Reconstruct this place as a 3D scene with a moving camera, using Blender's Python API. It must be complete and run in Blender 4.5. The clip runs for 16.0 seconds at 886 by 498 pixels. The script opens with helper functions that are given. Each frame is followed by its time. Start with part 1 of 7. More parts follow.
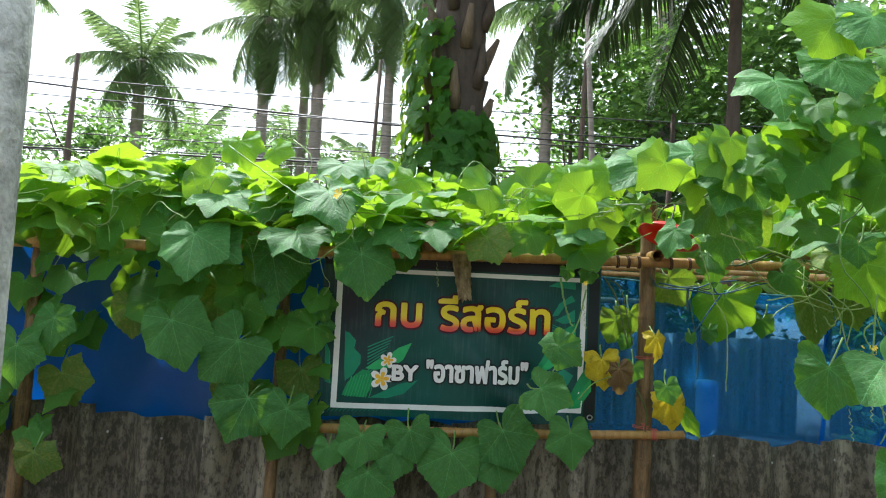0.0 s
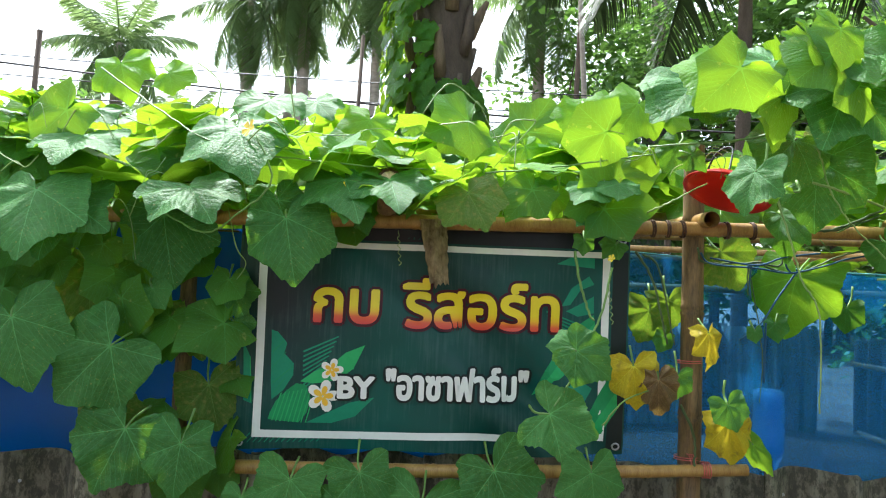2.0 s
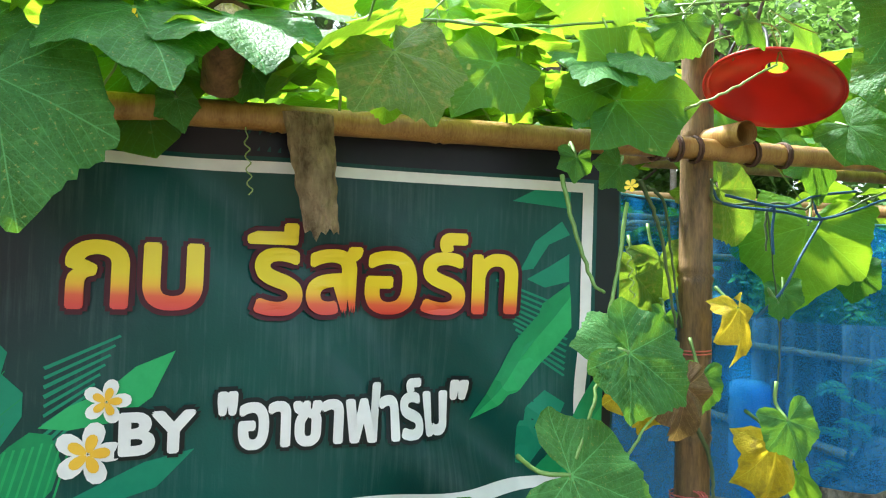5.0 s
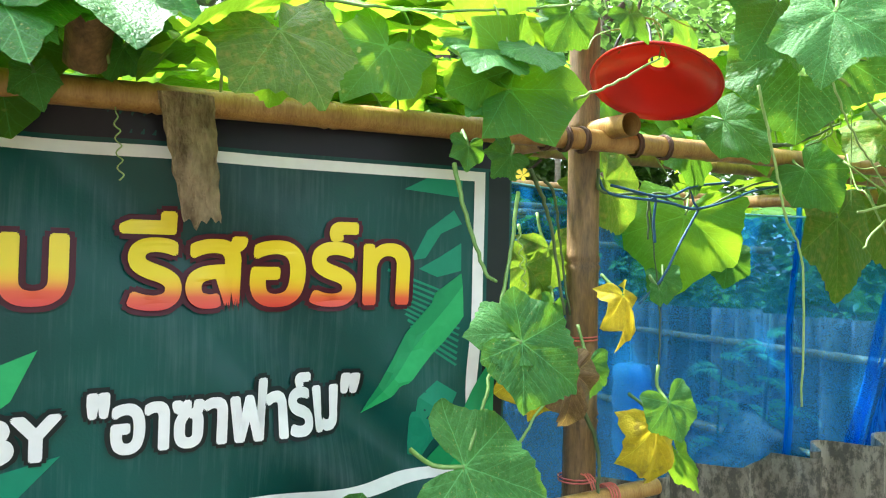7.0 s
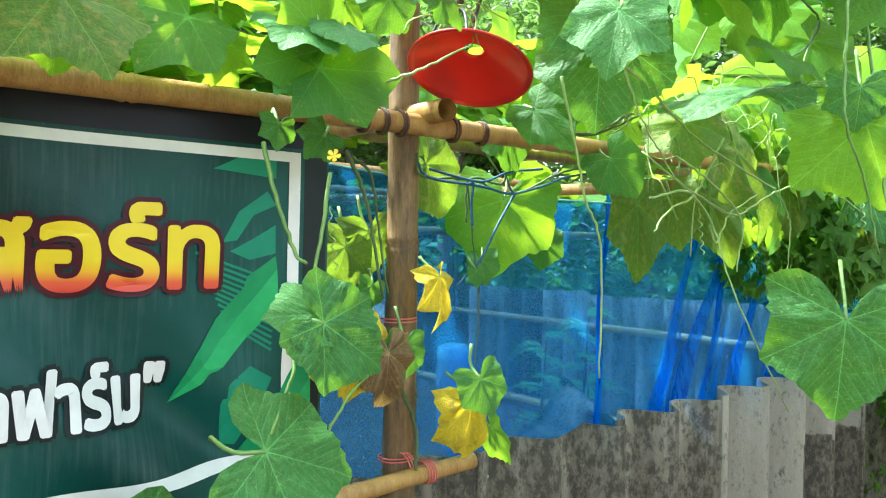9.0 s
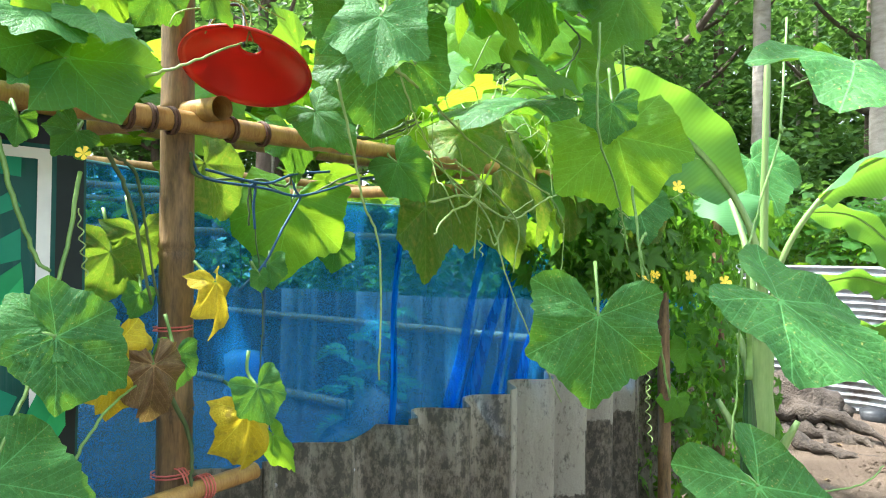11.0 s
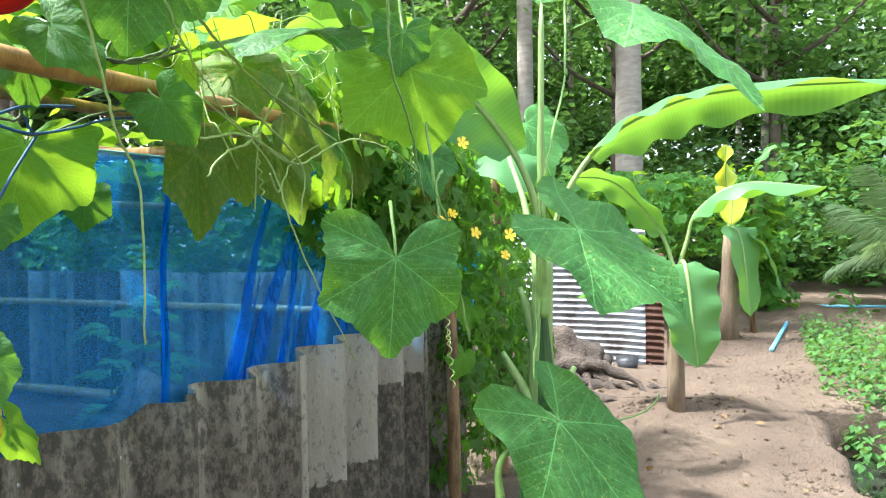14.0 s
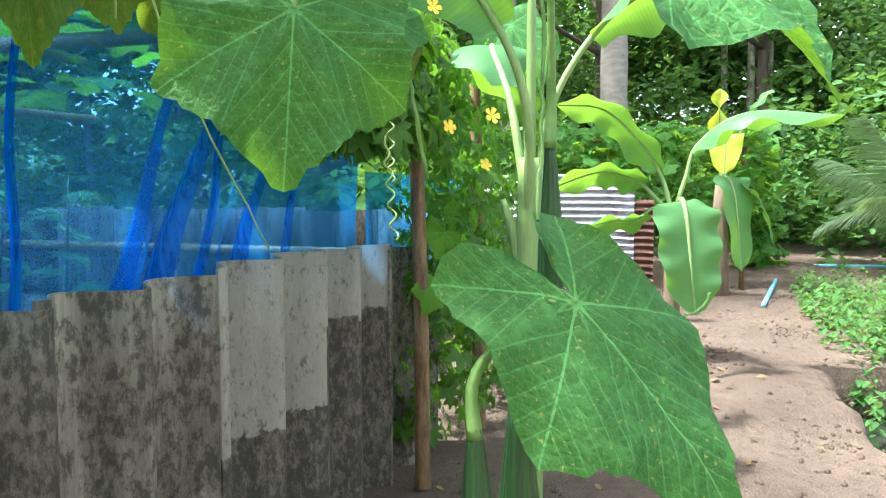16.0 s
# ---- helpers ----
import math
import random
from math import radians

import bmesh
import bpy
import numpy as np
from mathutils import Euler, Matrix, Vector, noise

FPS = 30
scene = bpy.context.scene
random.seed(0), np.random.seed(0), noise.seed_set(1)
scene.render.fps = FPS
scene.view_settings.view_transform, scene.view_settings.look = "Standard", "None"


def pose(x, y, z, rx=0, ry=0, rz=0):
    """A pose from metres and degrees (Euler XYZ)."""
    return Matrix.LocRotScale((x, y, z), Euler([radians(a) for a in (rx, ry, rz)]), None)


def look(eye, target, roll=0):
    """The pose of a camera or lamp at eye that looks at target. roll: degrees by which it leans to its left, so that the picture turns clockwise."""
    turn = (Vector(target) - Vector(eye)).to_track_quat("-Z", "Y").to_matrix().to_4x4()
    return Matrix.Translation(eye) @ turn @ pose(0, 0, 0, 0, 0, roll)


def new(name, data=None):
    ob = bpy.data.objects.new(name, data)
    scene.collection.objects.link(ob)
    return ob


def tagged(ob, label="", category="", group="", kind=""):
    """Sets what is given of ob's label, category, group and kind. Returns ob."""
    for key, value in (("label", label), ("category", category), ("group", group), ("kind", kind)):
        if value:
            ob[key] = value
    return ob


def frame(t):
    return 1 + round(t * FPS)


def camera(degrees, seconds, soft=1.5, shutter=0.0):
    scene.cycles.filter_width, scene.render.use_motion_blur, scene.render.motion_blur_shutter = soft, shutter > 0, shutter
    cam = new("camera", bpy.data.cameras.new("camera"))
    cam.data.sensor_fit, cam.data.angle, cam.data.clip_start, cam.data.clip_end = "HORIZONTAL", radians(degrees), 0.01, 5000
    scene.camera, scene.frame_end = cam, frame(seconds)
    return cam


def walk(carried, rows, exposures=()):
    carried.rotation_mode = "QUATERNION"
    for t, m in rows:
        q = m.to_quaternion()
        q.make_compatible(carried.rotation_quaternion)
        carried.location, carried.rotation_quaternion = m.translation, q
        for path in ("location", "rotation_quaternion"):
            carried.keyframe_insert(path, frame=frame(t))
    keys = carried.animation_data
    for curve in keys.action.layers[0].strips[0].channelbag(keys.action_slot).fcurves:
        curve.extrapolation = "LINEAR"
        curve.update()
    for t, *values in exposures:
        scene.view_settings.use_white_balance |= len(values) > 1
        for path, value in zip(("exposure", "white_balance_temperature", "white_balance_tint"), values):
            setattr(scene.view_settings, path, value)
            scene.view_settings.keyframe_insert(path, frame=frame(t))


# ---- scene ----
cam = camera(62.2, 16.0, soft=1.1)
METRES, EYE, TILT, LEAN, TURN = 2.6, 1.3, 0.0, 0.0, 0.0
ROWS = [
    (0.0, 0.0, 0.0, 0.0, -0.21, 3.93, -3.04),
    (0.5, 0.009, 0.0585, -0.0067, 0.46, 2.62, -2.66),
    (1.0, 0.0018, 0.1459, -0.0014, 0.28, 3.09, -1.83),
    (1.5, 0.0094, 0.2255, -0.0093, -0.63, 3.01, -1.77),
    (2.0, 0.0283, 0.3081, -0.0043, -0.84, 3.15, -2.51),
    (2.5, 0.0176, 0.37, -0.007, -1.13, 3.11, -2.75),
    (3.0, -0.0219, 0.4556, -0.0046, -4.94, 3.01, -1.74),
    (3.5, -0.0359, 0.5265, -0.0086, -6.54, 1.21, -1.26),
    (4.0, -0.0233, 0.6048, -0.0191, -10.8, 1.64, -1.59),
    (6.5, -0.0249, 0.6596, -0.0173, -23.91, 1.03, -1.4),
    (7.0, -0.021, 0.6571, -0.0174, -26.39, 1.07, -1.37),
    (7.5, -0.0177, 0.6546, -0.0182, -29.61, 0.81, -1.27),
    (8.0, -0.0158, 0.6524, -0.0183, -32.35, 0.44, -1.24),
    (8.5, -0.011, 0.6502, -0.0193, -34.78, 0.31, -1.15),
    (9.0, -0.0038, 0.6475, -0.0195, -38.25, 0.26, -1.16),
    (11.5, 0.022, 0.6265, -0.0173, -56.0, 0.43, -0.56),
    (12.0, 0.0275, 0.6247, -0.0186, -59.76, 0.15, -0.38),
    (12.5, 0.031, 0.6238, -0.021, -61.84, 0.05, -0.12),
    (13.0, 0.0362, 0.6253, -0.0264, -63.69, -0.42, 0.26),
    (13.5, 0.0452, 0.6408, -0.035, -65.98, -1.12, 0.48),
    (14.0, 0.0518, 0.6575, -0.0404, -69.11, -1.15, 0.82),
    (14.5, 0.0913, 0.6627, -0.0512, -69.55, -2.12, 0.58),
    (15.0, 0.1397, 0.6684, -0.0571, -69.48, -2.66, 0.02),
    (15.5, 0.1945, 0.6941, -0.0867, -69.98, -3.02, 0.69),
    (16.0, 0.2278, 0.7097, -0.1168, -70.72, -3.76, 0.13),
]
walk(cam, [(t, pose(0, 0, EYE, TILT, LEAN, TURN) @ pose(METRES * x, METRES * y, METRES * z, 90 + pitch, roll, yaw)) for t, x, y, z, yaw, pitch, roll in ROWS],
     exposures=[(0.0, 1.48, 6050, 5), (1.5, 1.72, 6050, 5), (3.5, 2.15, 6050, 4), (7.0, 2.65, 6050, 4), (9.0, 2.74, 5950, 4), (12.0, 2.3, 6000, 7), (16.0, 2.45, 5900, 10)])

# ---- world and sun: bright hazy sky, sun high behind the fence ----
SUN_ELEVATION, SUN_AZIMUTH = radians(60), radians(-28)
world = bpy.data.worlds.new("hazy_sky")
scene.world = world
world.use_nodes = True
wn, wl = world.node_tree.nodes, world.node_tree.links
sky = wn.new("ShaderNodeTexSky")
sky.sky_type, sky.sun_disc = "NISHITA", False
sky.sun_elevation, sky.sun_rotation = SUN_ELEVATION, SUN_AZIMUTH
sky.dust_density, sky.air_density = 4.0, 1.0
haze = wn.new("ShaderNodeHueSaturation")
haze.inputs["Saturation"].default_value = 0.4
wl.new(sky.outputs["Color"], haze.inputs["Color"])
wl.new(haze.outputs["Color"], wn["Background"].inputs["Color"])
wn["Background"].inputs["Strength"].default_value = 0.15
sun = new("sun", bpy.data.lights.new("sun", "SUN"))
sun.data.energy, sun.data.angle, sun.data.color = 3.0, radians(2.5), (1.0, 0.97, 0.92)
sun_way = Vector((math.sin(SUN_AZIMUTH) * math.cos(SUN_ELEVATION), math.cos(SUN_AZIMUTH) * math.cos(SUN_ELEVATION), math.sin(SUN_ELEVATION)))
sun.matrix_world = look(sun_way * 60, (0, 0, 0))


# ---- materials ----
class Mat:
    """A node material with short ways to add nodes."""

    def __init__(self, name, rough=0.6, metal=0.0, spec=0.5):
        self.m = bpy.data.materials.new(name)
        self.m.use_nodes = True
        self.t = self.m.node_tree
        self.b = self.t.nodes["Principled BSDF"]
        self.b.inputs["Roughness"].default_value = rough
        self.b.inputs["Metallic"].default_value = metal
        self.b.inputs["Specular IOR Level"].default_value = spec

    def add(self, kind, **links):
        n = self.t.nodes.new("ShaderNode" + kind)
        for key, v in links.items():
            self.put(n.inputs[int(key[1:])] if key[0] == "i" and key[1:].isdigit() else n.inputs[key], v)
        return n

    def put(self, socket, v):
        if isinstance(v, bpy.types.NodeSocket):
            self.t.links.new(v, socket)
        else:
            socket.default_value = (*v, 1.0) if isinstance(v, tuple) and len(v) == 3 and socket.type == "RGBA" else v

    def coord(self, kind="Object"):
        return self.add("TexCoord").outputs[kind]

    def noise(self, vec, scale, detail=4.0, rough=0.55):
        n = self.add("TexNoise", Vector=vec, Scale=scale, Detail=detail, Roughness=rough)
        return n.outputs["Fac"]

    def math(self, op, a, b=0.0, clamp=False):
        n = self.add("Math", i0=a, i1=b)
        n.operation, n.use_clamp = op, clamp
        return n.outputs[0]

    def ramp(self, fac, *stops):
        n = self.add("ValToRGB", Fac=fac)
        e = n.color_ramp.elements
        while len(e) < len(stops):
            e.new(0.5)
        for k, (p, c) in enumerate(stops):
            e[k].position, e[k].color = p, (*c, 1.0) if isinstance(c, tuple) else (c, c, c, 1.0)
        return n.outputs["Color"]

    def mix(self, fac, a, b, blend="MIX"):
        n = self.t.nodes.new("ShaderNodeMix")
        n.data_type, n.blend_type = "RGBA", blend
        self.put(n.inputs[0], fac), self.put(n.inputs[6], a), self.put(n.inputs[7], b)
        return n.outputs[2]

    def scaled(self, vec, s):
        n = self.t.nodes.new("ShaderNodeMapping")
        self.put(n.inputs["Vector"], vec)
        n.inputs["Scale"].default_value = s
        return n.outputs["Vector"]

    def bump(self, height, strength=0.4, distance=0.005):
        n = self.add("Bump", Height=height, Strength=strength, Distance=distance)
        self.put(self.b.inputs["Normal"], n.outputs["Normal"])
        return n.outputs["Normal"]

    def base(self, v):
        self.put(self.b.inputs["Base Color"], v)
        return self

    def rough(self, v):
        self.put(self.b.inputs["Roughness"], v)

    def see_through(self, fac, colour, weight):
        """Adds light that passes through a thin sheet."""
        tr = self.add("BsdfTranslucent", Color=colour)
        mx = self.add("MixShader", Fac=weight, i1=self.b.outputs[0], i2=tr.outputs[0])
        self.t.links.new(mx.outputs[0], self.t.nodes["Material Output"].inputs["Surface"])
        return self.m


def simple(name, c0, c1, scale=8.0, rough=0.6, metal=0.0, bump=0.3, dist=0.004, stretch=(1, 1, 1), fine=60.0):
    m = Mat(name, rough, metal)
    v = m.scaled(m.coord(), stretch)
    a, b = m.noise(v, scale), m.noise(v, fine, 3.0)
    m.base(m.mix(0.35, m.ramp(a, (0.3, c0), (0.7, c1)), m.ramp(b, (0.3, c0), (0.7, c1))))
    m.bump(m.math("ADD", a, b), bump, dist)
    m.rough(m.math("MULTIPLY_ADD", b, 0.25))
    m.b.inputs["Roughness"].links[0].from_node.inputs[2].default_value = rough - 0.12
    return m.m


def leaf_material(name, dark, light, glow, weight=0.4, rough=0.45, veins=True, spots=0.0, island=False, blemish=(0.35, 0.33, 0.08), spot_size=55.0):
    """A thin leaf: pale veins along the UV's u = 0 lines, mottling, light that shines through."""
    m = Mat(name, rough, 0.0, 0.26)
    m.b.inputs["IOR"].default_value = 1.4
    uv = m.coord("UV")
    sep = m.add("SeparateXYZ", Vector=uv)
    u, v = sep.outputs[0], sep.outputs[1]
    rnd = m.add("NewGeometry").outputs["Random Per Island"] if island else m.add("ObjectInfo").outputs["Random"]
    p = m.coord("Object")
    grain = m.noise(p, 28.0, 5.0)
    tone = m.math("ADD", m.math("MULTIPLY", rnd, 0.75), m.math("MULTIPLY", grain, 0.3), True)
    colour = m.mix(tone, dark, light)
    fine = m.noise(p, 9.0 if island else 75.0, 6.0, 0.7)
    colour = m.mix(m.ramp(fine, (0.42, 0.0), (0.62, 0.55)), colour, tuple(c * 0.45 for c in dark))
    colour = m.mix(m.ramp(m.noise(p, 7.0, 3.0), (0.5, 0.0), (0.7, 0.4)), colour, tuple(c * 1.5 for c in light))
    if veins:
        main = m.math("LESS_THAN", m.math("MULTIPLY", u, v), 0.012)
        side = m.math("SINE", m.math("SUBTRACT", m.math("MULTIPLY", v, 44.0), m.math("MULTIPLY", m.math("MULTIPLY", u, v), 34.0)))
        side = m.math("GREATER_THAN", side, 0.955)
        vein = m.math("ADD", main, m.math("MULTIPLY", side, 0.5), True)
        colour = m.mix(m.math("MULTIPLY", vein, 0.62), colour, tuple(min(1.0, c * 2.1 + 0.03) for c in light))
        swell = m.math("SINE", m.math("SUBTRACT", m.math("MULTIPLY", v, 44.0), m.math("MULTIPLY", m.math("MULTIPLY", u, v), 34.0)))
        m.bump(m.math("SUBTRACT", m.math("MULTIPLY", grain, 0.8), m.math("ADD", m.math("MULTIPLY", swell, 0.12), m.math("MULTIPLY", vein, 0.5))), 0.35, 0.008)
    cells = m.t.nodes.new("ShaderNodeTexVoronoi")
    cells.feature = "DISTANCE_TO_EDGE"
    m.put(cells.inputs["Vector"], p)
    cells.inputs["Scale"].default_value = 130.0 if island else 17.0
    net = m.ramp(cells.outputs["Distance"], (0.0, 1.0), (0.07, 0.0))
    colour = m.mix(m.math("MULTIPLY", net, 0.18), colour, tuple(min(1.0, c * 1.8 + 0.01) for c in light))
    if veins:
        quilt = m.math("MULTIPLY", m.ramp(cells.outputs["Distance"], (0.0, 0.0), (0.25, 1.0)), 0.3)
        relief = m.b.inputs["Normal"].links[0].from_node
        m.put(relief.inputs["Height"], m.math("ADD", relief.inputs["Height"].links[0].from_socket, quilt))
    if spots:
        s = m.noise(p, spot_size, 4.0)
        colour = m.mix(m.ramp(s, (0.68 - 0.12 * spots, 0.0), (0.72, 1.0)), colour, blemish)
    m.base(colour)
    glowing = m.mix(m.math("MULTIPLY", rnd, 0.7), glow, tuple(c * 0.75 for c in glow))
    if veins:
        glowing = m.mix(m.math("MULTIPLY", vein, 0.35), glowing, tuple(c * 0.6 for c in glow))
    return m.see_through(0.4, glowing, weight)


LEAF = leaf_material("luffa_leaf", (0.02, 0.092, 0.022), (0.075, 0.225, 0.055), (0.3, 0.62, 0.03), 0.27, 0.5, spots=0.5, spot_size=34.0)
LEAF_MASS = leaf_material("luffa_leaf_mass", (0.018, 0.085, 0.016), (0.065, 0.2, 0.03), (0.47, 0.77, 0.03), 0.36, 0.46, island=True, spots=0.3)
# Lighter copy of the leaf: sun shining through is put into the base colour.
LEAF_BACKLIT = leaf_material("backlit_luffa_leaf", (0.07, 0.22, 0.02), (0.14, 0.32, 0.03), (0.5, 0.78, 0.03), 0.44, 0.46, spots=0.2)
LEAF_OLD = leaf_material("spotted_luffa_leaf", (0.05, 0.11, 0.022), (0.12, 0.21, 0.035), (0.34, 0.52, 0.03), 0.32, spots=1.3, spot_size=9.0, blemish=(0.3, 0.24, 0.06))
LEAF_YELLOW = leaf_material("yellowed_leaf", (0.58, 0.43, 0.02), (0.75, 0.58, 0.04), (0.85, 0.65, 0.03), 0.3, spots=1.3, blemish=(0.13, 0.075, 0.035), spot_size=3.5)
LEAF_BROWN = leaf_material("withered_leaf", (0.12, 0.07, 0.035), (0.26, 0.17, 0.08), (0.3, 0.2, 0.05), 0.2, spots=0.8)
GOURD_LEAF = leaf_material("small_gourd_leaf", (0.025, 0.08, 0.015), (0.1, 0.21, 0.03), (0.25, 0.55, 0.03), 0.38, veins=False, island=True)
WOODS_LEAF = leaf_material("woodland_leaf", (0.028, 0.075, 0.024), (0.11, 0.21, 0.06), (0.24, 0.45, 0.08), 0.36, veins=False, island=True)
WEED_LEAF = leaf_material("weed_leaf", (0.03, 0.09, 0.022), (0.085, 0.2, 0.05), (0.2, 0.38, 0.05), 0.3, veins=False, island=True)
FERN_LEAF = leaf_material("feathery_leaflet", (0.14, 0.3, 0.12), (0.25, 0.45, 0.2), (0.45, 0.7, 0.25), 0.4, veins=False, island=True)
# Darker, less translucent palm leaflet for the two palms just behind the pen.
PALM_LEAF_DARK = leaf_material("dark_palm_leaflet", (0.02, 0.045, 0.02), (0.06, 0.1, 0.04), (0.1, 0.16, 0.05), 0.1, veins=False, island=True)
# Base colour lightened to stand in for haze on the far palms.
PALM_LEAF = leaf_material("palm_leaflet", (0.07, 0.13, 0.06), (0.18, 0.28, 0.12), (0.34, 0.48, 0.17), 0.4, veins=False, island=True)


def banana_material(name, dark, light, glow):
    m = Mat(name, 0.5, 0.0, 0.3)
    sep = m.add("SeparateXYZ", Vector=m.coord("UV"))
    rib = m.math("SINE", m.math("MULTIPLY", sep.outputs[1], 420.0))
    n = m.noise(m.coord("Object"), 5.0)
    colour = m.mix(n, dark, light)
    m.base(m.mix(m.math("MULTIPLY", m.math("ADD", rib, 1.0), 0.09), colour, tuple(c * 1.8 for c in light)))
    m.bump(rib, 0.12, 0.0015)
    return m.see_through(0.4, glow, 0.34)


BANANA_LEAF = banana_material("banana_leaf", (0.045, 0.15, 0.05), (0.085, 0.22, 0.075), (0.3, 0.58, 0.04))
BANANA_YOUNG = banana_material("yellowing_banana_leaf", (0.3, 0.36, 0.03), (0.42, 0.48, 0.05), (0.65, 0.75, 0.04))
BANANA_STEM = simple("banana_stem", (0.13, 0.24, 0.06), (0.26, 0.37, 0.12), 9, 0.45, stretch=(3, 3, 0.4))
BANANA_BROWN = simple("dry_banana_trunk", (0.12, 0.085, 0.055), (0.27, 0.2, 0.13), 10, 0.85, bump=0.6, stretch=(3, 3, 0.5))
STEM = simple("vine_stem", (0.1, 0.2, 0.04), (0.2, 0.34, 0.08), 30, 0.5)
STEM_DARK = simple("old_vine_stem", (0.05, 0.09, 0.03), (0.1, 0.14, 0.05), 30, 0.6)
TENDRIL = simple("pale_tendril", (0.17, 0.28, 0.07), (0.32, 0.42, 0.13), 30, 0.5)
FRUIT = simple("dark_luffa_rind", (0.012, 0.045, 0.014), (0.05, 0.12, 0.03), 14, 0.4, stretch=(9, 9, 0.8))
FLOWER = simple("yellow_petal", (0.75, 0.5, 0.02), (0.85, 0.65, 0.04), 40, 0.5)
BAMBOO = simple("weathered_bamboo", (0.2, 0.09, 0.022), (0.5, 0.31, 0.09), 6, 0.42, bump=0.25, stretch=(6, 6, 0.8))
BAMBOO_DARK = simple("mossy_bamboo", (0.03, 0.019, 0.009), (0.3, 0.18, 0.075), 11, 0.6, bump=0.4, stretch=(5, 5, 0.9))
BAMBOO_END = simple("cut_bamboo_end", (0.3, 0.2, 0.1), (0.45, 0.32, 0.18), 40, 0.8)
OLD_WOOD = simple("rotten_wood", (0.14, 0.09, 0.045), (0.66, 0.5, 0.3), 22, 0.9, bump=1.0, dist=0.012, stretch=(2, 2, 0.8))
TWINE = simple("brown_twine", (0.06, 0.03, 0.02), (0.12, 0.06, 0.035), 60, 0.8)
PINK_TWINE = simple("pink_twine", (0.55, 0.1, 0.09), (0.65, 0.2, 0.16), 60, 0.6)
PALM_BARK = simple("ringed_palm_bark", (0.2, 0.17, 0.14), (0.42, 0.38, 0.33), 4, 0.9, bump=0.6, dist=0.02, stretch=(1, 1, 3))
DARK_BARK = simple("dark_bark", (0.06, 0.045, 0.035), (0.16, 0.12, 0.09), 5, 0.9, bump=0.7, dist=0.02, stretch=(2, 2, 0.6))
WHITE_BARK = simple("lichen_white_bark", (0.2, 0.2, 0.17), (0.85, 0.86, 0.82), 9, 0.9, bump=0.7, dist=0.01)
WIRE = simple("black_cable", (0.02, 0.02, 0.022), (0.035, 0.035, 0.04), 30, 0.5)
CORD = simple("dark_blue_cord", (0.01, 0.05, 0.12), (0.02, 0.1, 0.2), 40, 0.6)
PIPE = simple("blue_pipe", (0.1, 0.36, 0.5), (0.2, 0.5, 0.62), 12, 0.45)
ROOT = simple("grey_root", (0.028, 0.021, 0.016), (0.1, 0.075, 0.055), 7, 0.95, bump=0.9, dist=0.02)
CONCRETE = simple("mossy_concrete", (0.07, 0.075, 0.06), (0.24, 0.23, 0.2), 6, 0.9, bump=0.6)
RUST = simple("rusty_sheet", (0.07, 0.03, 0.02), (0.17, 0.085, 0.055), 8, 0.85)
BUCKET = simple("black_bucket", (0.015, 0.016, 0.018), (0.04, 0.042, 0.045), 20, 0.5)


def soil_material():
    m = Mat("sandy_soil", 0.95, 0.0, 0.2)
    p = m.coord()
    a, b, c = m.noise(p, 0.9, 5.0), m.noise(p, 14.0, 5.0), m.noise(p, 130.0, 3.0)
    col = m.mix(m.ramp(a, (0.35, 0.0), (0.65, 1.0)), (0.15, 0.108, 0.078), (0.25, 0.186, 0.134))
    col = m.mix(m.ramp(b, (0.55, 0.0), (0.75, 0.6)), col, (0.11, 0.078, 0.054))
    m.base(m.mix(m.ramp(c, (0.35, 0.5), (0.6, 0.0)), col, (0.1, 0.072, 0.05)))
    m.bump(m.math("ADD", m.math("MULTIPLY", b, 2.0), c), 1.0, 0.03)
    return m.m


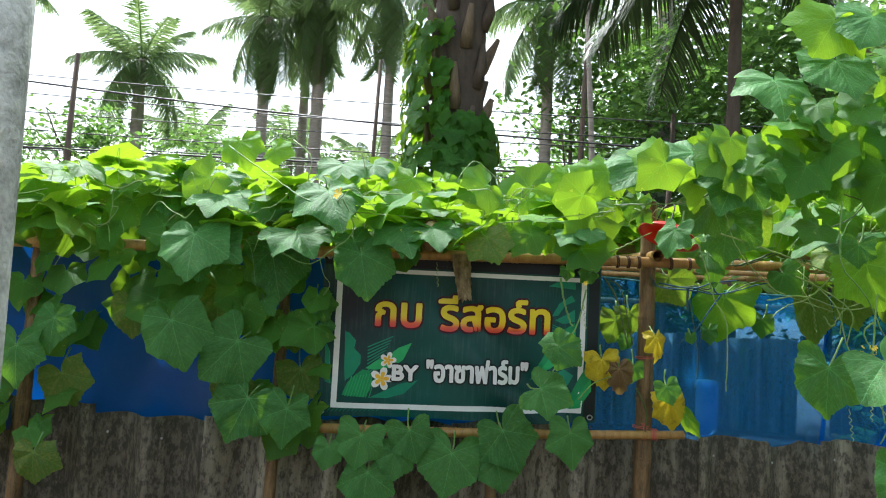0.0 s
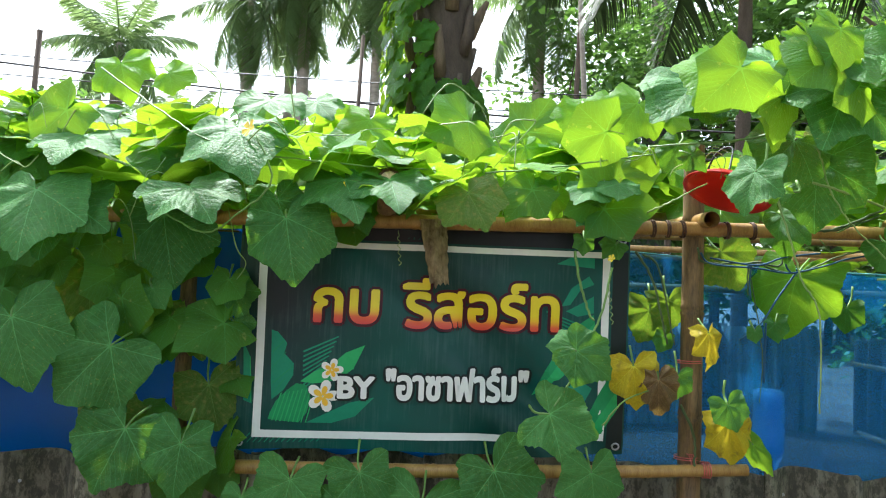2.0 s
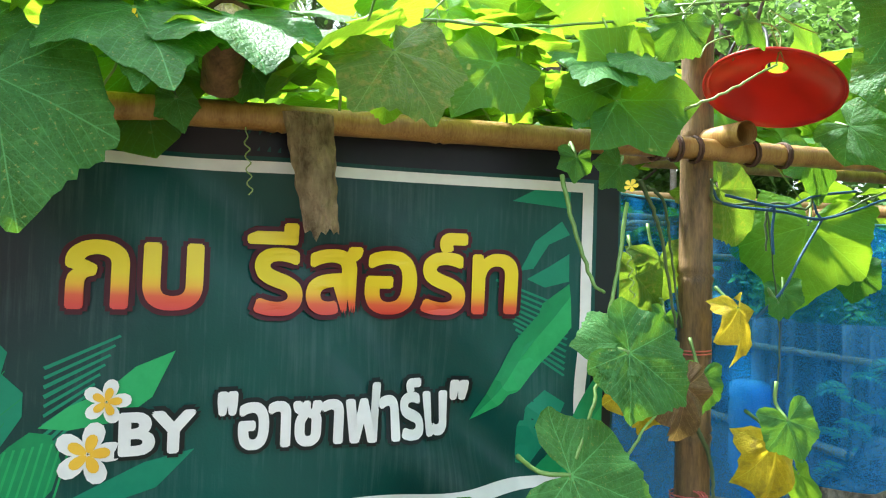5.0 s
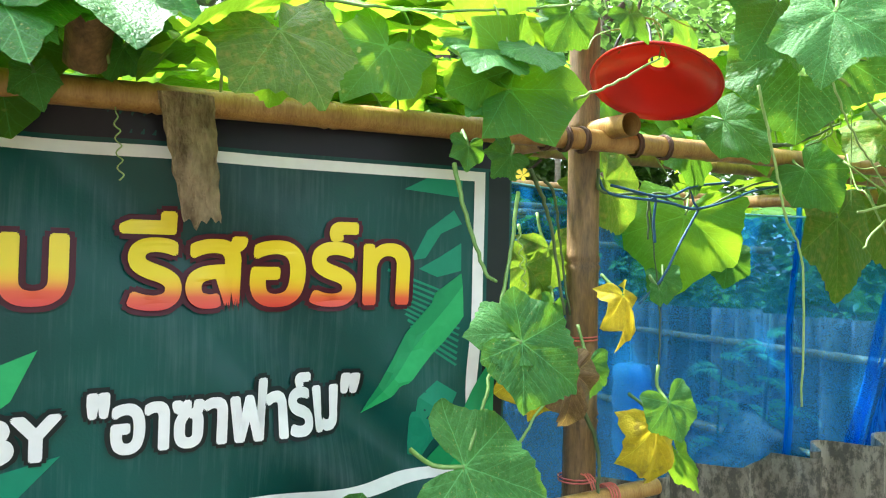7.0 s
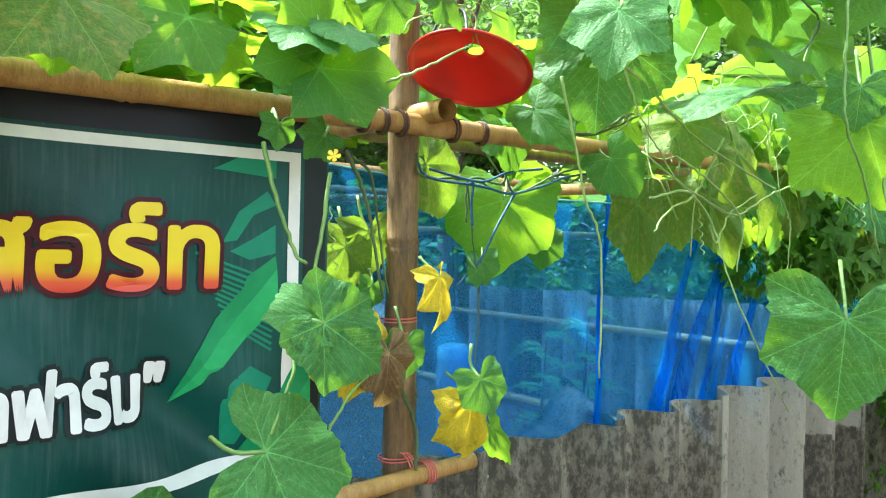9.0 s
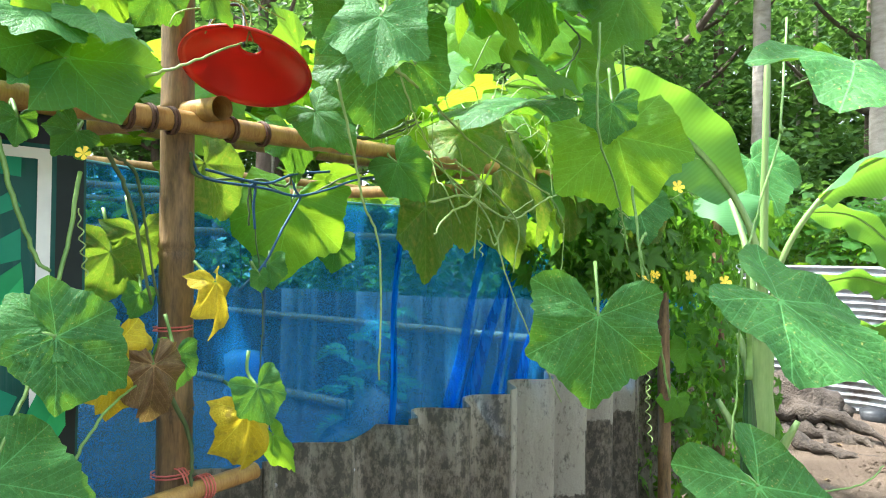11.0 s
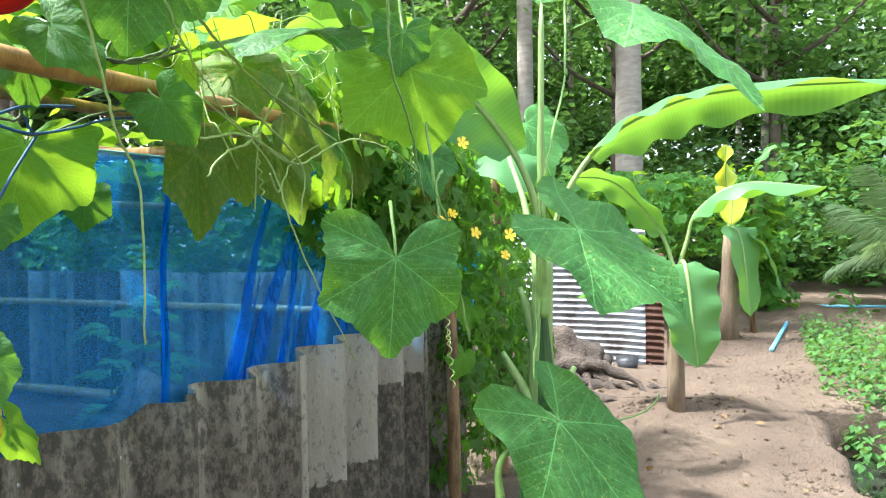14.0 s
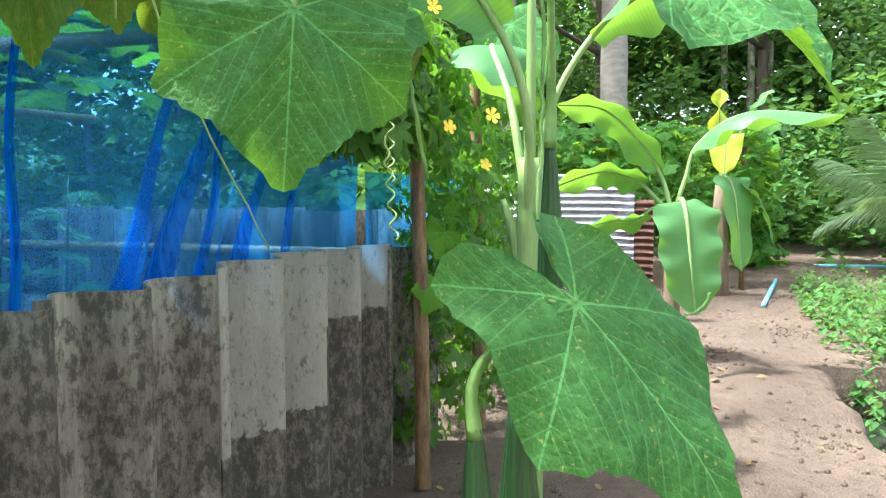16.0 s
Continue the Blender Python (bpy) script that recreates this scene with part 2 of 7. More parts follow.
def cement_material(name="weathered_fibre_cement", newer=False):
    """Weathered grey fibre-cement: damp black algae that runs in streaks, pale where newer, with a tide mark."""
    m = Mat(name, 0.85, 0.0, 0.3)
    p = m.coord()
    rnd = m.add("ObjectInfo").outputs["Random"]
    streak = m.noise(m.scaled(p, (13.0, 3.0, 0.9)), 1.3, 5.0, 0.6)
    blot, speck = m.noise(p, 5.0, 6.0, 0.65), m.noise(m.scaled(p, (1.0, 1.0, 0.6)), 60.0, 5.0, 0.75)
    clean = m.mix(speck, (0.27, 0.235, 0.175), (0.42, 0.375, 0.29))
    soiled = m.mix(speck, (0.035, 0.03, 0.021), (0.25, 0.213, 0.155))
    dirt = m.math("ADD", m.math("MULTIPLY", m.math("ADD", m.math("MULTIPLY", streak, 1.25), m.math("MULTIPLY", m.math("ADD", blot, speck), 0.38)), 0.5), m.math("MULTIPLY", m.math("SUBTRACT", rnd, 0.38), 0.22))
    if newer:
        clean = m.mix(speck, (0.23, 0.207, 0.16), (0.34, 0.31, 0.245))
        clean = m.mix(m.ramp(streak, (0.45, 0.0), (0.65, 0.5)), clean, (0.17, 0.15, 0.115))
        z = m.add("SeparateXYZ", Vector=p).outputs[2]
        panel = m.math("FLOOR", m.math("DIVIDE", m.math("SUBTRACT", m.add("SeparateXYZ", Vector=p).outputs[0], 1.98), 0.237))
        edge = m.math("SUBTRACT", m.math("ADD", z, m.math("MULTIPLY", m.noise(p, 16.0, 6.0, 0.7), 0.1)), m.math("MULTIPLY", m.math("GREATER_THAN", panel, 1.5), 0.225))
        dirt = m.math("ADD", m.math("MULTIPLY", dirt, 0.5), m.ramp(edge, (0.45, 0.4), (0.465, 0.0)))
    m.base(m.mix(m.ramp(dirt, (0.39, 0.0), (0.55, 1.0)), clean, soiled))
    moss = m.noise(m.scaled(p, (1.0, 1.0, 0.55)), 42.0, 6.0, 0.75)
    m.base(m.mix(m.ramp(m.math("ADD", moss, m.math("MULTIPLY", dirt, 0.35)), (0.64, 0.0), (0.76, 0.75)), m.b.inputs["Base Color"].links[0].from_socket, (0.03, 0.027, 0.02)))
    m.bump(m.math("ADD", speck, blot), 0.8, 0.006)
    return m.m


def net_material():
    """Fine blue woven net: half of the light goes straight through."""
    m = Mat("blue_net", 0.55)
    p = m.coord()
    n = m.noise(p, 3.0)
    m.base(m.mix(n, (0.02, 0.24, 0.85), (0.05, 0.4, 1.0)))
    tr = m.add("BsdfTranslucent", Color=(0.03, 0.36, 1.0))
    cloth = m.add("MixShader", Fac=0.45, i1=m.b.outputs[0], i2=tr.outputs[0])
    clear = m.add("BsdfTransparent", Color=(0.16, 0.47, 1.0))
    weave = m.noise(p, 420.0, 2.0)
    fac = m.math("MULTIPLY_ADD", weave, 0.36)
    fac.node.inputs[2].default_value = 0.1
    mx = m.add("MixShader", Fac=fac, i1=clear.outputs[0], i2=cloth.outputs[0])
    m.t.links.new(mx.outputs[0], m.t.nodes["Material Output"].inputs["Surface"])
    return m.m


def gathered_net_material():
    """The same net where it is gathered many layers thick."""
    m = Mat("gathered_blue_net", 0.5)
    p = m.coord()
    m.base(m.mix(m.noise(m.scaled(p, (40.0, 40.0, 3.0)), 2.0), (0.02, 0.28, 0.9), (0.06, 0.45, 1.0)))
    tr = m.add("BsdfTranslucent", Color=(0.01, 0.3, 1.0))
    cloth = m.add("MixShader", Fac=0.5, i1=m.b.outputs[0], i2=tr.outputs[0])
    clear = m.add("BsdfTransparent", Color=(0.12, 0.42, 0.98))
    mx = m.add("MixShader", Fac=m.ramp(m.noise(m.scaled(p, (26.0, 26.0, 1.5)), 2.0), (0.3, 0.12), (0.66, 0.45)), i1=clear.outputs[0], i2=cloth.outputs[0])
    m.t.links.new(mx.outputs[0], m.t.nodes["Material Output"].inputs["Surface"])
    return m.m


GATHERED_NET = gathered_net_material()


def tarp_material():
    """Blue plastic sheet that lets little light through."""
    m = Mat("blue_tarp", 0.4)
    p = m.coord()
    n = m.noise(p, 4.0)
    m.base(m.mix(n, (0.002, 0.014, 0.09), (0.004, 0.03, 0.17)))
    m.bump(m.noise(p, 9.0, 5.0), 0.4, 0.02)
    return m.see_through(0.1, (0.01, 0.2, 0.9), 0.3)


def banner_material():
    m = Mat("printed_vinyl", 0.42, 0.0, 0.5)
    p = m.coord()
    n, f = m.noise(p, 2.6, 3.0), m.noise(m.scaled(p, (260.0, 1.0, 260.0)), 1.0, 1.0)
    m.base(m.mix(m.ramp(n, (0.3, 0.0), (0.7, 1.0)), (0.0035, 0.034, 0.031), (0.006, 0.085, 0.07)))
    crease = m.noise(m.scaled(p, (5.0, 1.0, 3.0)), 1.4, 3.0, 0.5)
    m.bump(m.math("ADD", m.math("MULTIPLY", f, 0.00025), m.math("MULTIPLY", crease, 0.012)), 1.0, 1.0)
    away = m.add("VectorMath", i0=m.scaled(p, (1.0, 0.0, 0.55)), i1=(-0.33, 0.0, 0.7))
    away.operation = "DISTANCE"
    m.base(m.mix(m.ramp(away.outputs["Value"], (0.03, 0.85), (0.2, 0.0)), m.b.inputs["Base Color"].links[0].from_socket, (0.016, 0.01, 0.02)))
    dust = m.noise(p, 9.0, 5.0)
    film = m.noise(m.scaled(p, (150.0, 1.0, 5.0)), 1.0, 3.0, 0.7)
    m.base(m.mix(m.ramp(m.math("ADD", m.math("MULTIPLY", dust, 0.5), m.math("MULTIPLY", film, 0.5)), (0.5, 0.0), (0.68, 0.16)), m.b.inputs["Base Color"].links[0].from_socket, (0.16, 0.24, 0.22)))
    m.rough(m.ramp(dust, (0.3, 0.3), (0.7, 0.5)))
    return m.m


def letter_material():
    """Yellow above, red below, as printed on each line of letters."""
    m = Mat("yellow_red_print", 0.42)
    z = m.add("SeparateXYZ", Vector=m.coord()).outputs[2]
    m.base(m.ramp(z, (0.0, (0.6, 0.03, 0.03)), (0.02, (0.68, 0.1, 0.03)), (0.036, (0.78, 0.46, 0.01)), (0.05, (0.78, 0.6, 0.008))))
    return m.m


def zinc_material():
    m = Mat("galvanised_sheet", 0.45, 0.75)
    p = m.coord()
    n, s = m.noise(p, 3.0, 6.0, 0.65), m.noise(p, 30.0)
    m.base(m.mix(m.ramp(n, (0.52, 0.0), (0.68, 0.8)), m.mix(s, (0.4, 0.41, 0.43), (0.6, 0.61, 0.62)), (0.14, 0.075, 0.05)))
    m.bump(s, 0.2, 0.003)
    return m.m


TARP = tarp_material()
NEWER_CEMENT = cement_material("newer_fibre_cement", True)
SOIL, CEMENT, NET, VINYL, LETTER, ZINC = soil_material(), cement_material(), net_material(), banner_material(), letter_material(), zinc_material()
WHITE_PRINT = simple("white_print", (0.68, 0.68, 0.66), (0.8, 0.8, 0.78), 12, 0.45, bump=0.02)
MAROON = simple("maroon_print", (0.05, 0.004, 0.012), (0.07, 0.008, 0.016), 12, 0.45, bump=0.02)
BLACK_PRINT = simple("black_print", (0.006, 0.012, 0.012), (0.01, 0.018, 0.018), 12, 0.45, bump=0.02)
GREEN_PRINT = simple("green_print", (0.02, 0.3, 0.09), (0.05, 0.42, 0.14), 7, 0.42, bump=0.02)
TEAL_PRINT = simple("teal_print", (0.012, 0.19, 0.11), (0.02, 0.25, 0.14), 7, 0.42, bump=0.02)
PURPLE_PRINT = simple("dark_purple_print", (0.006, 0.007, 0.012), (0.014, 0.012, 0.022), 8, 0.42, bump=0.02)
LEAF_PRINT_DARK = simple("deep_green_print", (0.012, 0.2, 0.075), (0.025, 0.29, 0.1), 8, 0.42, bump=0.02)
PRINTS = (WHITE_PRINT, MAROON, BLACK_PRINT, GREEN_PRINT, TEAL_PRINT, PURPLE_PRINT, LEAF_PRINT_DARK, VINYL)
for ink in PRINTS:
    ink.node_tree.nodes["Principled BSDF"].inputs["Specular IOR Level"].default_value = 0.28
YELLOW_PRINT = simple("flower_heart_print", (0.75, 0.4, 0.02), (0.8, 0.5, 0.04), 12, 0.45, bump=0.02)


def red_plastic():
    m = Mat("red_enamel", 0.3)
    n = m.noise(m.coord(), 12.0)
    m.base(m.mix(n, (0.42, 0.012, 0.008), (0.55, 0.025, 0.012)))
    return m.see_through(0.3, (0.9, 0.04, 0.02), 0.16)


def bottle_plastic():
    m = Mat("clear_bottle", 0.08)
    m.b.inputs["Transmission Weight"].default_value = 0.55
    m.b.inputs["IOR"].default_value = 1.3
    m.base((0.85, 0.92, 0.97))
    return m.m


RED, BOTTLE = red_plastic(), bottle_plastic()


def shade_net_material():
    """Fine black mesh that lets most of the view through."""
    m = Mat("black_shade_net", 0.8)
    m.base(m.mix(m.noise(m.coord(), 4.0), (0.02, 0.021, 0.02), (0.05, 0.052, 0.05)))
    clear = m.add("BsdfTransparent", Color=(0.9, 0.9, 0.9))
    mx = m.add("MixShader", Fac=m.math("MULTIPLY", m.noise(m.coord(), 160.0, 2.0), 0.9), i1=clear.outputs[0], i2=m.b.outputs[0])
    m.t.links.new(mx.outputs[0], m.t.nodes["Material Output"].inputs["Surface"])
    return m.m


SHADE_NET = shade_net_material()


def water_material():
    m = Mat("murky_water", 0.06)
    m.base((0.02, 0.03, 0.018))
    m.bump(m.noise(m.coord(), 6.0), 0.1, 0.01)
    return m.m


WATER = water_material()


# ---- building helpers ----
R = random.Random(11)


def thing(name, place, label, category, group="", kind=""):
    ob = new(name)
    ob.empty_display_size = 0.1
    ob.location = place
    return tagged(ob, label, category, group, kind)


def link(name, data, material, parent=None, label="", smooth=True):
    if material and not data.materials:
        data.materials.append(material)
    if smooth:
        data.polygons.foreach_set("use_smooth", [True] * len(data.polygons))
    ob = new(name, data)
    if parent:
        ob.parent = parent
        ob.matrix_parent_inverse = parent_inverse(parent)
    return tagged(ob, label)


def parent_inverse(p):
    m = Matrix.Identity(4)
    while p:
        m = p.matrix_basis.copy() @ m if not p.parent else p.parent.matrix_basis @ p.matrix_parent_inverse @ p.matrix_basis @ m
        p = None
    return m.inverted()


def part(name, bm, material, parent=None, label="", smooth=True):
    """Links a bmesh, given in world metres, as one mesh object under a thing or a part."""
    data = bpy.data.meshes.new(name)
    bm.to_mesh(data)
    bm.free()
    return link(name, data, material, parent, label, smooth)


def tube(points, radii, seg=8, caps=True, bm=None):
    """A round bar along points; radii is one number or one per point."""
    bm = bm or bmesh.new()
    pts = [Vector(p) for p in points]
    if not hasattr(radii, "__len__"):
        radii = [radii] * len(pts)
    rings, side = [], None
    for k, p in enumerate(pts):
        d = (pts[min(k + 1, len(pts) - 1)] - pts[max(k - 1, 0)]).normalized()
        if side is None:
            side = d.orthogonal().normalized()
        side = (side - d * side.dot(d)).normalized()
        up = d.cross(side)
        rings.append([bm.verts.new(p + radii[k] * (math.cos(a) * side + math.sin(a) * up)) for a in (math.tau * j / seg for j in range(seg))])
    for a, b in zip(rings, rings[1:]):
        for j in range(seg):
            bm.faces.new((a[j], a[(j + 1) % seg], b[(j + 1) % seg], b[j]))
    if caps:
        bm.faces.new(rings[0][::-1]), bm.faces.new(rings[-1])
    return bm


def curve_points(points, steps=8):
    """A smooth line through points."""
    pts = [Vector(p) for p in points]
    pts = [2 * pts[0] - pts[1], *pts, 2 * pts[-1] - pts[-2]]
    out = []
    for k in range(1, len(pts) - 2):
        a, b, c, d = pts[k - 1:k + 3]
        for j in range(steps):
            t = j / steps
            out.append(0.5 * (2 * b + (c - a) * t + (2 * a - 5 * b + 4 * c - d) * t * t + (3 * b - a - 3 * c + d) * t ** 3))
    return out + [pts[-2]]


def bamboo(name, p0, p1, r, label, group="", material=None, gap=0.26, bow=0.01):
    """A bamboo pole with swollen nodes and a hollow cut end."""
    p0, p1 = Vector(p0), Vector(p1)
    length = (p1 - p0).length
    pts, radii = [], []
    n = max(2, round(length / gap))
    sag = Vector((R.uniform(-1, 1), R.uniform(-1, 1), R.uniform(-1, 1))) * bow
    stations = [0.0]
    for k in range(1, n):
        f = (k + R.uniform(-0.12, 0.12)) / n
        stations += [f - 0.018 / length, f - 0.006 / length, f, f + 0.006 / length, f + 0.018 / length]
    stations.append(1.0)
    for k, f in enumerate(stations):
        pts.append(p0.lerp(p1, f) + sag * math.sin(math.pi * f))
        ring = (k - 1) % 5 if 0 < k < len(stations) - 1 else 9
        radii.append(r * (1.1 - 0.18 * f) * {2: 0.97, 1: 1.1, 3: 1.1}.get(ring, 1.0))
    ob = thing(name, p0, label, "bamboo pole", group)
    part("culm", tube(pts, radii, 14, False), material or BAMBOO, ob)
    for name_, p, rr in (("cut_end", pts[0], radii[0]), ("cut_end", pts[-1], radii[-1])):
        d = (pts[1] - pts[0]).normalized() if p is pts[0] else (pts[-2] - pts[-1]).normalized()
        part(name_, tube([p + d * 0.006, p + d * 0.006, p - d * 0.001, p - d * 0.001, p + d * 0.002], [0.0005, rr * 0.5, rr * 0.56, rr * 0.96, rr * 0.995], 14, False), BAMBOO_END, ob)
    return ob


def wrap(parent, centre, axis, r, turns=3, material=None, name="binding", pitch=0.006):
    """Twine wound round a pole."""
    axis = Vector(axis).normalized()
    a = axis.orthogonal().normalized()
    b = axis.cross(a)
    pts = [Vector(centre) + axis * (pitch * (k / 12 - turns / 2)) + r * (math.cos(math.tau * k / 12) * a + math.sin(math.tau * k / 12) * b) for k in range(12 * turns + 1)]
    return part(name, tube(pts, 0.0016 if material else 0.0028, 5), material or TWINE, parent)


# ---- leaves ----
def lobed(seed, lobes=3, depth=0.24, sinus=0.8, ragged=0.035, cup=0.12, rings=6, per=4, fold=0.06, straight=False):
    """A lobed gourd leaf in the XY plane, its stalk at the origin and its tip along +Y, one metre long. UV: u runs from vein to midway, v from stalk to rim."""
    q = random.Random(seed)
    ang = [0.0]
    for k in range(1, lobes + 1):
        ang.append(ang[-1] + ((58, 64, 38) if straight else (56, 52, 40, 40))[k - 1] + q.uniform(-5, 5))
    length = [1.16, 0.95, 0.8, 0.5, 0.4] if straight else [1.04, 0.86, 0.76, 0.6, 0.5]
    veins = [-a for a in ang[:0:-1]] + ang
    reach = [length[abs(k - lobes)] * q.uniform(0.9, 1.08) for k in range(len(veins))]
    rays = []
    for k in range(len(veins) - 1):
        for j in range(2 * per):
            f = j / (2 * per)
            tri = 1 - abs(2 * f - 1)
            r = reach[k] + (reach[k + 1] - reach[k]) * f
            outer = 0.4 if abs(k + 0.5 - lobes) > 2 else 1.0
            if straight:
                wide, part_way = radians(veins[k + 1] - veins[k]), radians(veins[k + 1] - veins[k]) * f
                chord = reach[k] * reach[k + 1] * math.sin(wide) / (reach[k] * math.sin(part_way) + reach[k + 1] * math.sin(wide - part_way))
                r = 0.86 * chord + 0.14 * r
            r *= 1 - depth * outer * (tri ** 0.95) + (q.uniform(-ragged, ragged) if j else 0.0) + (0.014 if j % 2 else -0.006)
            rays.append((veins[k] + (veins[k + 1] - veins[k]) * f, r, tri))
    rays.append((veins[-1], reach[-1], 0.0))
    for s, end in ((1, rays[-1]), (-1, rays[0])):
        edges = [(end[0] + s * a, end[1] * sinus * f, g) for a, f, g in (((10, 0.93, 0.35), (20, 0.8, 0.7), (30, 0.58, 1.0), (36, 0.34, 1.0)) if straight else ((9, 0.94, 0.5), (18, 0.78, 1.0), (25, 0.45, 1.0)))]
        rays = rays + edges if s == 1 else edges[::-1] + rays
    verts, uvs, faces = [(0, 0, 0)], [(0, 0)], []
    bend, twist = q.uniform(0.5, 1.4), q.uniform(-0.1, 0.1)
    for i in range(1, rings + 1):
        f = i / rings
        for a, r, tri in rays:
            x, y = r * f * math.sin(radians(a)), r * f * math.cos(radians(a))
            z = -cup * bend * (f * r) ** 2 + fold * tri * f * r - 0.025 * (1 - tri) * f + twist * x * y + 0.02 * math.sin(9 * f * r + a * 0.05) * f
            z += 0.05 * f ** 3 * math.sin(radians(a) * 7 + seed) + 0.018 * q.uniform(-1, 1) * f
            verts.append((x, y, z))
            uvs.append((tri, f * r))
    n = len(rays)
    for j in range(n - 1):
        faces.append((0, 2 + j, 1 + j))
        for i in range(rings - 1):
            a = 1 + i * n + j
            faces.append((a, a + 1, a + n + 1, a + n))
    return verts, faces, uvs


def mesh_of(name, verts, faces, uvs=None, material=None):
    data = bpy.data.meshes.new(name)
    data.from_pydata([tuple(v) for v in verts], [], [tuple(f) for f in faces])
    if uvs is not None:
        layer = data.uv_layers.new(name="UVMap")
        idx = np.empty(len(data.loops), dtype=np.int32)
        data.loops.foreach_get("vertex_index", idx)
        layer.data.foreach_set("uv", np.asarray(uvs, dtype=np.float32)[idx].ravel())
    if material:
        data.materials.append(material)
    data.polygons.foreach_set("use_smooth", [True] * len(data.polygons))
    return data


LEAF_SHAPES = [lobed(s, lobes=2, depth=d, sinus=1.0, ragged=0.026, cup=0.16, rings=9, per=7, straight=True) for s, d in ((1, 0.05), (2, 0.11), (3, 0.02), (4, 0.09), (5, 0.07))]
LEAF_MESH = [mesh_of("leaf", *shape, LEAF) for shape in LEAF_SHAPES]
OLD_MESH = [mesh_of("leaf", *lobed(s, lobes=2, depth=0.04, cup=0.3, fold=0.15, ragged=0.03, rings=8, per=6, straight=True), LEAF_OLD) for s in (21, 22, 23)]
BACKLIT_MESH = [mesh_of("leaf", *lobed(s, lobes=2, depth=0.06, cup=0.2, rings=7, per=5, straight=True), LEAF_BACKLIT) for s in (25, 26, 27)]
YELLOW_MESH = [mesh_of("leaf", *lobed(s, lobes=2, depth=0.06, cup=0.5, fold=0.3, ragged=0.05, straight=True), LEAF_YELLOW) for s in (31, 32)]
BROWN_MESH = [mesh_of("leaf", *lobed(s, depth=0.1, cup=0.8, fold=0.3, ragged=0.08), LEAF_BROWN) for s in (41, 42)]
MASS_SHAPES = [lobed(s, lobes=2, depth=d, rings=3, per=2, straight=True) for s, d in ((51, 0.04), (52, 0.1), (53, 0.07), (54, 0.12))]
SMALL_SHAPES = [lobed(s, lobes=2, depth=0.5, rings=2, per=2) for s in (61, 62, 63)]
BLADE = ([(0, 0, 0), (-0.32, 0.35, 0.05), (0, 0.4, -0.04), (0.32, 0.35, 0.05), (-0.2, 0.75, 0.0), (0.2, 0.75, 0.0), (0, 1, -0.12)],
         [(0, 2, 1), (0, 3, 2), (1, 2, 6, 4), (2, 3, 5, 6)], [(0, 0), (1, 0.4), (0, 0.4), (1, 0.4), (1, 0.7), (1, 0.7), (0, 1)])


def turn(facing, tip):
    """The turn of a leaf whose face looks along facing and whose tip points along tip."""
    z = Vector(facing).normalized()
    y = Vector(tip)
    y = (y - z * y.dot(z))
    y = y.normalized() if y.length > 1e-4 else z.orthogonal().normalized()
    x = y.cross(z)
    return Matrix((x, y, z)).transposed()


def mass(name, shapes, poses, material, parent=None, label=""):
    """Many leaves in one mesh. poses: (place, 3x3 turn, size)."""
    vs, fs, us, base = [], [], [], 0
    for k, (p, m, s) in enumerate(poses):
        v, f, u = shapes[k % len(shapes)]
        vs.append(np.asarray(v) @ (np.asarray(m).T * s) + np.asarray(p))
        fs += [tuple(i + base for i in face) for face in f]
        us.append(np.asarray(u))
        base += len(v)
    data = bpy.data.meshes.new(name)
    data.from_pydata(np.concatenate(vs).tolist(), [], fs)
    layer = data.uv_layers.new(name="UVMap")
    idx = np.empty(len(data.loops), dtype=np.int32)
    data.loops.foreach_get("vertex_index", idx)
    layer.data.foreach_set("uv", np.concatenate(us).astype(np.float32)[idx].ravel())
    ob = link(name, data, material, parent, label)
    ob["kind"] = "stuff"
    return ob


def leaf(vine, place, size, lean=0, tilt=20, swing=0, mesh=None, name="leaf", stalk=True, wide=1.0):
    """One leaf of a vine. lean: which way the tip hangs, degrees from straight down towards +x; tilt: how far its face turns up from facing -y;
    swing: how far its face turns towards +x."""
    a, b, c = radians(lean), radians(tilt), radians(swing)
    facing = Vector((math.sin(c) * math.cos(b), -math.cos(c) * math.cos(b), math.sin(b)))
    side = Vector((math.cos(c), math.sin(c), 0))
    down = side.cross(facing)
    if down.z > 0:
        down = -down
    tip = down * math.cos(a) + side * math.sin(a)
    ob = new(name, mesh or LEAF_MESH[R.randrange(len(LEAF_MESH))])
    ob.parent = vine
    ob.matrix_parent_inverse = parent_inverse(vine)
    ob.matrix_basis = Matrix.Translation(place) @ turn(facing, tip).to_4x4() @ Matrix.Diagonal((size * wide, size, size, 1))
    if stalk:
        p = Vector(place)
        back = -facing * 0.02
        end = p - tip * size * 0.35 - facing * size * R.uniform(0.4, 0.7) + Vector((0, 0, R.uniform(0.0, 0.05)))
        part("stalk", tube(curve_points([p, p + back - tip * 0.03, end], 3), [0.003] * 6 + [0.0035], 5), STEM, ob)
    return ob


def strand(vine, points, r=0.004, material=None, name="stem", steps=8, wobble=0.0015):
    r *= 0.62 if r > 0.0033 else 0.9
    pts = curve_points(points, steps)
    pts = [p + Vector((R.uniform(-1, 1), R.uniform(-1, 1), R.uniform(-1, 1))) * wobble * (0 < k < len(pts) - 1) for k, p in enumerate(pts)]
    return part(name, tube(pts, [r * (1 - 0.35 * k / len(pts)) for k in range(len(pts))], 6), material or STEM, vine)


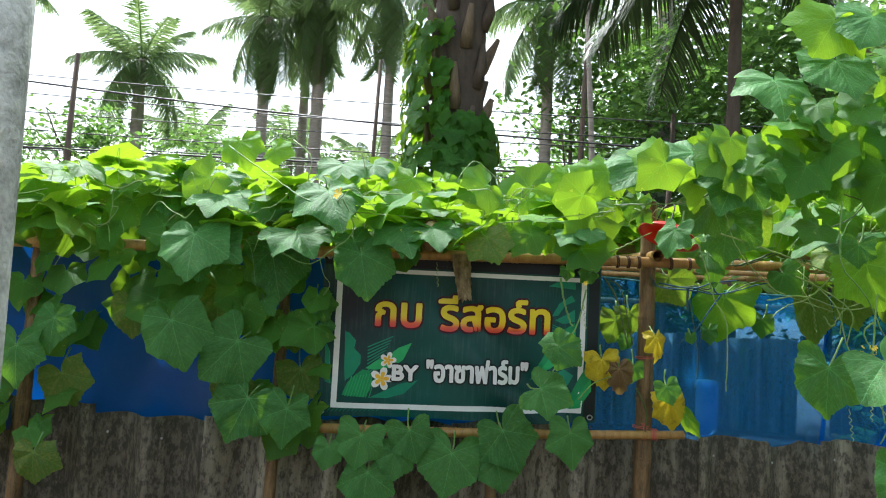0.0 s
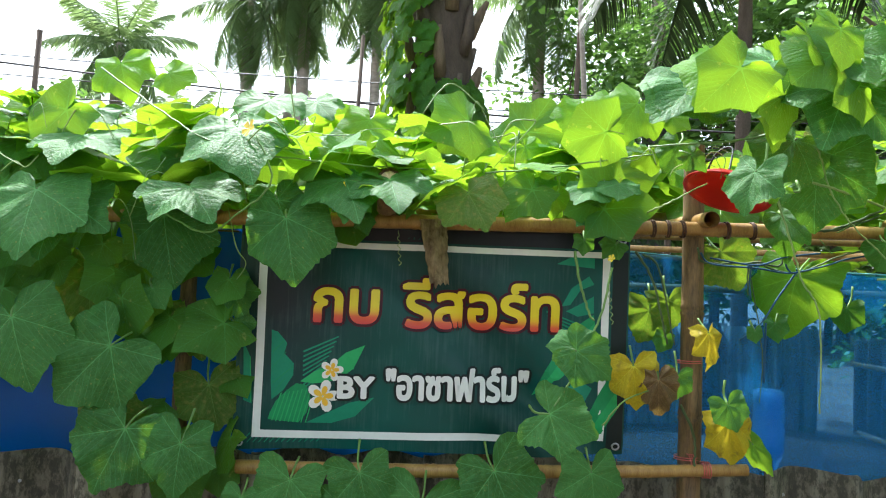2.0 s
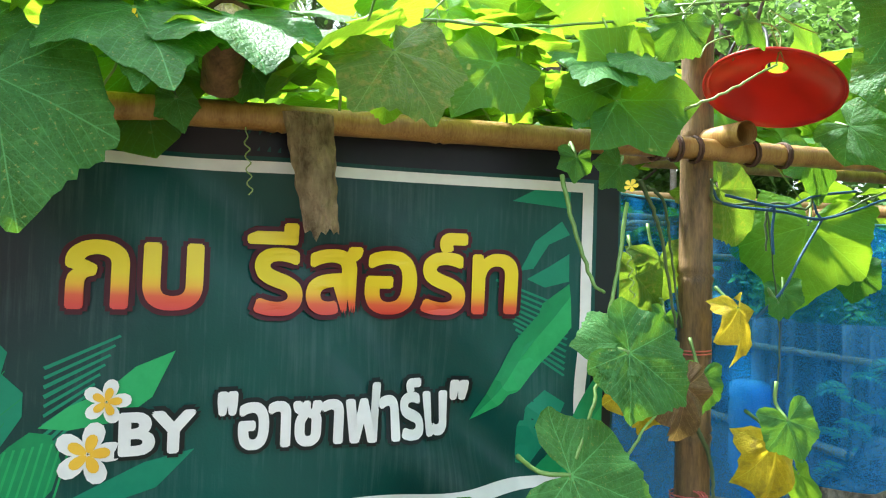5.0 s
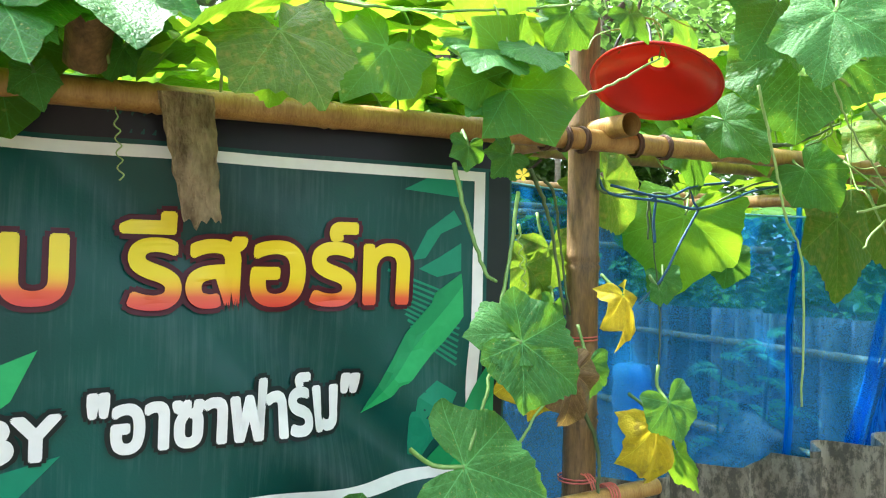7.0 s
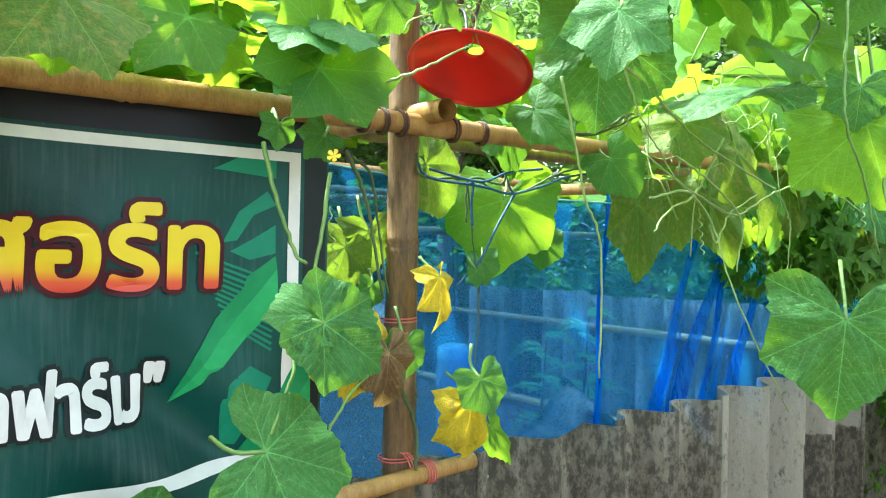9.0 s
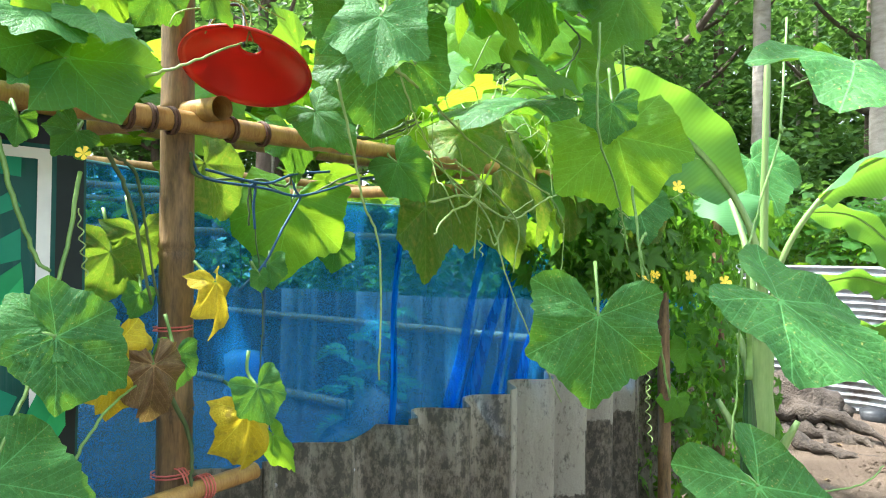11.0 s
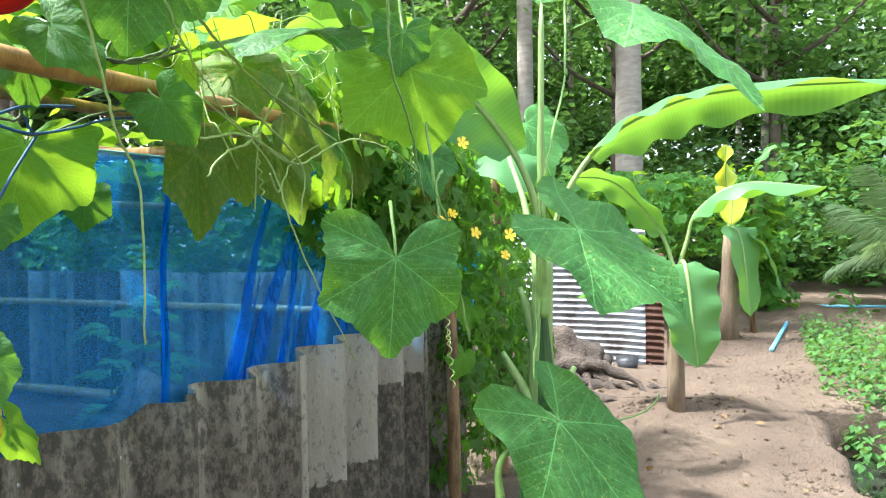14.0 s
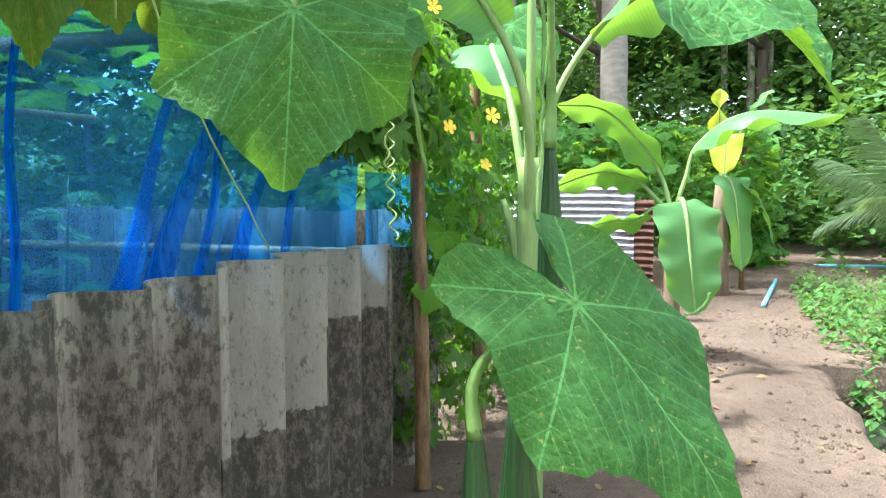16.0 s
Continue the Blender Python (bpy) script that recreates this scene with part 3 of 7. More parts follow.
def tendril(vine, p, d, length=0.15, coils=5):
    """A pale curled tendril."""
    p, d = Vector(p), Vector(d).normalized()
    a = d.orthogonal().normalized()
    b = d.cross(a)
    n = coils * 8
    pts = [p + d * length * k / n + 0.0035 * min(1.0, k / 10) * (math.cos(k * math.tau / 8) * a + math.sin(k * math.tau / 8) * b) for k in range(n + 1)]
    return part("tendril", tube(pts, 0.001, 4), TENDRIL, vine)


def blossom(vine, p, facing, size=0.03, name="flower"):
    """A yellow gourd flower of five petals."""
    bm = bmesh.new()
    m = turn(facing, (0.2, 0.1, 1))
    c = bm.verts.new(Vector(p))
    for k in range(5):
        ring = []
        for da, rr, h in ((-30, 0.55, 0.15), (-22, 0.95, 0.3), (0, 1.05, 0.22), (22, 0.95, 0.3), (30, 0.55, 0.15)):
            a = radians(72 * k + da)
            ring.append(bm.verts.new(Vector(p) + m @ Vector((math.cos(a) * rr, math.sin(a) * rr, h)) * size))
        for u, w in zip(ring, ring[1:]):
            bm.faces.new((c, u, w))
    return part(name, bm, FLOWER, vine)


def grid(nx, ny, fn, bm=None):
    bm = bm or bmesh.new()
    vs = [[bm.verts.new(fn(i / nx, j / ny)) for i in range(nx + 1)] for j in range(ny + 1)]
    for j in range(ny):
        for i in range(nx):
            bm.faces.new((vs[j][i], vs[j][i + 1], vs[j + 1][i + 1], vs[j + 1][i]))
    return bm


def thicken(bm, d):
    """Gives a sheet thickness."""
    bmesh.ops.solidify(bm, geom=bm.faces[:], thickness=d)
    return bm


# ---- ground ----
def spaced(inner, outer, step, far):
    v = list(np.arange(inner, outer, step))
    k, d = [], step
    x = outer
    while x < far:
        k.append(x)
        d *= 1.5
        x += d
    lo, x, d = [], inner - step, step
    while x > -far:
        lo.append(x)
        d *= 1.5
        x -= d
    return lo[::-1] + v + k


DITCH_X, DITCH_Y = (2.7, 5.4), (0.25, 1.06)


def ground_height(x, y):
    h = 0.03 * noise.noise((x * 0.7, y * 0.7, 0)) + 0.024 * noise.noise((x * 2.6, y * 2.6, 4)) + 0.016 * noise.noise((x * 8, y * 8, 8)) ** 2
    for px, py, r, up in ((5.3, 1.75, 0.35, 0.05), (10.8, 0.9, 0.8, 0.22), (5.15, 2.15, 0.25, 0.04), (4.5, 2.75, 0.4, 0.05), (4.0, 1.35, 0.22, -0.05), (6.0, 2.6, 0.7, 0.08), (8.5, 1.7, 0.5, 0.05)):
        h += up * math.exp(-((x - px) ** 2 + (y - py) ** 2) / (r * r))
    inside = min(x - DITCH_X[0], DITCH_X[1] - x, y - DITCH_Y[0], DITCH_Y[1] - y) + 0.09 * noise.noise((x * 2.2, y * 2.2, 7))
    if inside > -0.12:
        h -= 0.42 * min(1.0, max(0.0, (inside + 0.06) / 0.12))
    if max(abs(x), abs(y)) > 20:
        h *= 0.2
    return h


xs, ys = spaced(-2.6, 13.0, 0.06, 900), spaced(-1.6, 6.0, 0.06, 900)
gv = [(x, y, ground_height(x, y)) for y in ys for x in xs]
gf = [(j * len(xs) + i, j * len(xs) + i + 1, (j + 1) * len(xs) + i + 1, (j + 1) * len(xs) + i) for j in range(len(ys) - 1) for i in range(len(xs) - 1)]
ground = link("ground", mesh_of("ground", gv, gf), SOIL)
tagged(ground, "bare sandy brown soil with clods and footprints", "ground", kind="structure")

water = link("water", mesh_of("water", [(2.7, 0.2, -0.26), (5.4, 0.2, -0.26), (5.4, 1.08, -0.26), (2.7, 1.08, -0.26)], [(0, 1, 2, 3)]), WATER)
tagged(water, "dark still water standing in a shallow ditch", "water", kind="structure")

# ---- bamboo frame of the fence ----
FRAME = "bamboo frame of the fence"
rail = bamboo("bamboo_rail", (-2.3, 2.76, 1.42), (2.9, 2.77, 1.52), 0.0195, "tan bamboo top rail lashed along the fence", FRAME, bow=0.002)
low_rail = bamboo("bamboo_rail", (-0.42, 2.77, 0.80), (0.93, 2.77, 0.845), 0.017, "thin tan bamboo rail under the banner", FRAME)
post_a = bamboo("bamboo_post", (0.79, 2.83, 0.0), (0.79, 2.83, 1.72), 0.031, "brown mottled bamboo post with dark patches", FRAME, BAMBOO_DARK)
post_b = bamboo("bamboo_post", (-0.62, 2.83, 0.0), (-0.60, 2.85, 1.72), 0.022, "orange-brown bamboo post among vine leaves", FRAME, BAMBOO_DARK)
post_c = bamboo("bamboo_post", (-1.58, 2.83, 0.0), (-1.56, 2.85, 1.6), 0.026, "dark bamboo post in the shade of leaves", FRAME, BAMBOO_DARK)
post_d = bamboo("bamboo_post", (0.24, 2.86, 0.0), (0.22, 2.86, 1.5), 0.02, "bamboo post standing behind the banner", FRAME, BAMBOO_DARK)
post_e = bamboo("bamboo_post", (2.93, 2.74, 0.0), (2.9, 2.76, 1.5), 0.025, "brown bamboo corner post beside the last sheets", FRAME, BAMBOO_DARK)
post_f = bamboo("bamboo_post", (3.65, 2.75, 0.0), (3.68, 2.78, 1.5), 0.028, "dark bamboo post under hanging gourd vines", FRAME, BAMBOO_DARK)
for bx, bz, br in ((0.795, 1.502, 0.019), (-1.5, 1.5, 0.024), (2.6, 1.52, 0.026)):
    bamboo("bamboo_beam", (bx, 2.70, bz), (bx + 0.08, 6.8, bz + 0.12), br, "bamboo cross beam carrying the vine roof", FRAME)
for by in (3.5, 4.4, 5.4, 6.4):
    bamboo("bamboo_beam", (-2.4, by, 1.56), (3.2, by + 0.05, 1.62), 0.02, "thin bamboo purlin under the vine roof", FRAME)
for wx in (0.66, 0.70, 0.74, 0.86, 0.93):
    wrap(rail, (wx, 2.766, 1.42 + 0.1 * (wx + 2.3) / 5.2), (1, 0, 0.02), 0.0222, 2)
wrap(post_a, (0.79, 2.83, 1.12), (0, 0, 1), 0.034, 2, PINK_TWINE)
wrap(post_a, (0.79, 2.83, 0.86), (0, 0, 1), 0.034, 2, PINK_TWINE)
wrap(post_a, (0.79, 2.80, 0.845), (1, 0, 0), 0.03, 3, PINK_TWINE)
wrap(low_rail, (0.82, 2.77, 0.841), (1, 0, 0), 0.021, 4, PINK_TWINE)

# a rotten slat that hangs over the banner, and the split bamboo beside it
slat = thing("wood_slat", (0.09, 2.72, 1.28), "rotten weathered wooden slat hanging over the banner", "wood slat")
def slat_point(u, v):
    """Pitted, tapering, with a torn lower end."""
    w = 0.037 - 0.013 * v + 0.004 * noise.noise((v * 9, 3, 1))
    x = 0.068 + 0.024 * v + w * (2 * u - 1)
    z = 1.472 - 0.172 * v - (0.018 * noise.noise((u * 5, 8, 2)) if v > 0.93 else 0)
    pit = 0.006 * noise.noise((x * 60, 4, z * 45)) + 0.009 * min(0.0, noise.noise((x * 30, 9, z * 24)) + 0.15)
    return Vector((x, 2.728 - 0.014 * v + 0.012 * (2 * u - 1) ** 2 - pit, z))


part("slat", thicken(grid(16, 44, slat_point), -0.016), OLD_WOOD, slat, smooth=False)
split = thing("bamboo_stub", (-0.05, 2.70, 1.5), "broken dark bamboo stub sticking out of the leaves", "bamboo stub")
part("culm", tube([(-0.055, 2.71, 1.49), (-0.05, 2.67, 1.53), (-0.045, 2.62, 1.56)], [0.026, 0.028, 0.03], 10, False), BAMBOO_DARK, split)
part("inner_wall", tube([(-0.055, 2.71, 1.49), (-0.05, 2.67, 1.53), (-0.045, 2.62, 1.56)], [0.019, 0.02, 0.022], 10, True), OLD_WOOD, split)

# ---- the banner ----
BX0, BX1, BZ0, BZ1 = -0.445, 0.605, 0.838, 1.462


def banner_y(x, z, lift=0.0):
    """The vinyl hangs in soft folds."""
    u, v = x - 0.08, z - 1.15
    y = 2.785 + 0.02 * abs(v) + 0.009 * math.sin(7 * u + 5 * v) + 0.007 * math.sin(13 * u - 9 * v + 1) * math.exp(-((u + 0.35) ** 2 + (v + 0.05) ** 2) / 0.09)
    y += 0.024 * math.sin(16 * v + 11 * u) * math.exp(-((u - 0.12 + v * 0.9) ** 2) / 0.02)
    y += 0.019 * math.sin(22 * (u + 1.2 * v)) * math.exp(-((u - 0.3) ** 2 + (v + 0.18) ** 2) / 0.03)
    return y - lift


def hang_z(x, z):
    """The lower edge is drawn up towards the post."""
    return z + 0.03 * (x - BX0) / (BX1 - BX0) * (BZ1 - z) / (BZ1 - BZ0)


def on_banner(p, lift):
    z = hang_z(p[0], p[1])
    return Vector((p[0], banner_y(p[0], z, lift), z))


banner = thing("vinyl_banner", (0.08, 2.785, 0.84), "dark green vinyl banner with yellow and white lettering tied to bamboo", "banner")
bm = grid(70, 42, lambda u, v: on_banner((BX0 + (BX1 - BX0) * u, BZ0 + (BZ1 - BZ0) * v + 0.006 * math.sin(6 * u)), 0.0))
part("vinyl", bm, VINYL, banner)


def border(name, x0, z0, x1, z1, material, lift, parent):
    n = max(2, round(max(x1 - x0, z1 - z0) / 0.015))
    nx, nz = (n, 2) if x1 - x0 > z1 - z0 else (2, n)
    return part(name, grid(nx, nz, lambda u, v: on_banner((x0 + (x1 - x0) * u, z0 + (z1 - z0) * v), lift)), material, parent)


FX0, FX1, FZ0, FZ1 = -0.392, 0.552, 0.872, 1.405
for x0, z0, x1, z1 in ((FX0, FZ1 - 0.017, FX1, FZ1), (FX0, FZ0, FX1, FZ0 + 0.02), (FX0, FZ0 + 0.02, FX0 + 0.022, FZ1 - 0.017), (FX1 - 0.02, FZ0 + 0.02, FX1, FZ1 - 0.017)):
    border("border_strip", x0, z0, x1, z1, WHITE_PRINT, 0.0022, banner)


def outline(name, pts, material, lift, parent, label=""):
    """A flat printed shape on the banner."""
    bm = bmesh.new()
    f = bm.faces.new([bm.verts.new((x, 0, z)) for x, z in pts])
    bmesh.ops.triangulate(bm, faces=[f])
    bmesh.ops.subdivide_edges(bm, edges=[e for e in bm.edges if e.calc_length() > 0.05], cuts=2, use_grid_fill=False)
    bmesh.ops.triangulate(bm, faces=bm.faces[:])
    for v in bm.verts:
        v.co = on_banner((v.co.x, v.co.z), lift)
    return part(name, bm, material, parent, label, smooth=False)


def printed_blade(base, tip, width, material, lift, notches=0, bend=0.0):
    bx, bz = base
    dx, dz = tip[0] - bx, tip[1] - bz
    n = math.hypot(dx, dz)
    nx, nz = -dz / n, dx / n
    left, right = [], []
    k = 16
    for j in range(k + 1):
        f = j / k
        w = width * math.sin(math.pi * min(1.0, f ** 0.7 * 0.98 + 0.02)) * (0.72 if notches and j % max(2, k // notches) == 0 and 0 < j < k else 1.0)
        o = bend * math.sin(math.pi * f)
        left.append((bx + dx * f + nx * (w + o), bz + dz * f + nz * (w + o)))
        right.append((bx + dx * f + nx * (o - w), bz + dz * f + nz * (o - w)))
    return outline("printed_leaf", left + right[::-1], material, lift, banner)


def printed_frond(base, tip, width, material, lift, count=13):
    """A palm frond printed as separate thin leaflets."""
    b, t = Vector(base), Vector(tip)
    d = t - b
    n = Vector((-d.y, d.x)).normalized()
    bm = bmesh.new()
    for k in range(count):
        f = (k + 0.5) / count
        for s in (1, -1):
            o = b + d * f
            e = o + n * s * width * math.sin(math.pi * (0.15 + 0.8 * f)) + d * 0.16
            w = d.normalized() * 0.0035
            m = (o + e) / 2
            vs = [bm.verts.new(on_banner(q, lift)) for q in (o, m + w, e, m - w)]
            bm.faces.new(vs if s > 0 else vs[::-1])
    return tagged(part("printed_frond", bm, material, banner, smooth=False), kind="stuff")


def printed_flower(cx, cz, r):
    """Five white petals with yellow hearts."""
    for k in range(5):
        a = math.tau * k / 5 + 0.25
        for name, material, reach, wide, off, lift in (("petal", WHITE_PRINT, 0.5, 0.31, 0.52, 0.0046), ("petal_heart", YELLOW_PRINT, 0.3, 0.17, 0.34, 0.0062)):
            pts = []
            for j in range(12):
                b = math.tau * j / 12
                along, across = off + reach * math.cos(b), wide * math.sin(b) * (1.0 + 0.25 * math.cos(b))
                pts.append((cx + r * (along * math.sin(a) + across * math.cos(a)), cz + r * (along * math.cos(a) - across * math.sin(a))))
            outline(name, pts, material, lift + 0.0003 * k, banner)


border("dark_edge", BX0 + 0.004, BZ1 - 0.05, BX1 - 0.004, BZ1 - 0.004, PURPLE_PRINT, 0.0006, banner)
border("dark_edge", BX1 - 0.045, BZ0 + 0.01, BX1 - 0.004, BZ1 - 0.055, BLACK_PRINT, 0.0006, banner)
outline("printed_leaf", [(0.357, 0.994), (0.386, 1.066), (0.416, 1.110), (0.420, 1.126), (0.461, 1.176), (0.466, 1.194), (0.512, 1.228), (0.515, 1.206), (0.430, 1.095), (0.385, 1.031)], LEAF_PRINT_DARK, 0.0022, banner)
outline("printed_leaf", [(0.357, 0.994), (0.385, 1.031), (0.430, 1.095), (0.515, 1.206), (0.518, 1.153), (0.488, 1.110), (0.479, 1.110), (0.456, 1.075), (0.431, 1.048), (0.397, 1.020)], GREEN_PRINT, 0.0022, banner)
outline("printed_leaf", [(0.468, 0.901), (0.502, 0.953), (0.509, 0.954), (0.531, 0.999), (0.566, 1.064), (0.581, 1.076), (0.583, 1.016), (0.532, 0.935), (0.509, 0.888)], LEAF_PRINT_DARK, 0.0032, banner)
outline("printed_leaf", [(0.583, 1.016), (0.585, 0.963), (0.562, 0.928), (0.545, 0.893), (0.509, 0.888), (0.532, 0.935)], GREEN_PRINT, 0.0032, banner)
outline("printed_leaf", [(0.440, 0.916), (0.432, 0.984), (0.443, 1.019), (0.478, 1.044), (0.516, 1.020), (0.488, 0.969), (0.463, 0.911)], TEAL_PRINT, 0.0013, banner)
outline("printed_leaf", [(0.425, 1.249), (0.450, 1.300), (0.496, 1.336), (0.511, 1.313), (0.474, 1.295), (0.448, 1.253)], TEAL_PRINT, 0.0013, banner)
outline("printed_leaf", [(0.437, 1.235), (0.474, 1.256), (0.511, 1.280), (0.512, 1.232), (0.469, 1.221)], TEAL_PRINT, 0.0013, banner)
outline("printed_leaf", [(0.408, 1.367), (0.460, 1.395), (0.510, 1.402), (0.510, 1.358), (0.455, 1.363)], TEAL_PRINT, 0.0013, banner)
outline("printed_leaf", [(-0.098, 1.126), (-0.148, 1.105), (-0.184, 1.073), (-0.231, 1.052), (-0.267, 1.024), (-0.230, 1.020), (-0.167, 1.030), (-0.126, 1.062)], GREEN_PRINT, 0.0018, banner)
outline("printed_leaf", [(-0.351, 0.920), (-0.346, 0.938), (-0.332, 0.969), (-0.302, 1.000), (-0.277, 1.019), (-0.251, 1.015), (-0.237, 0.978), (-0.247, 0.940), (-0.267, 0.914)], LEAF_PRINT_DARK, 0.0015, banner)
outline("printed_rib", [(-0.341, 0.917), (-0.319, 0.992), (-0.315, 0.992), (-0.338, 0.917)], GREEN_PRINT, 0.0019, banner)
outline("printed_rib", [(-0.330, 0.916), (-0.307, 0.994), (-0.304, 0.994), (-0.327, 0.916)], GREEN_PRINT, 0.0019, banner)
outline("printed_rib", [(-0.319, 0.916), (-0.296, 0.996), (-0.293, 0.996), (-0.315, 0.916)], GREEN_PRINT, 0.0019, banner)
outline("printed_rib", [(-0.307, 0.916), (-0.285, 0.998), (-0.281, 0.998), (-0.304, 0.916)], GREEN_PRINT, 0.0019, banner)
outline("printed_rib", [(-0.296, 0.915), (-0.273, 1.000), (-0.270, 1.000), (-0.293, 0.915)], GREEN_PRINT, 0.0019, banner)
outline("printed_rib", [(-0.284, 0.915), (-0.262, 1.004), (-0.259, 1.004), (-0.281, 0.915)], GREEN_PRINT, 0.0019, banner)
outline("printed_rib", [(-0.273, 0.915), (-0.250, 1.003), (-0.247, 1.003), (-0.270, 0.914)], GREEN_PRINT, 0.0019, banner)
outline("printed_rib", [(-0.262, 0.914), (-0.239, 1.003), (-0.236, 1.003), (-0.259, 0.914)], GREEN_PRINT, 0.0019, banner)
outline("printed_rib", [(-0.250, 0.914), (-0.227, 1.003), (-0.224, 1.003), (-0.247, 0.914)], GREEN_PRINT, 0.0019, banner)
outline("printed_rib", [(-0.420, 0.857), (-0.398, 0.883), (-0.395, 0.883), (-0.417, 0.857)], TEAL_PRINT, 0.0013, banner)
outline("printed_rib", [(-0.405, 0.857), (-0.383, 0.883), (-0.380, 0.883), (-0.402, 0.857)], TEAL_PRINT, 0.0013, banner)
outline("printed_rib", [(-0.389, 0.858), (-0.368, 0.883), (-0.365, 0.883), (-0.386, 0.858)], TEAL_PRINT, 0.0013, banner)
outline("printed_rib", [(-0.374, 0.858), (-0.352, 0.883), (-0.349, 0.883), (-0.371, 0.858)], TEAL_PRINT, 0.0013, banner)
outline("printed_rib", [(-0.359, 0.859), (-0.337, 0.883), (-0.334, 0.883), (-0.356, 0.858)], TEAL_PRINT, 0.0013, banner)
outline("printed_rib", [(-0.344, 0.859), (-0.322, 0.883), (-0.319, 0.883), (-0.341, 0.859)], TEAL_PRINT, 0.0013, banner)
outline("printed_rib", [(-0.328, 0.859), (-0.306, 0.884), (-0.303, 0.883), (-0.325, 0.859)], TEAL_PRINT, 0.0013, banner)
outline("printed_rib", [(-0.313, 0.860), (-0.291, 0.884), (-0.288, 0.883), (-0.310, 0.860)], TEAL_PRINT, 0.0013, banner)
outline("printed_rib", [(-0.297, 0.860), (-0.275, 0.884), (-0.272, 0.884), (-0.294, 0.860)], TEAL_PRINT, 0.0013, banner)
outline("printed_rib", [(-0.282, 0.861), (-0.260, 0.884), (-0.257, 0.884), (-0.279, 0.861)], TEAL_PRINT, 0.0013, banner)
outline("printed_rib", [(-0.266, 0.861), (-0.244, 0.884), (-0.241, 0.884), (-0.263, 0.861)], TEAL_PRINT, 0.0013, banner)
outline("printed_rib", [(-0.251, 0.862), (-0.229, 0.884), (-0.225, 0.884), (-0.248, 0.862)], TEAL_PRINT, 0.0013, banner)
outline("printed_rib", [(-0.235, 0.862), (-0.213, 0.884), (-0.210, 0.884), (-0.232, 0.862)], TEAL_PRINT, 0.0013, banner)
outline("printed_rib", [(-0.220, 0.863), (-0.197, 0.884), (-0.194, 0.884), (-0.217, 0.863)], TEAL_PRINT, 0.0013, banner)
outline("printed_leaf", [(-0.068, 0.985), (-0.134, 0.970), (-0.171, 0.952), (-0.248, 0.914), (-0.180, 0.914), (-0.117, 0.933)], TEAL_PRINT, 0.0016, banner)
outline("printed_leaf", [(-0.352, 1.160), (-0.335, 1.155), (-0.308, 1.126), (-0.315, 1.098), (-0.287, 1.072), (-0.287, 1.040), (-0.313, 0.998), (-0.343, 0.973), (-0.348, 1.022)], TEAL_PRINT, 0.0013, banner)
outline("printed_rib", [(-0.343, 0.985), (-0.308, 1.033), (-0.308, 1.031), (-0.343, 0.983)], LEAF_PRINT_DARK, 0.0017, banner)
outline("printed_rib", [(-0.344, 1.017), (-0.288, 1.065), (-0.288, 1.063), (-0.344, 1.015)], LEAF_PRINT_DARK, 0.0017, banner)
outline("printed_rib", [(-0.345, 1.059), (-0.310, 1.102), (-0.310, 1.100), (-0.345, 1.057)], LEAF_PRINT_DARK, 0.0017, banner)
outline("printed_rib", [(-0.346, 1.102), (-0.318, 1.131), (-0.318, 1.129), (-0.346, 1.099)], LEAF_PRINT_DARK, 0.0017, banner)
outline("printed_leaf", [(-0.427, 1.128), (-0.407, 1.086), (-0.397, 0.960), (-0.420, 0.969)], TEAL_PRINT, 0.0013, banner)
outline("printed_rib", [(-0.401, 0.964), (-0.408, 1.086), (-0.406, 1.086), (-0.397, 0.964)], GREEN_PRINT, 0.0017, banner)
outline("printed_rib", [(0.511, 1.183), (0.384, 1.231), (0.386, 1.235), (0.513, 1.186)], TEAL_PRINT, 0.0009, banner)
outline("printed_rib", [(0.511, 1.172), (0.388, 1.221), (0.391, 1.224), (0.513, 1.176)], TEAL_PRINT, 0.0009, banner)
outline("printed_rib", [(0.511, 1.161), (0.393, 1.210), (0.396, 1.214), (0.513, 1.165)], TEAL_PRINT, 0.0009, banner)
outline("printed_rib", [(0.511, 1.151), (0.398, 1.200), (0.400, 1.203), (0.513, 1.154)], TEAL_PRINT, 0.0009, banner)
outline("printed_rib", [(0.511, 1.140), (0.403, 1.189), (0.405, 1.193), (0.514, 1.144)], TEAL_PRINT, 0.0009, banner)
outline("printed_rib", [(0.511, 1.130), (0.408, 1.179), (0.410, 1.182), (0.514, 1.133)], TEAL_PRINT, 0.0009, banner)
outline("printed_rib", [(0.512, 1.119), (0.413, 1.168), (0.415, 1.172), (0.514, 1.122)], TEAL_PRINT, 0.0009, banner)
outline("printed_rib", [(0.512, 1.108), (0.417, 1.158), (0.420, 1.161), (0.514, 1.112)], TEAL_PRINT, 0.0009, banner)
outline("printed_rib", [(0.512, 1.098), (0.422, 1.147), (0.424, 1.151), (0.514, 1.101)], TEAL_PRINT, 0.0009, banner)
outline("printed_rib", [(0.512, 1.087), (0.427, 1.137), (0.429, 1.140), (0.514, 1.091)], TEAL_PRINT, 0.0009, banner)
outline("printed_rib", [(0.512, 1.076), (0.432, 1.126), (0.434, 1.130), (0.515, 1.080)], TEAL_PRINT, 0.0009, banner)
outline("printed_rib", [(0.512, 1.066), (0.437, 1.116), (0.439, 1.119), (0.515, 1.069)], TEAL_PRINT, 0.0009, banner)
outline("printed_rib", [(-0.264, 1.106), (-0.170, 1.149), (-0.168, 1.146), (-0.261, 1.102)], TEAL_PRINT, 0.0009, banner)
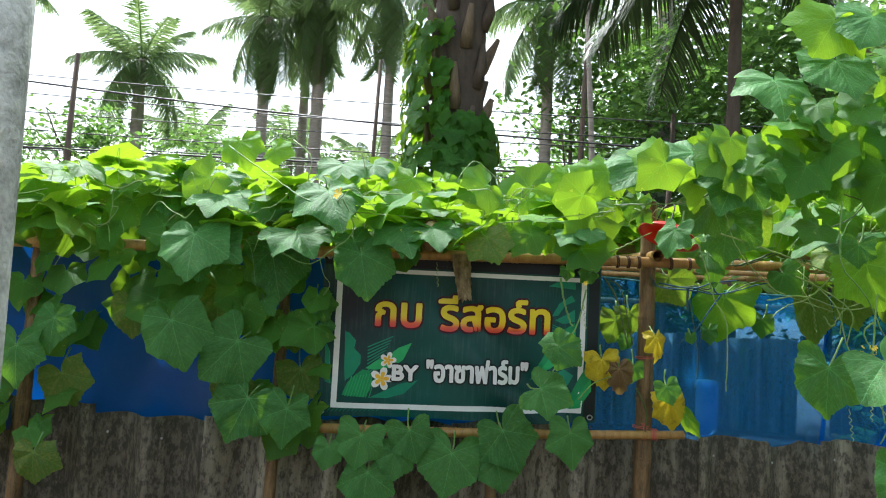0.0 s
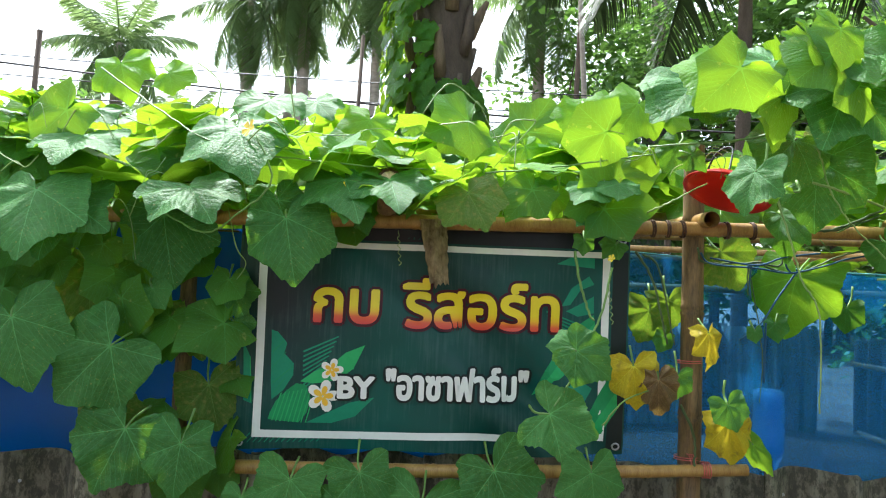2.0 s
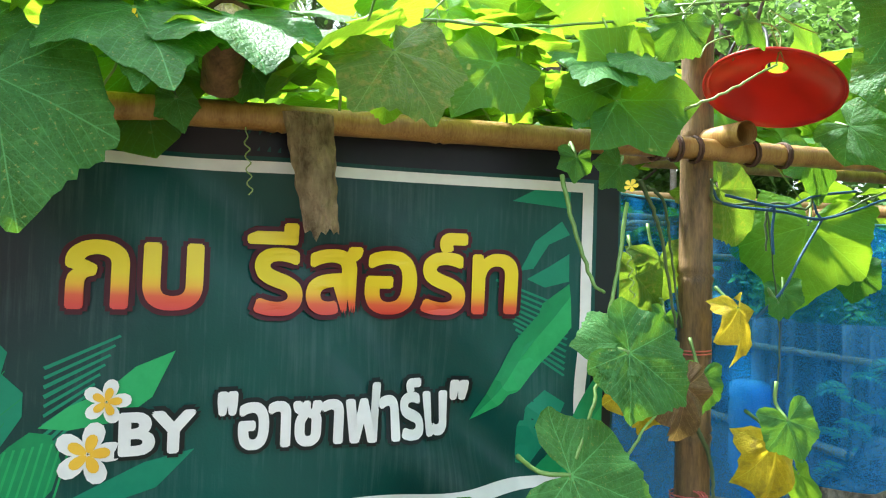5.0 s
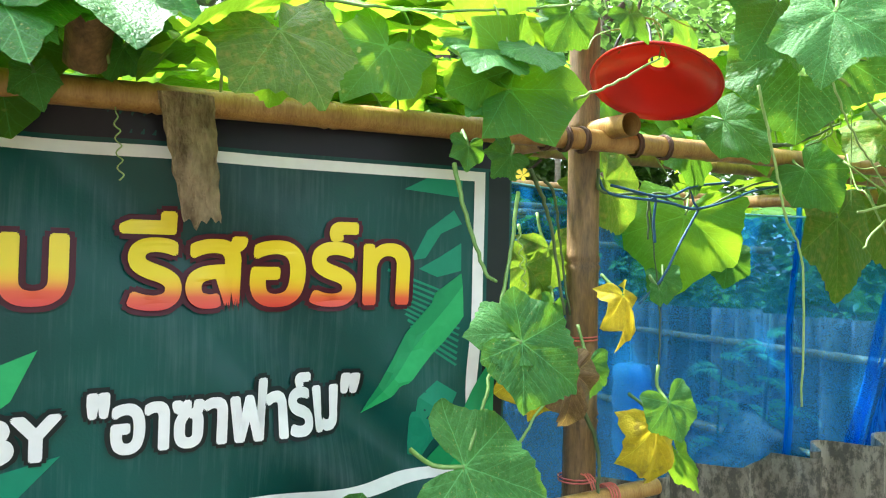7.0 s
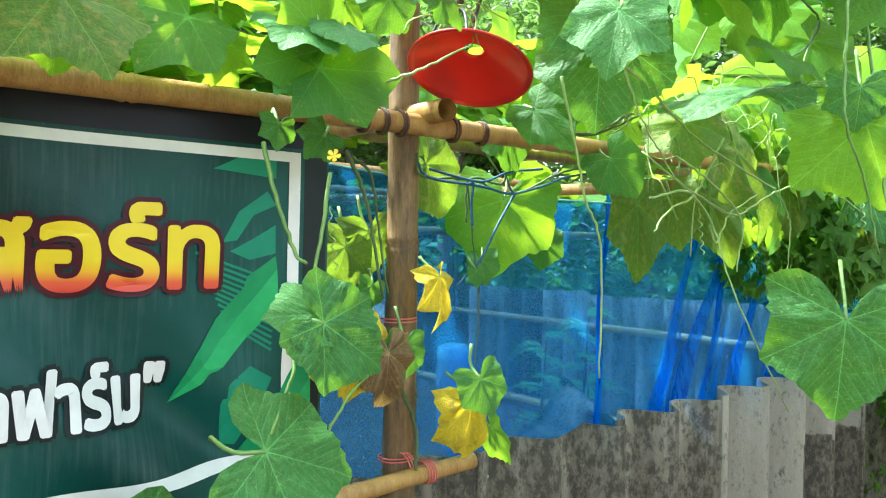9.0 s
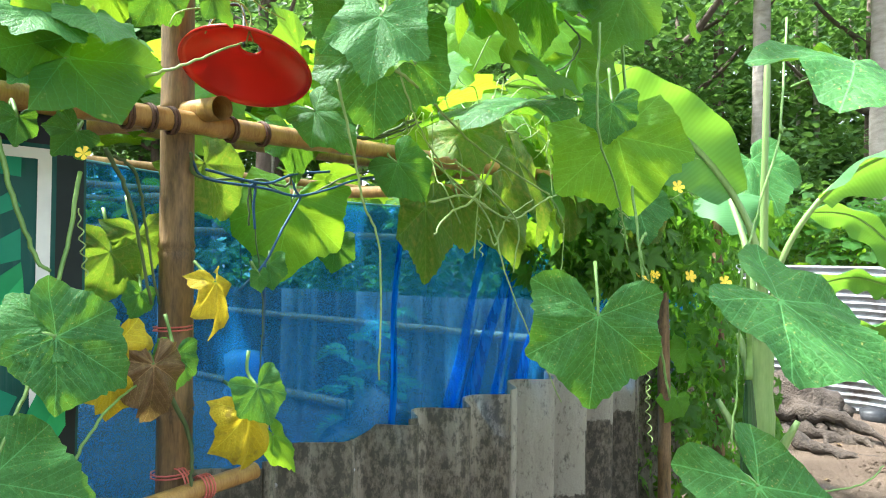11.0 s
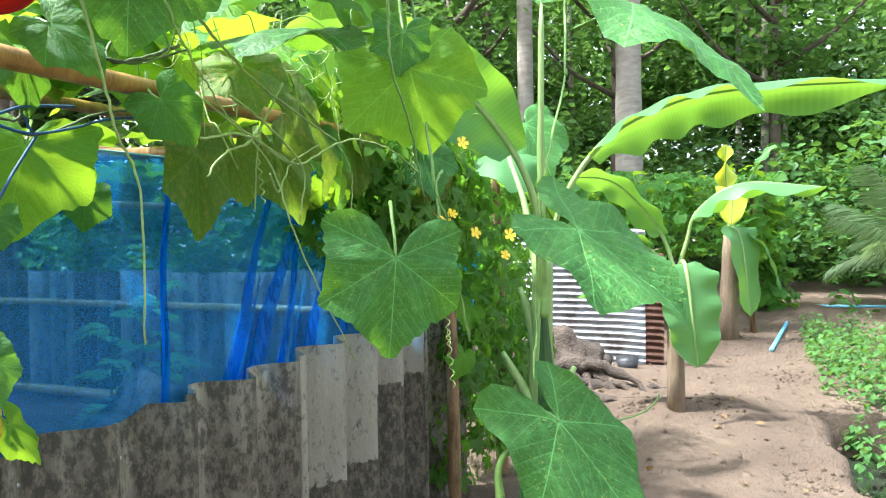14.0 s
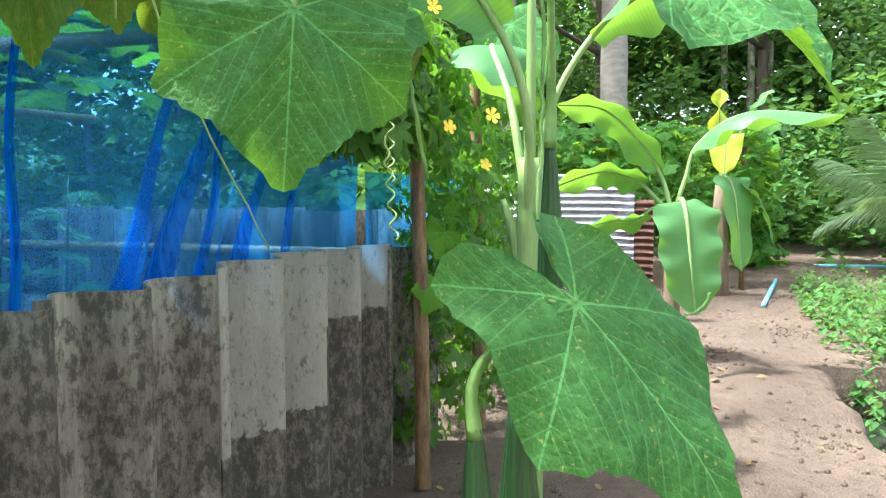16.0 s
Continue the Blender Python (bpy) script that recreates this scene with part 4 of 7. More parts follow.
outline("printed_rib", [(-0.263, 1.093), (-0.176, 1.136), (-0.174, 1.133), (-0.261, 1.089)], TEAL_PRINT, 0.0009, banner)
outline("printed_rib", [(-0.263, 1.081), (-0.182, 1.123), (-0.180, 1.120), (-0.261, 1.076)], TEAL_PRINT, 0.0009, banner)
outline("printed_rib", [(-0.263, 1.068), (-0.188, 1.110), (-0.186, 1.107), (-0.260, 1.063)], TEAL_PRINT, 0.0009, banner)
outline("printed_rib", [(-0.262, 1.055), (-0.194, 1.097), (-0.192, 1.094), (-0.260, 1.051)], TEAL_PRINT, 0.0009, banner)
outline("printed_rib", [(-0.262, 1.042), (-0.200, 1.084), (-0.198, 1.081), (-0.260, 1.038)], TEAL_PRINT, 0.0009, banner)
outline("printed_rib", [(-0.262, 1.029), (-0.206, 1.071), (-0.204, 1.068), (-0.259, 1.025)], TEAL_PRINT, 0.0009, banner)
outline("printed_rib", [(-0.261, 1.016), (-0.212, 1.058), (-0.210, 1.055), (-0.259, 1.012)], TEAL_PRINT, 0.0009, banner)
outline("printed_rib", [(-0.261, 1.004), (-0.218, 1.046), (-0.216, 1.042), (-0.259, 0.999)], TEAL_PRINT, 0.0009, banner)
outline("printed_rib", [(-0.261, 0.991), (-0.224, 1.033), (-0.222, 1.030), (-0.258, 0.987)], TEAL_PRINT, 0.0009, banner)
printed_flower(-0.183, 1.058, 0.031)
printed_flower(-0.204, 0.987, 0.044)


def lettering(name, text, x, z, width, height, material, lift, grow, label=""):
    """Words printed on the banner, fitted into width and height; grow thickens the strokes, in metres."""
    cu = bpy.data.curves.new("words", "FONT")
    cu.body, cu.size, cu.resolution_u = text, 1.0, 4
    ob = new("words", cu)
    bpy.context.view_layer.update()
    plain = bpy.data.meshes.new_from_object(ob.evaluated_get(bpy.context.evaluated_depsgraph_get()))
    bpy.data.objects.remove(ob)
    co = np.array([v.co[:2] for v in plain.vertices])
    lo, hi = co.min(axis=0), co.max(axis=0)
    co = (co - lo) / (hi - lo) * np.array((width, height))
    faces = [tuple(p.vertices) for p in plain.polygons]
    bpy.data.meshes.remove(plain)
    verts, polys = [], []
    copies = 10
    for k in range(copies):
        a = math.tau * k / copies
        base = len(verts)
        for px, pz in co:
            px, pz = px + grow * math.cos(a), pz + grow * math.sin(a)
            up = hang_z(x + px, z + pz)
            verts.append((px, banner_y(x + px, up, lift + 0.00016 * k), up - z))
        polys += [tuple(i + base for i in f) for f in faces]
    ob = link(name, mesh_of(name, verts, polys), material, None, label, smooth=False)
    ob.location = (x, 0, z)
    ob.parent = banner
    ob.matrix_parent_inverse = parent_inverse(banner)
    return ob


WORDS_1A, WORDS_1B, WORDS_2 = "กบ", "รีสอร์ท", "\"อาซาฟาร์ม\""
for words, wx, ww, wz, wh in ((WORDS_1A, -0.238, 0.168, 1.187, 0.088), (WORDS_1B, -0.002, 0.417, 1.178, 0.132)):
    lettering("letter_outline", words, wx, wz, ww, wh, MAROON, 0.004, 0.0125)
    lettering("lettering", words, wx, wz, ww, wh, LETTER, 0.0074, 0.0045)
for words, wx, ww, wz, wh in (("BY", -0.163, 0.092, 0.985, 0.054), (WORDS_2, -0.036, 0.378, 0.982, 0.084)):
    lettering("letter_outline", words, wx, wz, ww, wh, BLACK_PRINT, 0.004, 0.0105)
    lettering("lettering", words, wx, wz, ww, wh, WHITE_PRINT, 0.0074, 0.0038)
for ex, ez in ((BX0 + 0.02, BZ0 + 0.02), (BX0 + 0.02, BZ1 - 0.02), (BX1 - 0.02, BZ0 + 0.02), (BX1 - 0.02, BZ1 - 0.02)):
    ring = [on_banner((ex + 0.009 * math.cos(math.tau * k / 12), ez + 0.009 * math.sin(math.tau * k / 12)), 0.003) for k in range(13)]
    part("eyelet", tube(ring, 0.0025, 6), ZINC, banner)
    part("tie", tube([(ex, 2.78, ez), (ex - 0.005, 2.765, ez + 0.012 * (1 if ez > 1 else -1)), (ex, 2.79, ez + 0.03 * (1 if ez > 1 else -1))], 0.0018, 5), TWINE, banner)

# ---- blue net of the enclosure ----
def net_sheet(name, x0, x1, z0, z1, y, label, folds, nx, nz=24):
    def at(u, v):
        x, z = x0 + (x1 - x0) * u, z0 + (z1 - z0) * v
        yy = y + 0.012 * math.sin(5 * x + 2 * z) + 0.008 * math.sin(13 * x - 6 * z)
        for fx, slope, w, d in folds:
            yy += d * math.exp(-((x - fx - slope * (z - 1.15)) / w) ** 2) * max(0.0, 1.4 - z) / 0.5
        yy = max(yy, 2.972)
        return Vector((x, yy, z + (0.02 * math.sin(3.3 * x) if v > 0.99 else 0)))
    ob = thing(name, (x0, y, z0), label, "net")
    part("cloth", grid(nx, nz, at), NET, ob)
    for v in (1.0, 0.0):
        part("hem_cord", tube([at(k / 60, v) for k in range(61)], 0.0025, 5), PIPE, ob)
    return ob


net = net_sheet("blue_net", 0.5, 2.93, 0.7, 1.41, 2.99, "translucent blue garden net hung behind the sheets", ((1.55, 0.06, 0.03, 0.03), (1.95, 0.4, 0.03, -0.03), (2.05, 0.45, 0.035, 0.04), (2.17, 0.5, 0.04, -0.03), (2.3, 0.35, 0.035, 0.04), (1.3, 0.1, 0.03, 0.025)), 420)
for fx, slope, w, low, high in ((1.83, 0.42, 0.03, 0.72, 1.4), (1.95, 0.55, 0.05, 0.72, 1.38), (2.08, 0.3, 0.022, 0.72, 1.3), (2.24, 0.5, 0.045, 0.72, 1.2), (1.55, 0.06, 0.01, 0.72, 1.42), (2.45, 0.4, 0.03, 0.72, 1.15)):
    part("gathered_fold", grid(8, 20, lambda u, v: Vector((fx + slope * (low + (high - low) * v - 0.9) + w * (2 * u - 1) * (1.15 - 0.9 * v) + 0.008 * math.sin(9 * v + fx * 20), 2.982 - 0.008 * math.cos(6 * u), low + (high - low) * v))), GATHERED_NET, net)
for line in ([(0.804, 2.8, 1.42), (0.834, 2.8, 1.391), (0.963, 2.8, 1.384), (1.049, 2.8, 1.375), (1.141, 2.8, 1.397), (1.212, 2.8, 1.421), (1.326, 2.8, 1.443)],
             [(0.933, 2.8, 1.387), (0.944, 2.8, 1.388), (0.94, 2.8, 1.348), (0.944, 2.8, 1.303)], [(1.034, 2.8, 1.445), (1.04, 2.8, 1.395), (1.054, 2.8, 1.376)],
             [(0.826, 2.79, 1.406), (0.954, 2.79, 1.392), (1.03, 2.79, 1.417), (1.129, 2.79, 1.432)], [(1.076, 2.82, 1.375), (1.029, 2.82, 1.307), (0.984, 2.82, 1.236), (0.925, 2.82, 1.184)],
             [(1.01, 2.85, 1.235), (1.009, 2.85, 1.164), (1.007, 2.85, 1.069)]):
    part("cord", tube(curve_points(line, 6), 0.0027, 6), CORD, net, "dark blue knotted cord")
tarp = thing("blue_tarp", (-1.0, 2.96, 0.7), "dark blue plastic tarpaulin hung behind the vine and banner", "tarpaulin")
part("sheet", grid(150, 30, lambda u, v: Vector((-2.4 + 2.95 * u, 2.965 + 0.016 * math.sin(19 * u + 5 * v) + 0.012 * math.sin(47 * u - 9 * v) + 0.03 * noise.noise((u * 9, v * 3, 5)), 0.7 + 0.74 * v))), TARP, tarp)
part("hem_cord", tube([(-2.4, 2.965, 1.44), (-1.0, 2.965, 1.43), (0.55, 2.965, 1.44)], 0.003, 6), TWINE, tarp)
net_post = thing("blue_net", (4.3, 2.9, 0.8), "blue garden net hung above the far side sheets", "net")
part("cloth", grid(60, 10, lambda u, v: Vector((2.95 + 1.3 * u, 2.96 + 0.02 * math.sin(17 * u), 0.75 + 0.35 * v))), NET, net_post)

# ---- red lampshade ----
def lampshade():
    ob = thing("lampshade", (0.86, 2.62, 1.62), "red enamel lampshade tilted among the vine leaves", "lampshade")
    m = Matrix.Translation((0.822, 2.672, 1.575)) @ Vector((0.34, 0.19, 0.92)).to_track_quat("Z", "Y").to_matrix().to_4x4() @ Matrix.Scale(0.84, 4)
    bm = bmesh.new()
    prof = [(0.022, 0.05), (0.03, 0.048), (0.06, 0.04), (0.095, 0.023), (0.12, 0.004), (0.127, -0.004), (0.13, -0.007), (0.127, -0.009), (0.117, 0.0), (0.093, 0.018), (0.058, 0.035), (0.03, 0.043), (0.022, 0.045), (0.022, 0.05)]
    rings = [[bm.verts.new(m @ Vector((r * math.cos(a), r * math.sin(a), h))) for a in (math.tau * k / 48 for k in range(48))] for r, h in prof]
    for a, b in zip(rings, rings[1:]):
        for k in range(48):
            bm.faces.new((a[k], a[(k + 1) % 48], b[(k + 1) % 48], b[k]))
    part("shade", bm, RED, ob)
    wire = [m @ Vector((0.13 * math.cos(math.tau * k / 48), 0.13 * math.sin(math.tau * k / 48), -0.007)) for k in range(49)]
    part("rolled_rim", tube(wire, 0.0028, 6), RED, ob)
    part("cord", tube(curve_points([m @ Vector((0.015, 0, 0.05)), (0.86, 2.74, 1.7), (0.82, 2.76, 1.68), (0.79, 2.78, 1.58)], 6), 0.003, 6), WIRE, ob)


lampshade()

# ---- plastic bottle hung inside the net ----
def bottle(x, y, z):
    ob = thing("plastic_bottle", (x, y, z), "clear plastic bottle hung upside down inside the net", "bottle")
    prof = [(0.002, 0.30), (0.03, 0.298), (0.043, 0.29), (0.046, 0.27), (0.043, 0.255), (0.046, 0.24), (0.046, 0.2), (0.043, 0.19), (0.046, 0.18), (0.046, 0.12), (0.04, 0.09), (0.022, 0.05), (0.015, 0.035), (0.0145, 0.02)]
    bm = bmesh.new()
    rings = [[bm.verts.new((x + r * (1 + 0.1 * math.cos(5 * a) * (h > 0.28)) * math.cos(a), y + r * math.sin(a), z - 0.15 + h)) for a in (math.tau * k / 24 for k in range(24))] for r, h in prof]
    for a, b in zip(rings, rings[1:]):
        for k in range(24):
            bm.faces.new((a[k], b[k], b[(k + 1) % 24], a[(k + 1) % 24]))
    part("body", bm, BOTTLE, ob)
    part("cap", tube([(x, y, z - 0.13), (x, y, z - 0.15)], 0.017, 16), PIPE, ob)
    part("string", tube([(x, y, z + 0.148), (x - 0.01, y, z + 0.3), (x - 0.02, y, z + 0.45)], 0.0015, 5), TWINE, ob)


bottle(1.12, 3.06, 0.88)


# ---- corrugated fibre-cement sheets ----
def sheet_profile(x):
    """Rolling ridges, two to a sheet."""
    a = math.tau * (x - 1.268) / 0.237
    return -0.046 * math.cos(a) - 0.004 * math.cos(2 * a)


def cement_sheet(parent, origin, along, x0, width, top, lean=0.0, notch=None, phase=0.0, name="cement_sheet"):
    """One sheet of a fence; origin and along give the fence line."""
    along = Vector(along).normalized()
    out = Vector((along.y, -along.x, 0))
    bm = bmesh.new()
    nx, nz = 44, 4
    rows = []
    for side in (0.0, 0.007):
        vs = []
        for j in range(nz + 1):
            row = []
            for i in range(nx + 1):
                s = width * i / nx
                t = top + 0.012 * noise.noise((x0 * 3 + s * 4, 2, 0)) + lean * (s / width - 0.5)
                if notch and notch[0] < s < notch[1]:
                    t -= notch[2] * math.sin(math.pi * (s - notch[0]) / (notch[1] - notch[0])) ** 0.5
                z = -0.08 + (t + 0.08) * j / nz
                p = Vector(origin) + along * (x0 + s) - out * (sheet_profile(x0 + s + phase) - side)
                row.append(bm.verts.new((p.x, p.y, z)))
            vs.append(row)
        rows.append(vs)
    a, b = rows
    for j in range(nz):
        for i in range(nx):
            bm.faces.new((a[j][i], a[j][i + 1], a[j + 1][i + 1], a[j + 1][i]))
            bm.faces.new((b[j][i], b[j + 1][i], b[j + 1][i + 1], b[j][i + 1]))
    for i in range(nx):
        bm.faces.new((a[nz][i], a[nz][i + 1], b[nz][i + 1], b[nz][i]))
    for i in (0, nx):
        for j in range(nz):
            bm.faces.new((a[j][i], a[j + 1][i], b[j + 1][i], b[j][i]) if i == 0 else (a[j][i], b[j][i], b[j + 1][i], a[j + 1][i]))
    bmesh.ops.recalc_face_normals(bm, faces=bm.faces[:])
    ob = part(name, bm, NEWER_CEMENT if origin[1] < 3 and 1.9 < x0 < 2.8 else CEMENT, parent)
    for poly in ob.data.polygons:
        poly.use_smooth = abs(poly.normal.z) < 0.5 and abs(poly.normal.dot(along)) < 0.97
    if abs(along.y) < 0.1 and origin[1] < 4:
        for s in (0.08, 0.3):
            p = Vector(origin) + along * (x0 + s) - out * (sheet_profile(x0 + s + phase) - 0.008) + Vector((0, 0, top - 0.07 - 0.05 * s))
            part("nail", tube([p, p + out * 0.004], [0.005, 0.004], 8), ZINC, ob)
    return ob


def fence(name, label, origin, along, tops, start, width=0.52, notches=None):
    ob = new(name)
    ob.location = origin
    tagged(ob, label, "fence", kind="structure")
    for k, top in enumerate(tops):
        cement_sheet(ob, Vector(origin) + Vector((0, 0.006 * (k % 2), 0)), along, start + k * 0.474, width, top, R.uniform(-0.008, 0.008), (notches or {}).get(k), R.uniform(-0.004, 0.004))
    return ob


front = fence("wall_front", "low fence of weathered grey corrugated cement sheets", (0, 2.908, 0), (1, 0, 0), (0.82, 0.8, 0.83, 0.79, 0.81, 0.82, 0.83, 0.815, 0.822, 0.83, 0.85, 0.848, 0.825), -2.774, notches={8: (0.27, 0.41, 0.035)})
side = fence("wall_side", "corrugated cement sheets along the inner side of the pen", (4.45, 3.1, 0), (0, 1, 0), (0.95, 0.94, 0.96, 0.95, 0.94, 0.96, 0.94, 0.95, 0.95, 0.94, 0.95), 0.0)
back = fence("wall_back", "corrugated cement sheets along the back of the pen", (-2.6, 8.4, 0), (1, 0, 0), (1.05, 1.03, 1.06, 1.04, 1.05, 1.06, 1.03, 1.05, 1.04, 1.05, 1.05, 1.06, 1.04, 1.05), 0.0)
left_side = fence("wall_left", "corrugated cement sheets along the shaded side of the pen", (-2.6, 3.1, 0), (0, 1, 0), (0.95, 0.94, 0.96, 0.95, 0.94, 0.96, 0.94, 0.95, 0.95, 0.94, 0.95), 0.0)
bamboo("bamboo_rail", (4.36, 3.2, 0.70), (4.36, 8.2, 0.72), 0.028, "grey bamboo rail along the inner sheets", FRAME)
bamboo("bamboo_pole", (4.25, 4.6, 0.05), (4.3, 8.0, 0.06), 0.035, "grey bamboo pole lying along the inner wall", FRAME)
bamboo("bamboo_rail", (-0.5, 5.2, 1.33), (3.2, 4.4, 1.36), 0.02, "grey pole across the inside of the pen", FRAME)

broken = thing("broken_sheet", (1.6, 3.3, 0.1), "broken piece of grey corrugated cement sheet leaning in the pen", "cement sheet")
part("sheet", thicken(grid(40, 6, lambda u, v: Vector((1.5 + 0.62 * u + 0.12 * v, 3.2 + 0.12 * u + 0.4 * v, 0.28 + 0.34 * u + 0.12 * v + 0.022 * math.sin(u * 15)))), 0.007), CEMENT, broken)
part("prop", tube([(1.62, 3.3, 0.0), (2.15, 3.42, 0.56)], [0.03, 0.025], 8), DARK_BARK, broken)


# ---- the luffa vine on the fence ----
vine = thing("luffa_vine", (0, 2.8, 1.5), "green luffa vine with broad lobed leaves spread over the bamboo fence", "vine")
roof = []
for k in range(1400):
    x = R.uniform(-2.5, 0.5) if k % 5 < 3 else R.uniform(0.4, 2.9)
    # Deeper at the left, where the hidden leaves are added to darken the pen.
    y = 2.6 + (3.4 if x < 0.3 else 1.4) * R.random() ** 1.3
    top = 1.56 + 0.16 * min(1.0, (y - 2.5) / 0.8) + 0.1 * noise.noise((x * 1.3, y * 1.1, 0)) + 0.06 * max(0, x - 0.8)
    z = top + R.uniform(-0.1, 0.12)
    if 0.58 < x < 1.12 and y < 2.92 or x > 1.6 and z > 1.52 and y < 3.0 or x > 0.9 and y < 2.85 and z < 1.56:
        continue
    if x > 0.1 and y < 3.2 and k % 4:
        continue
    face = Vector((R.gauss(0, 0.35), R.gauss(-0.12, 0.3), 1.0)) if k % 6 else Vector((R.gauss(0, 0.4), -1.0, R.gauss(0.3, 0.2)))
    tip = Vector((R.gauss(0, 1), R.gauss(-0.6, 1), -0.3))
    roof.append(((x, y, z), turn(face, tip), R.uniform(0.08, 0.15)))
# More roof leaves, added to keep sun off the tarp.
for k in range(190):
    x, y = R.uniform(-2.5, 0.6), R.uniform(2.98, 3.7)
    roof.append(((x, y, R.uniform(1.47, 1.66)), turn((R.gauss(0, 0.3), R.gauss(0, 0.3), 1.0), (R.gauss(0, 1), R.gauss(0, 1), -0.2)), R.uniform(0.09, 0.15)))
# Roof leaves seen above the net, added here to dapple the inner wall.
for k in range(120):
    x, y = R.uniform(2.5, 4.6), R.uniform(3.4, 8.0)
    roof.append(((x, y, 1.66 + 0.1 * noise.noise((x, y, 3)) + R.uniform(-0.06, 0.1)), turn((R.gauss(0, 0.3), R.gauss(0, 0.3), 1.0), (R.gauss(0, 1), R.gauss(0, 1), -0.2)), R.uniform(0.1, 0.17)))
mass("foliage", MASS_SHAPES, roof, LEAF_MASS, vine)
hang = []
for k in range(200):
    x = R.uniform(-2.4, -0.42) if k % 3 else R.uniform(1.15, 2.9)
    z = R.uniform(1.5 if x < 1.9 else 1.32, 1.62) if x > 0 else R.uniform(0.7, 1.62) if x < -1.35 or -0.75 < x else R.uniform(1.2, 1.62)
    if x > 2.3 or 0.9 < x < 1.8:
        continue
    hang.append(((x, R.uniform(2.68, 2.86), z), turn((R.gauss(0, 0.5), -1, R.gauss(0.4, 0.4)), (R.gauss(0, 0.6), 0, -1)), R.uniform(0.06, 0.12)))
mass("foliage", MASS_SHAPES, hang, LEAF_MASS, vine)

clump = []
for k in range(120):
    f = R.random()
    x, y = 0.75 + 0.85 * f + R.gauss(0, 0.05), R.uniform(2.2, 2.5)
    z = 1.78 + 0.42 * f - 0.4 * R.random() ** 1.3 + R.gauss(0, 0.03)
    if z < 1.72 and x < 1.15:
        continue
    clump.append(((x, y, z), turn((R.gauss(0, 0.5), -0.8, R.gauss(0.6, 0.4)), (R.gauss(0, 0.6), -0.2, -1)), R.uniform(0.06, 0.11)))
mass("foliage", MASS_SHAPES, clump, LEAF_MASS, vine)

bm = bmesh.new()
for k in range(190):
    p = Vector((R.uniform(-1.6, 1.2) if k % 2 else R.uniform(1.2, 2.6), R.uniform(2.5, 2.78), R.uniform(1.45, 1.72)))
    d = Vector((R.gauss(0, 1), R.gauss(-0.2, 0.3), R.gauss(0.1, 0.6))).normalized() * R.uniform(0.06, 0.2)
    if p.x + d.x < 1.2 and p.x > -0.4 and min(p.z, p.z + d.z) < 1.6:
        continue
    line = curve_points([p, p + d * 0.4 + Vector((0, 0, R.uniform(-0.03, 0.05))), p + d * 0.8, p + d + Vector((R.gauss(0, 0.03), 0, -R.uniform(0.0, 0.09)))], 5)
    tube(line, R.uniform(0.0008, 0.0018), 5, True, bm)
for (x, y, z), _, size in roof[::3]:
    if y < 3.3 and x < 2.0:
        foot = Vector((x + R.gauss(0, 0.04), y + R.gauss(0, 0.03), max(1.46, z - R.uniform(0.08, 0.16))))
        tube([Vector((x, y, z)), Vector((x, y, z)).lerp(foot, 0.5) + Vector((R.gauss(0, 0.008), 0, 0)), foot], R.uniform(0.0014, 0.0022), 5, True, bm)
tagged(part("stem_tangle", bm, TENDRIL, vine), kind="stuff")

# single broad leaves, lowest rows last
leaf(vine, (-0.849, 2.500, 1.479), 0.159, 5, 40, 0)
leaf(vine, (-0.796, 2.600, 1.630), 0.131, -3, 62, 0)
leaf(vine, (-0.516, 2.550, 1.508), 0.154, 34, 58, 0)
leaf(vine, (-0.627, 2.700, 1.450), 0.165, 13, 15, 0)
leaf(vine, (-0.284, 2.560, 1.444), 0.142, 12, 18, 0)
leaf(vine, (-0.410, 2.550, 1.656), 0.165, 22, 52, 0)
leaf(vine, (-0.154, 2.600, 1.548), 0.135, 19, 58, 0)
leaf(vine, (-0.043, 2.600, 1.553), 0.125, 13, 60, 0)
leaf(vine, (-0.785, 2.750, 1.856), 0.108, 20, 30, 0, mesh=BACKLIT_MESH[0])
leaf(vine, (-0.655, 2.750, 1.834), 0.075, 78, 30, 0, mesh=BACKLIT_MESH[1])
leaf(vine, (-0.820, 2.700, 1.717), 0.114, -19, 60, 0)
leaf(vine, (-0.137, 3.000, 1.791), 0.109, -16, 25, 0, mesh=BACKLIT_MESH[1])
leaf(vine, (0.000, 3.000, 1.781), 0.067, 63, 20, 0, mesh=BACKLIT_MESH[0])
leaf(vine, (-0.707, 2.620, 1.116), 0.164, -43, 8, 5)
leaf(vine, (-0.657, 2.620, 0.918), 0.165, -24, 10, 0)
leaf(vine, (-0.514, 2.600, 0.892), 0.117, -5, 12, 0)
leaf(vine, (-0.833, 2.760, 1.296), 0.165, 2, 5, 0, mesh=OLD_MESH[0])
leaf(vine, (-0.564, 2.780, 1.188), 0.113, 12, 5, 0, mesh=OLD_MESH[1])
leaf(vine, (-0.508, 2.780, 1.010), 0.119, 14, 5, 10, mesh=OLD_MESH[0])
leaf(vine, (-0.756, 2.740, 0.947), 0.108, 13, 5, 0, mesh=OLD_MESH[1])
leaf(vine, (-0.941, 2.600, 1.178), 0.160, 21, 15, 0)
leaf(vine, (-0.453, 2.740, 1.268), 0.075, 26, 5, 0)
leaf(vine, (-0.636, 2.680, 1.260), 0.057, 36, 15, 0)
leaf(vine, (-0.699, 2.700, 1.214), 0.058, 23, 15, 0)
leaf(vine, (-0.440, 2.740, 1.180), 0.066, 37, 10, 0)
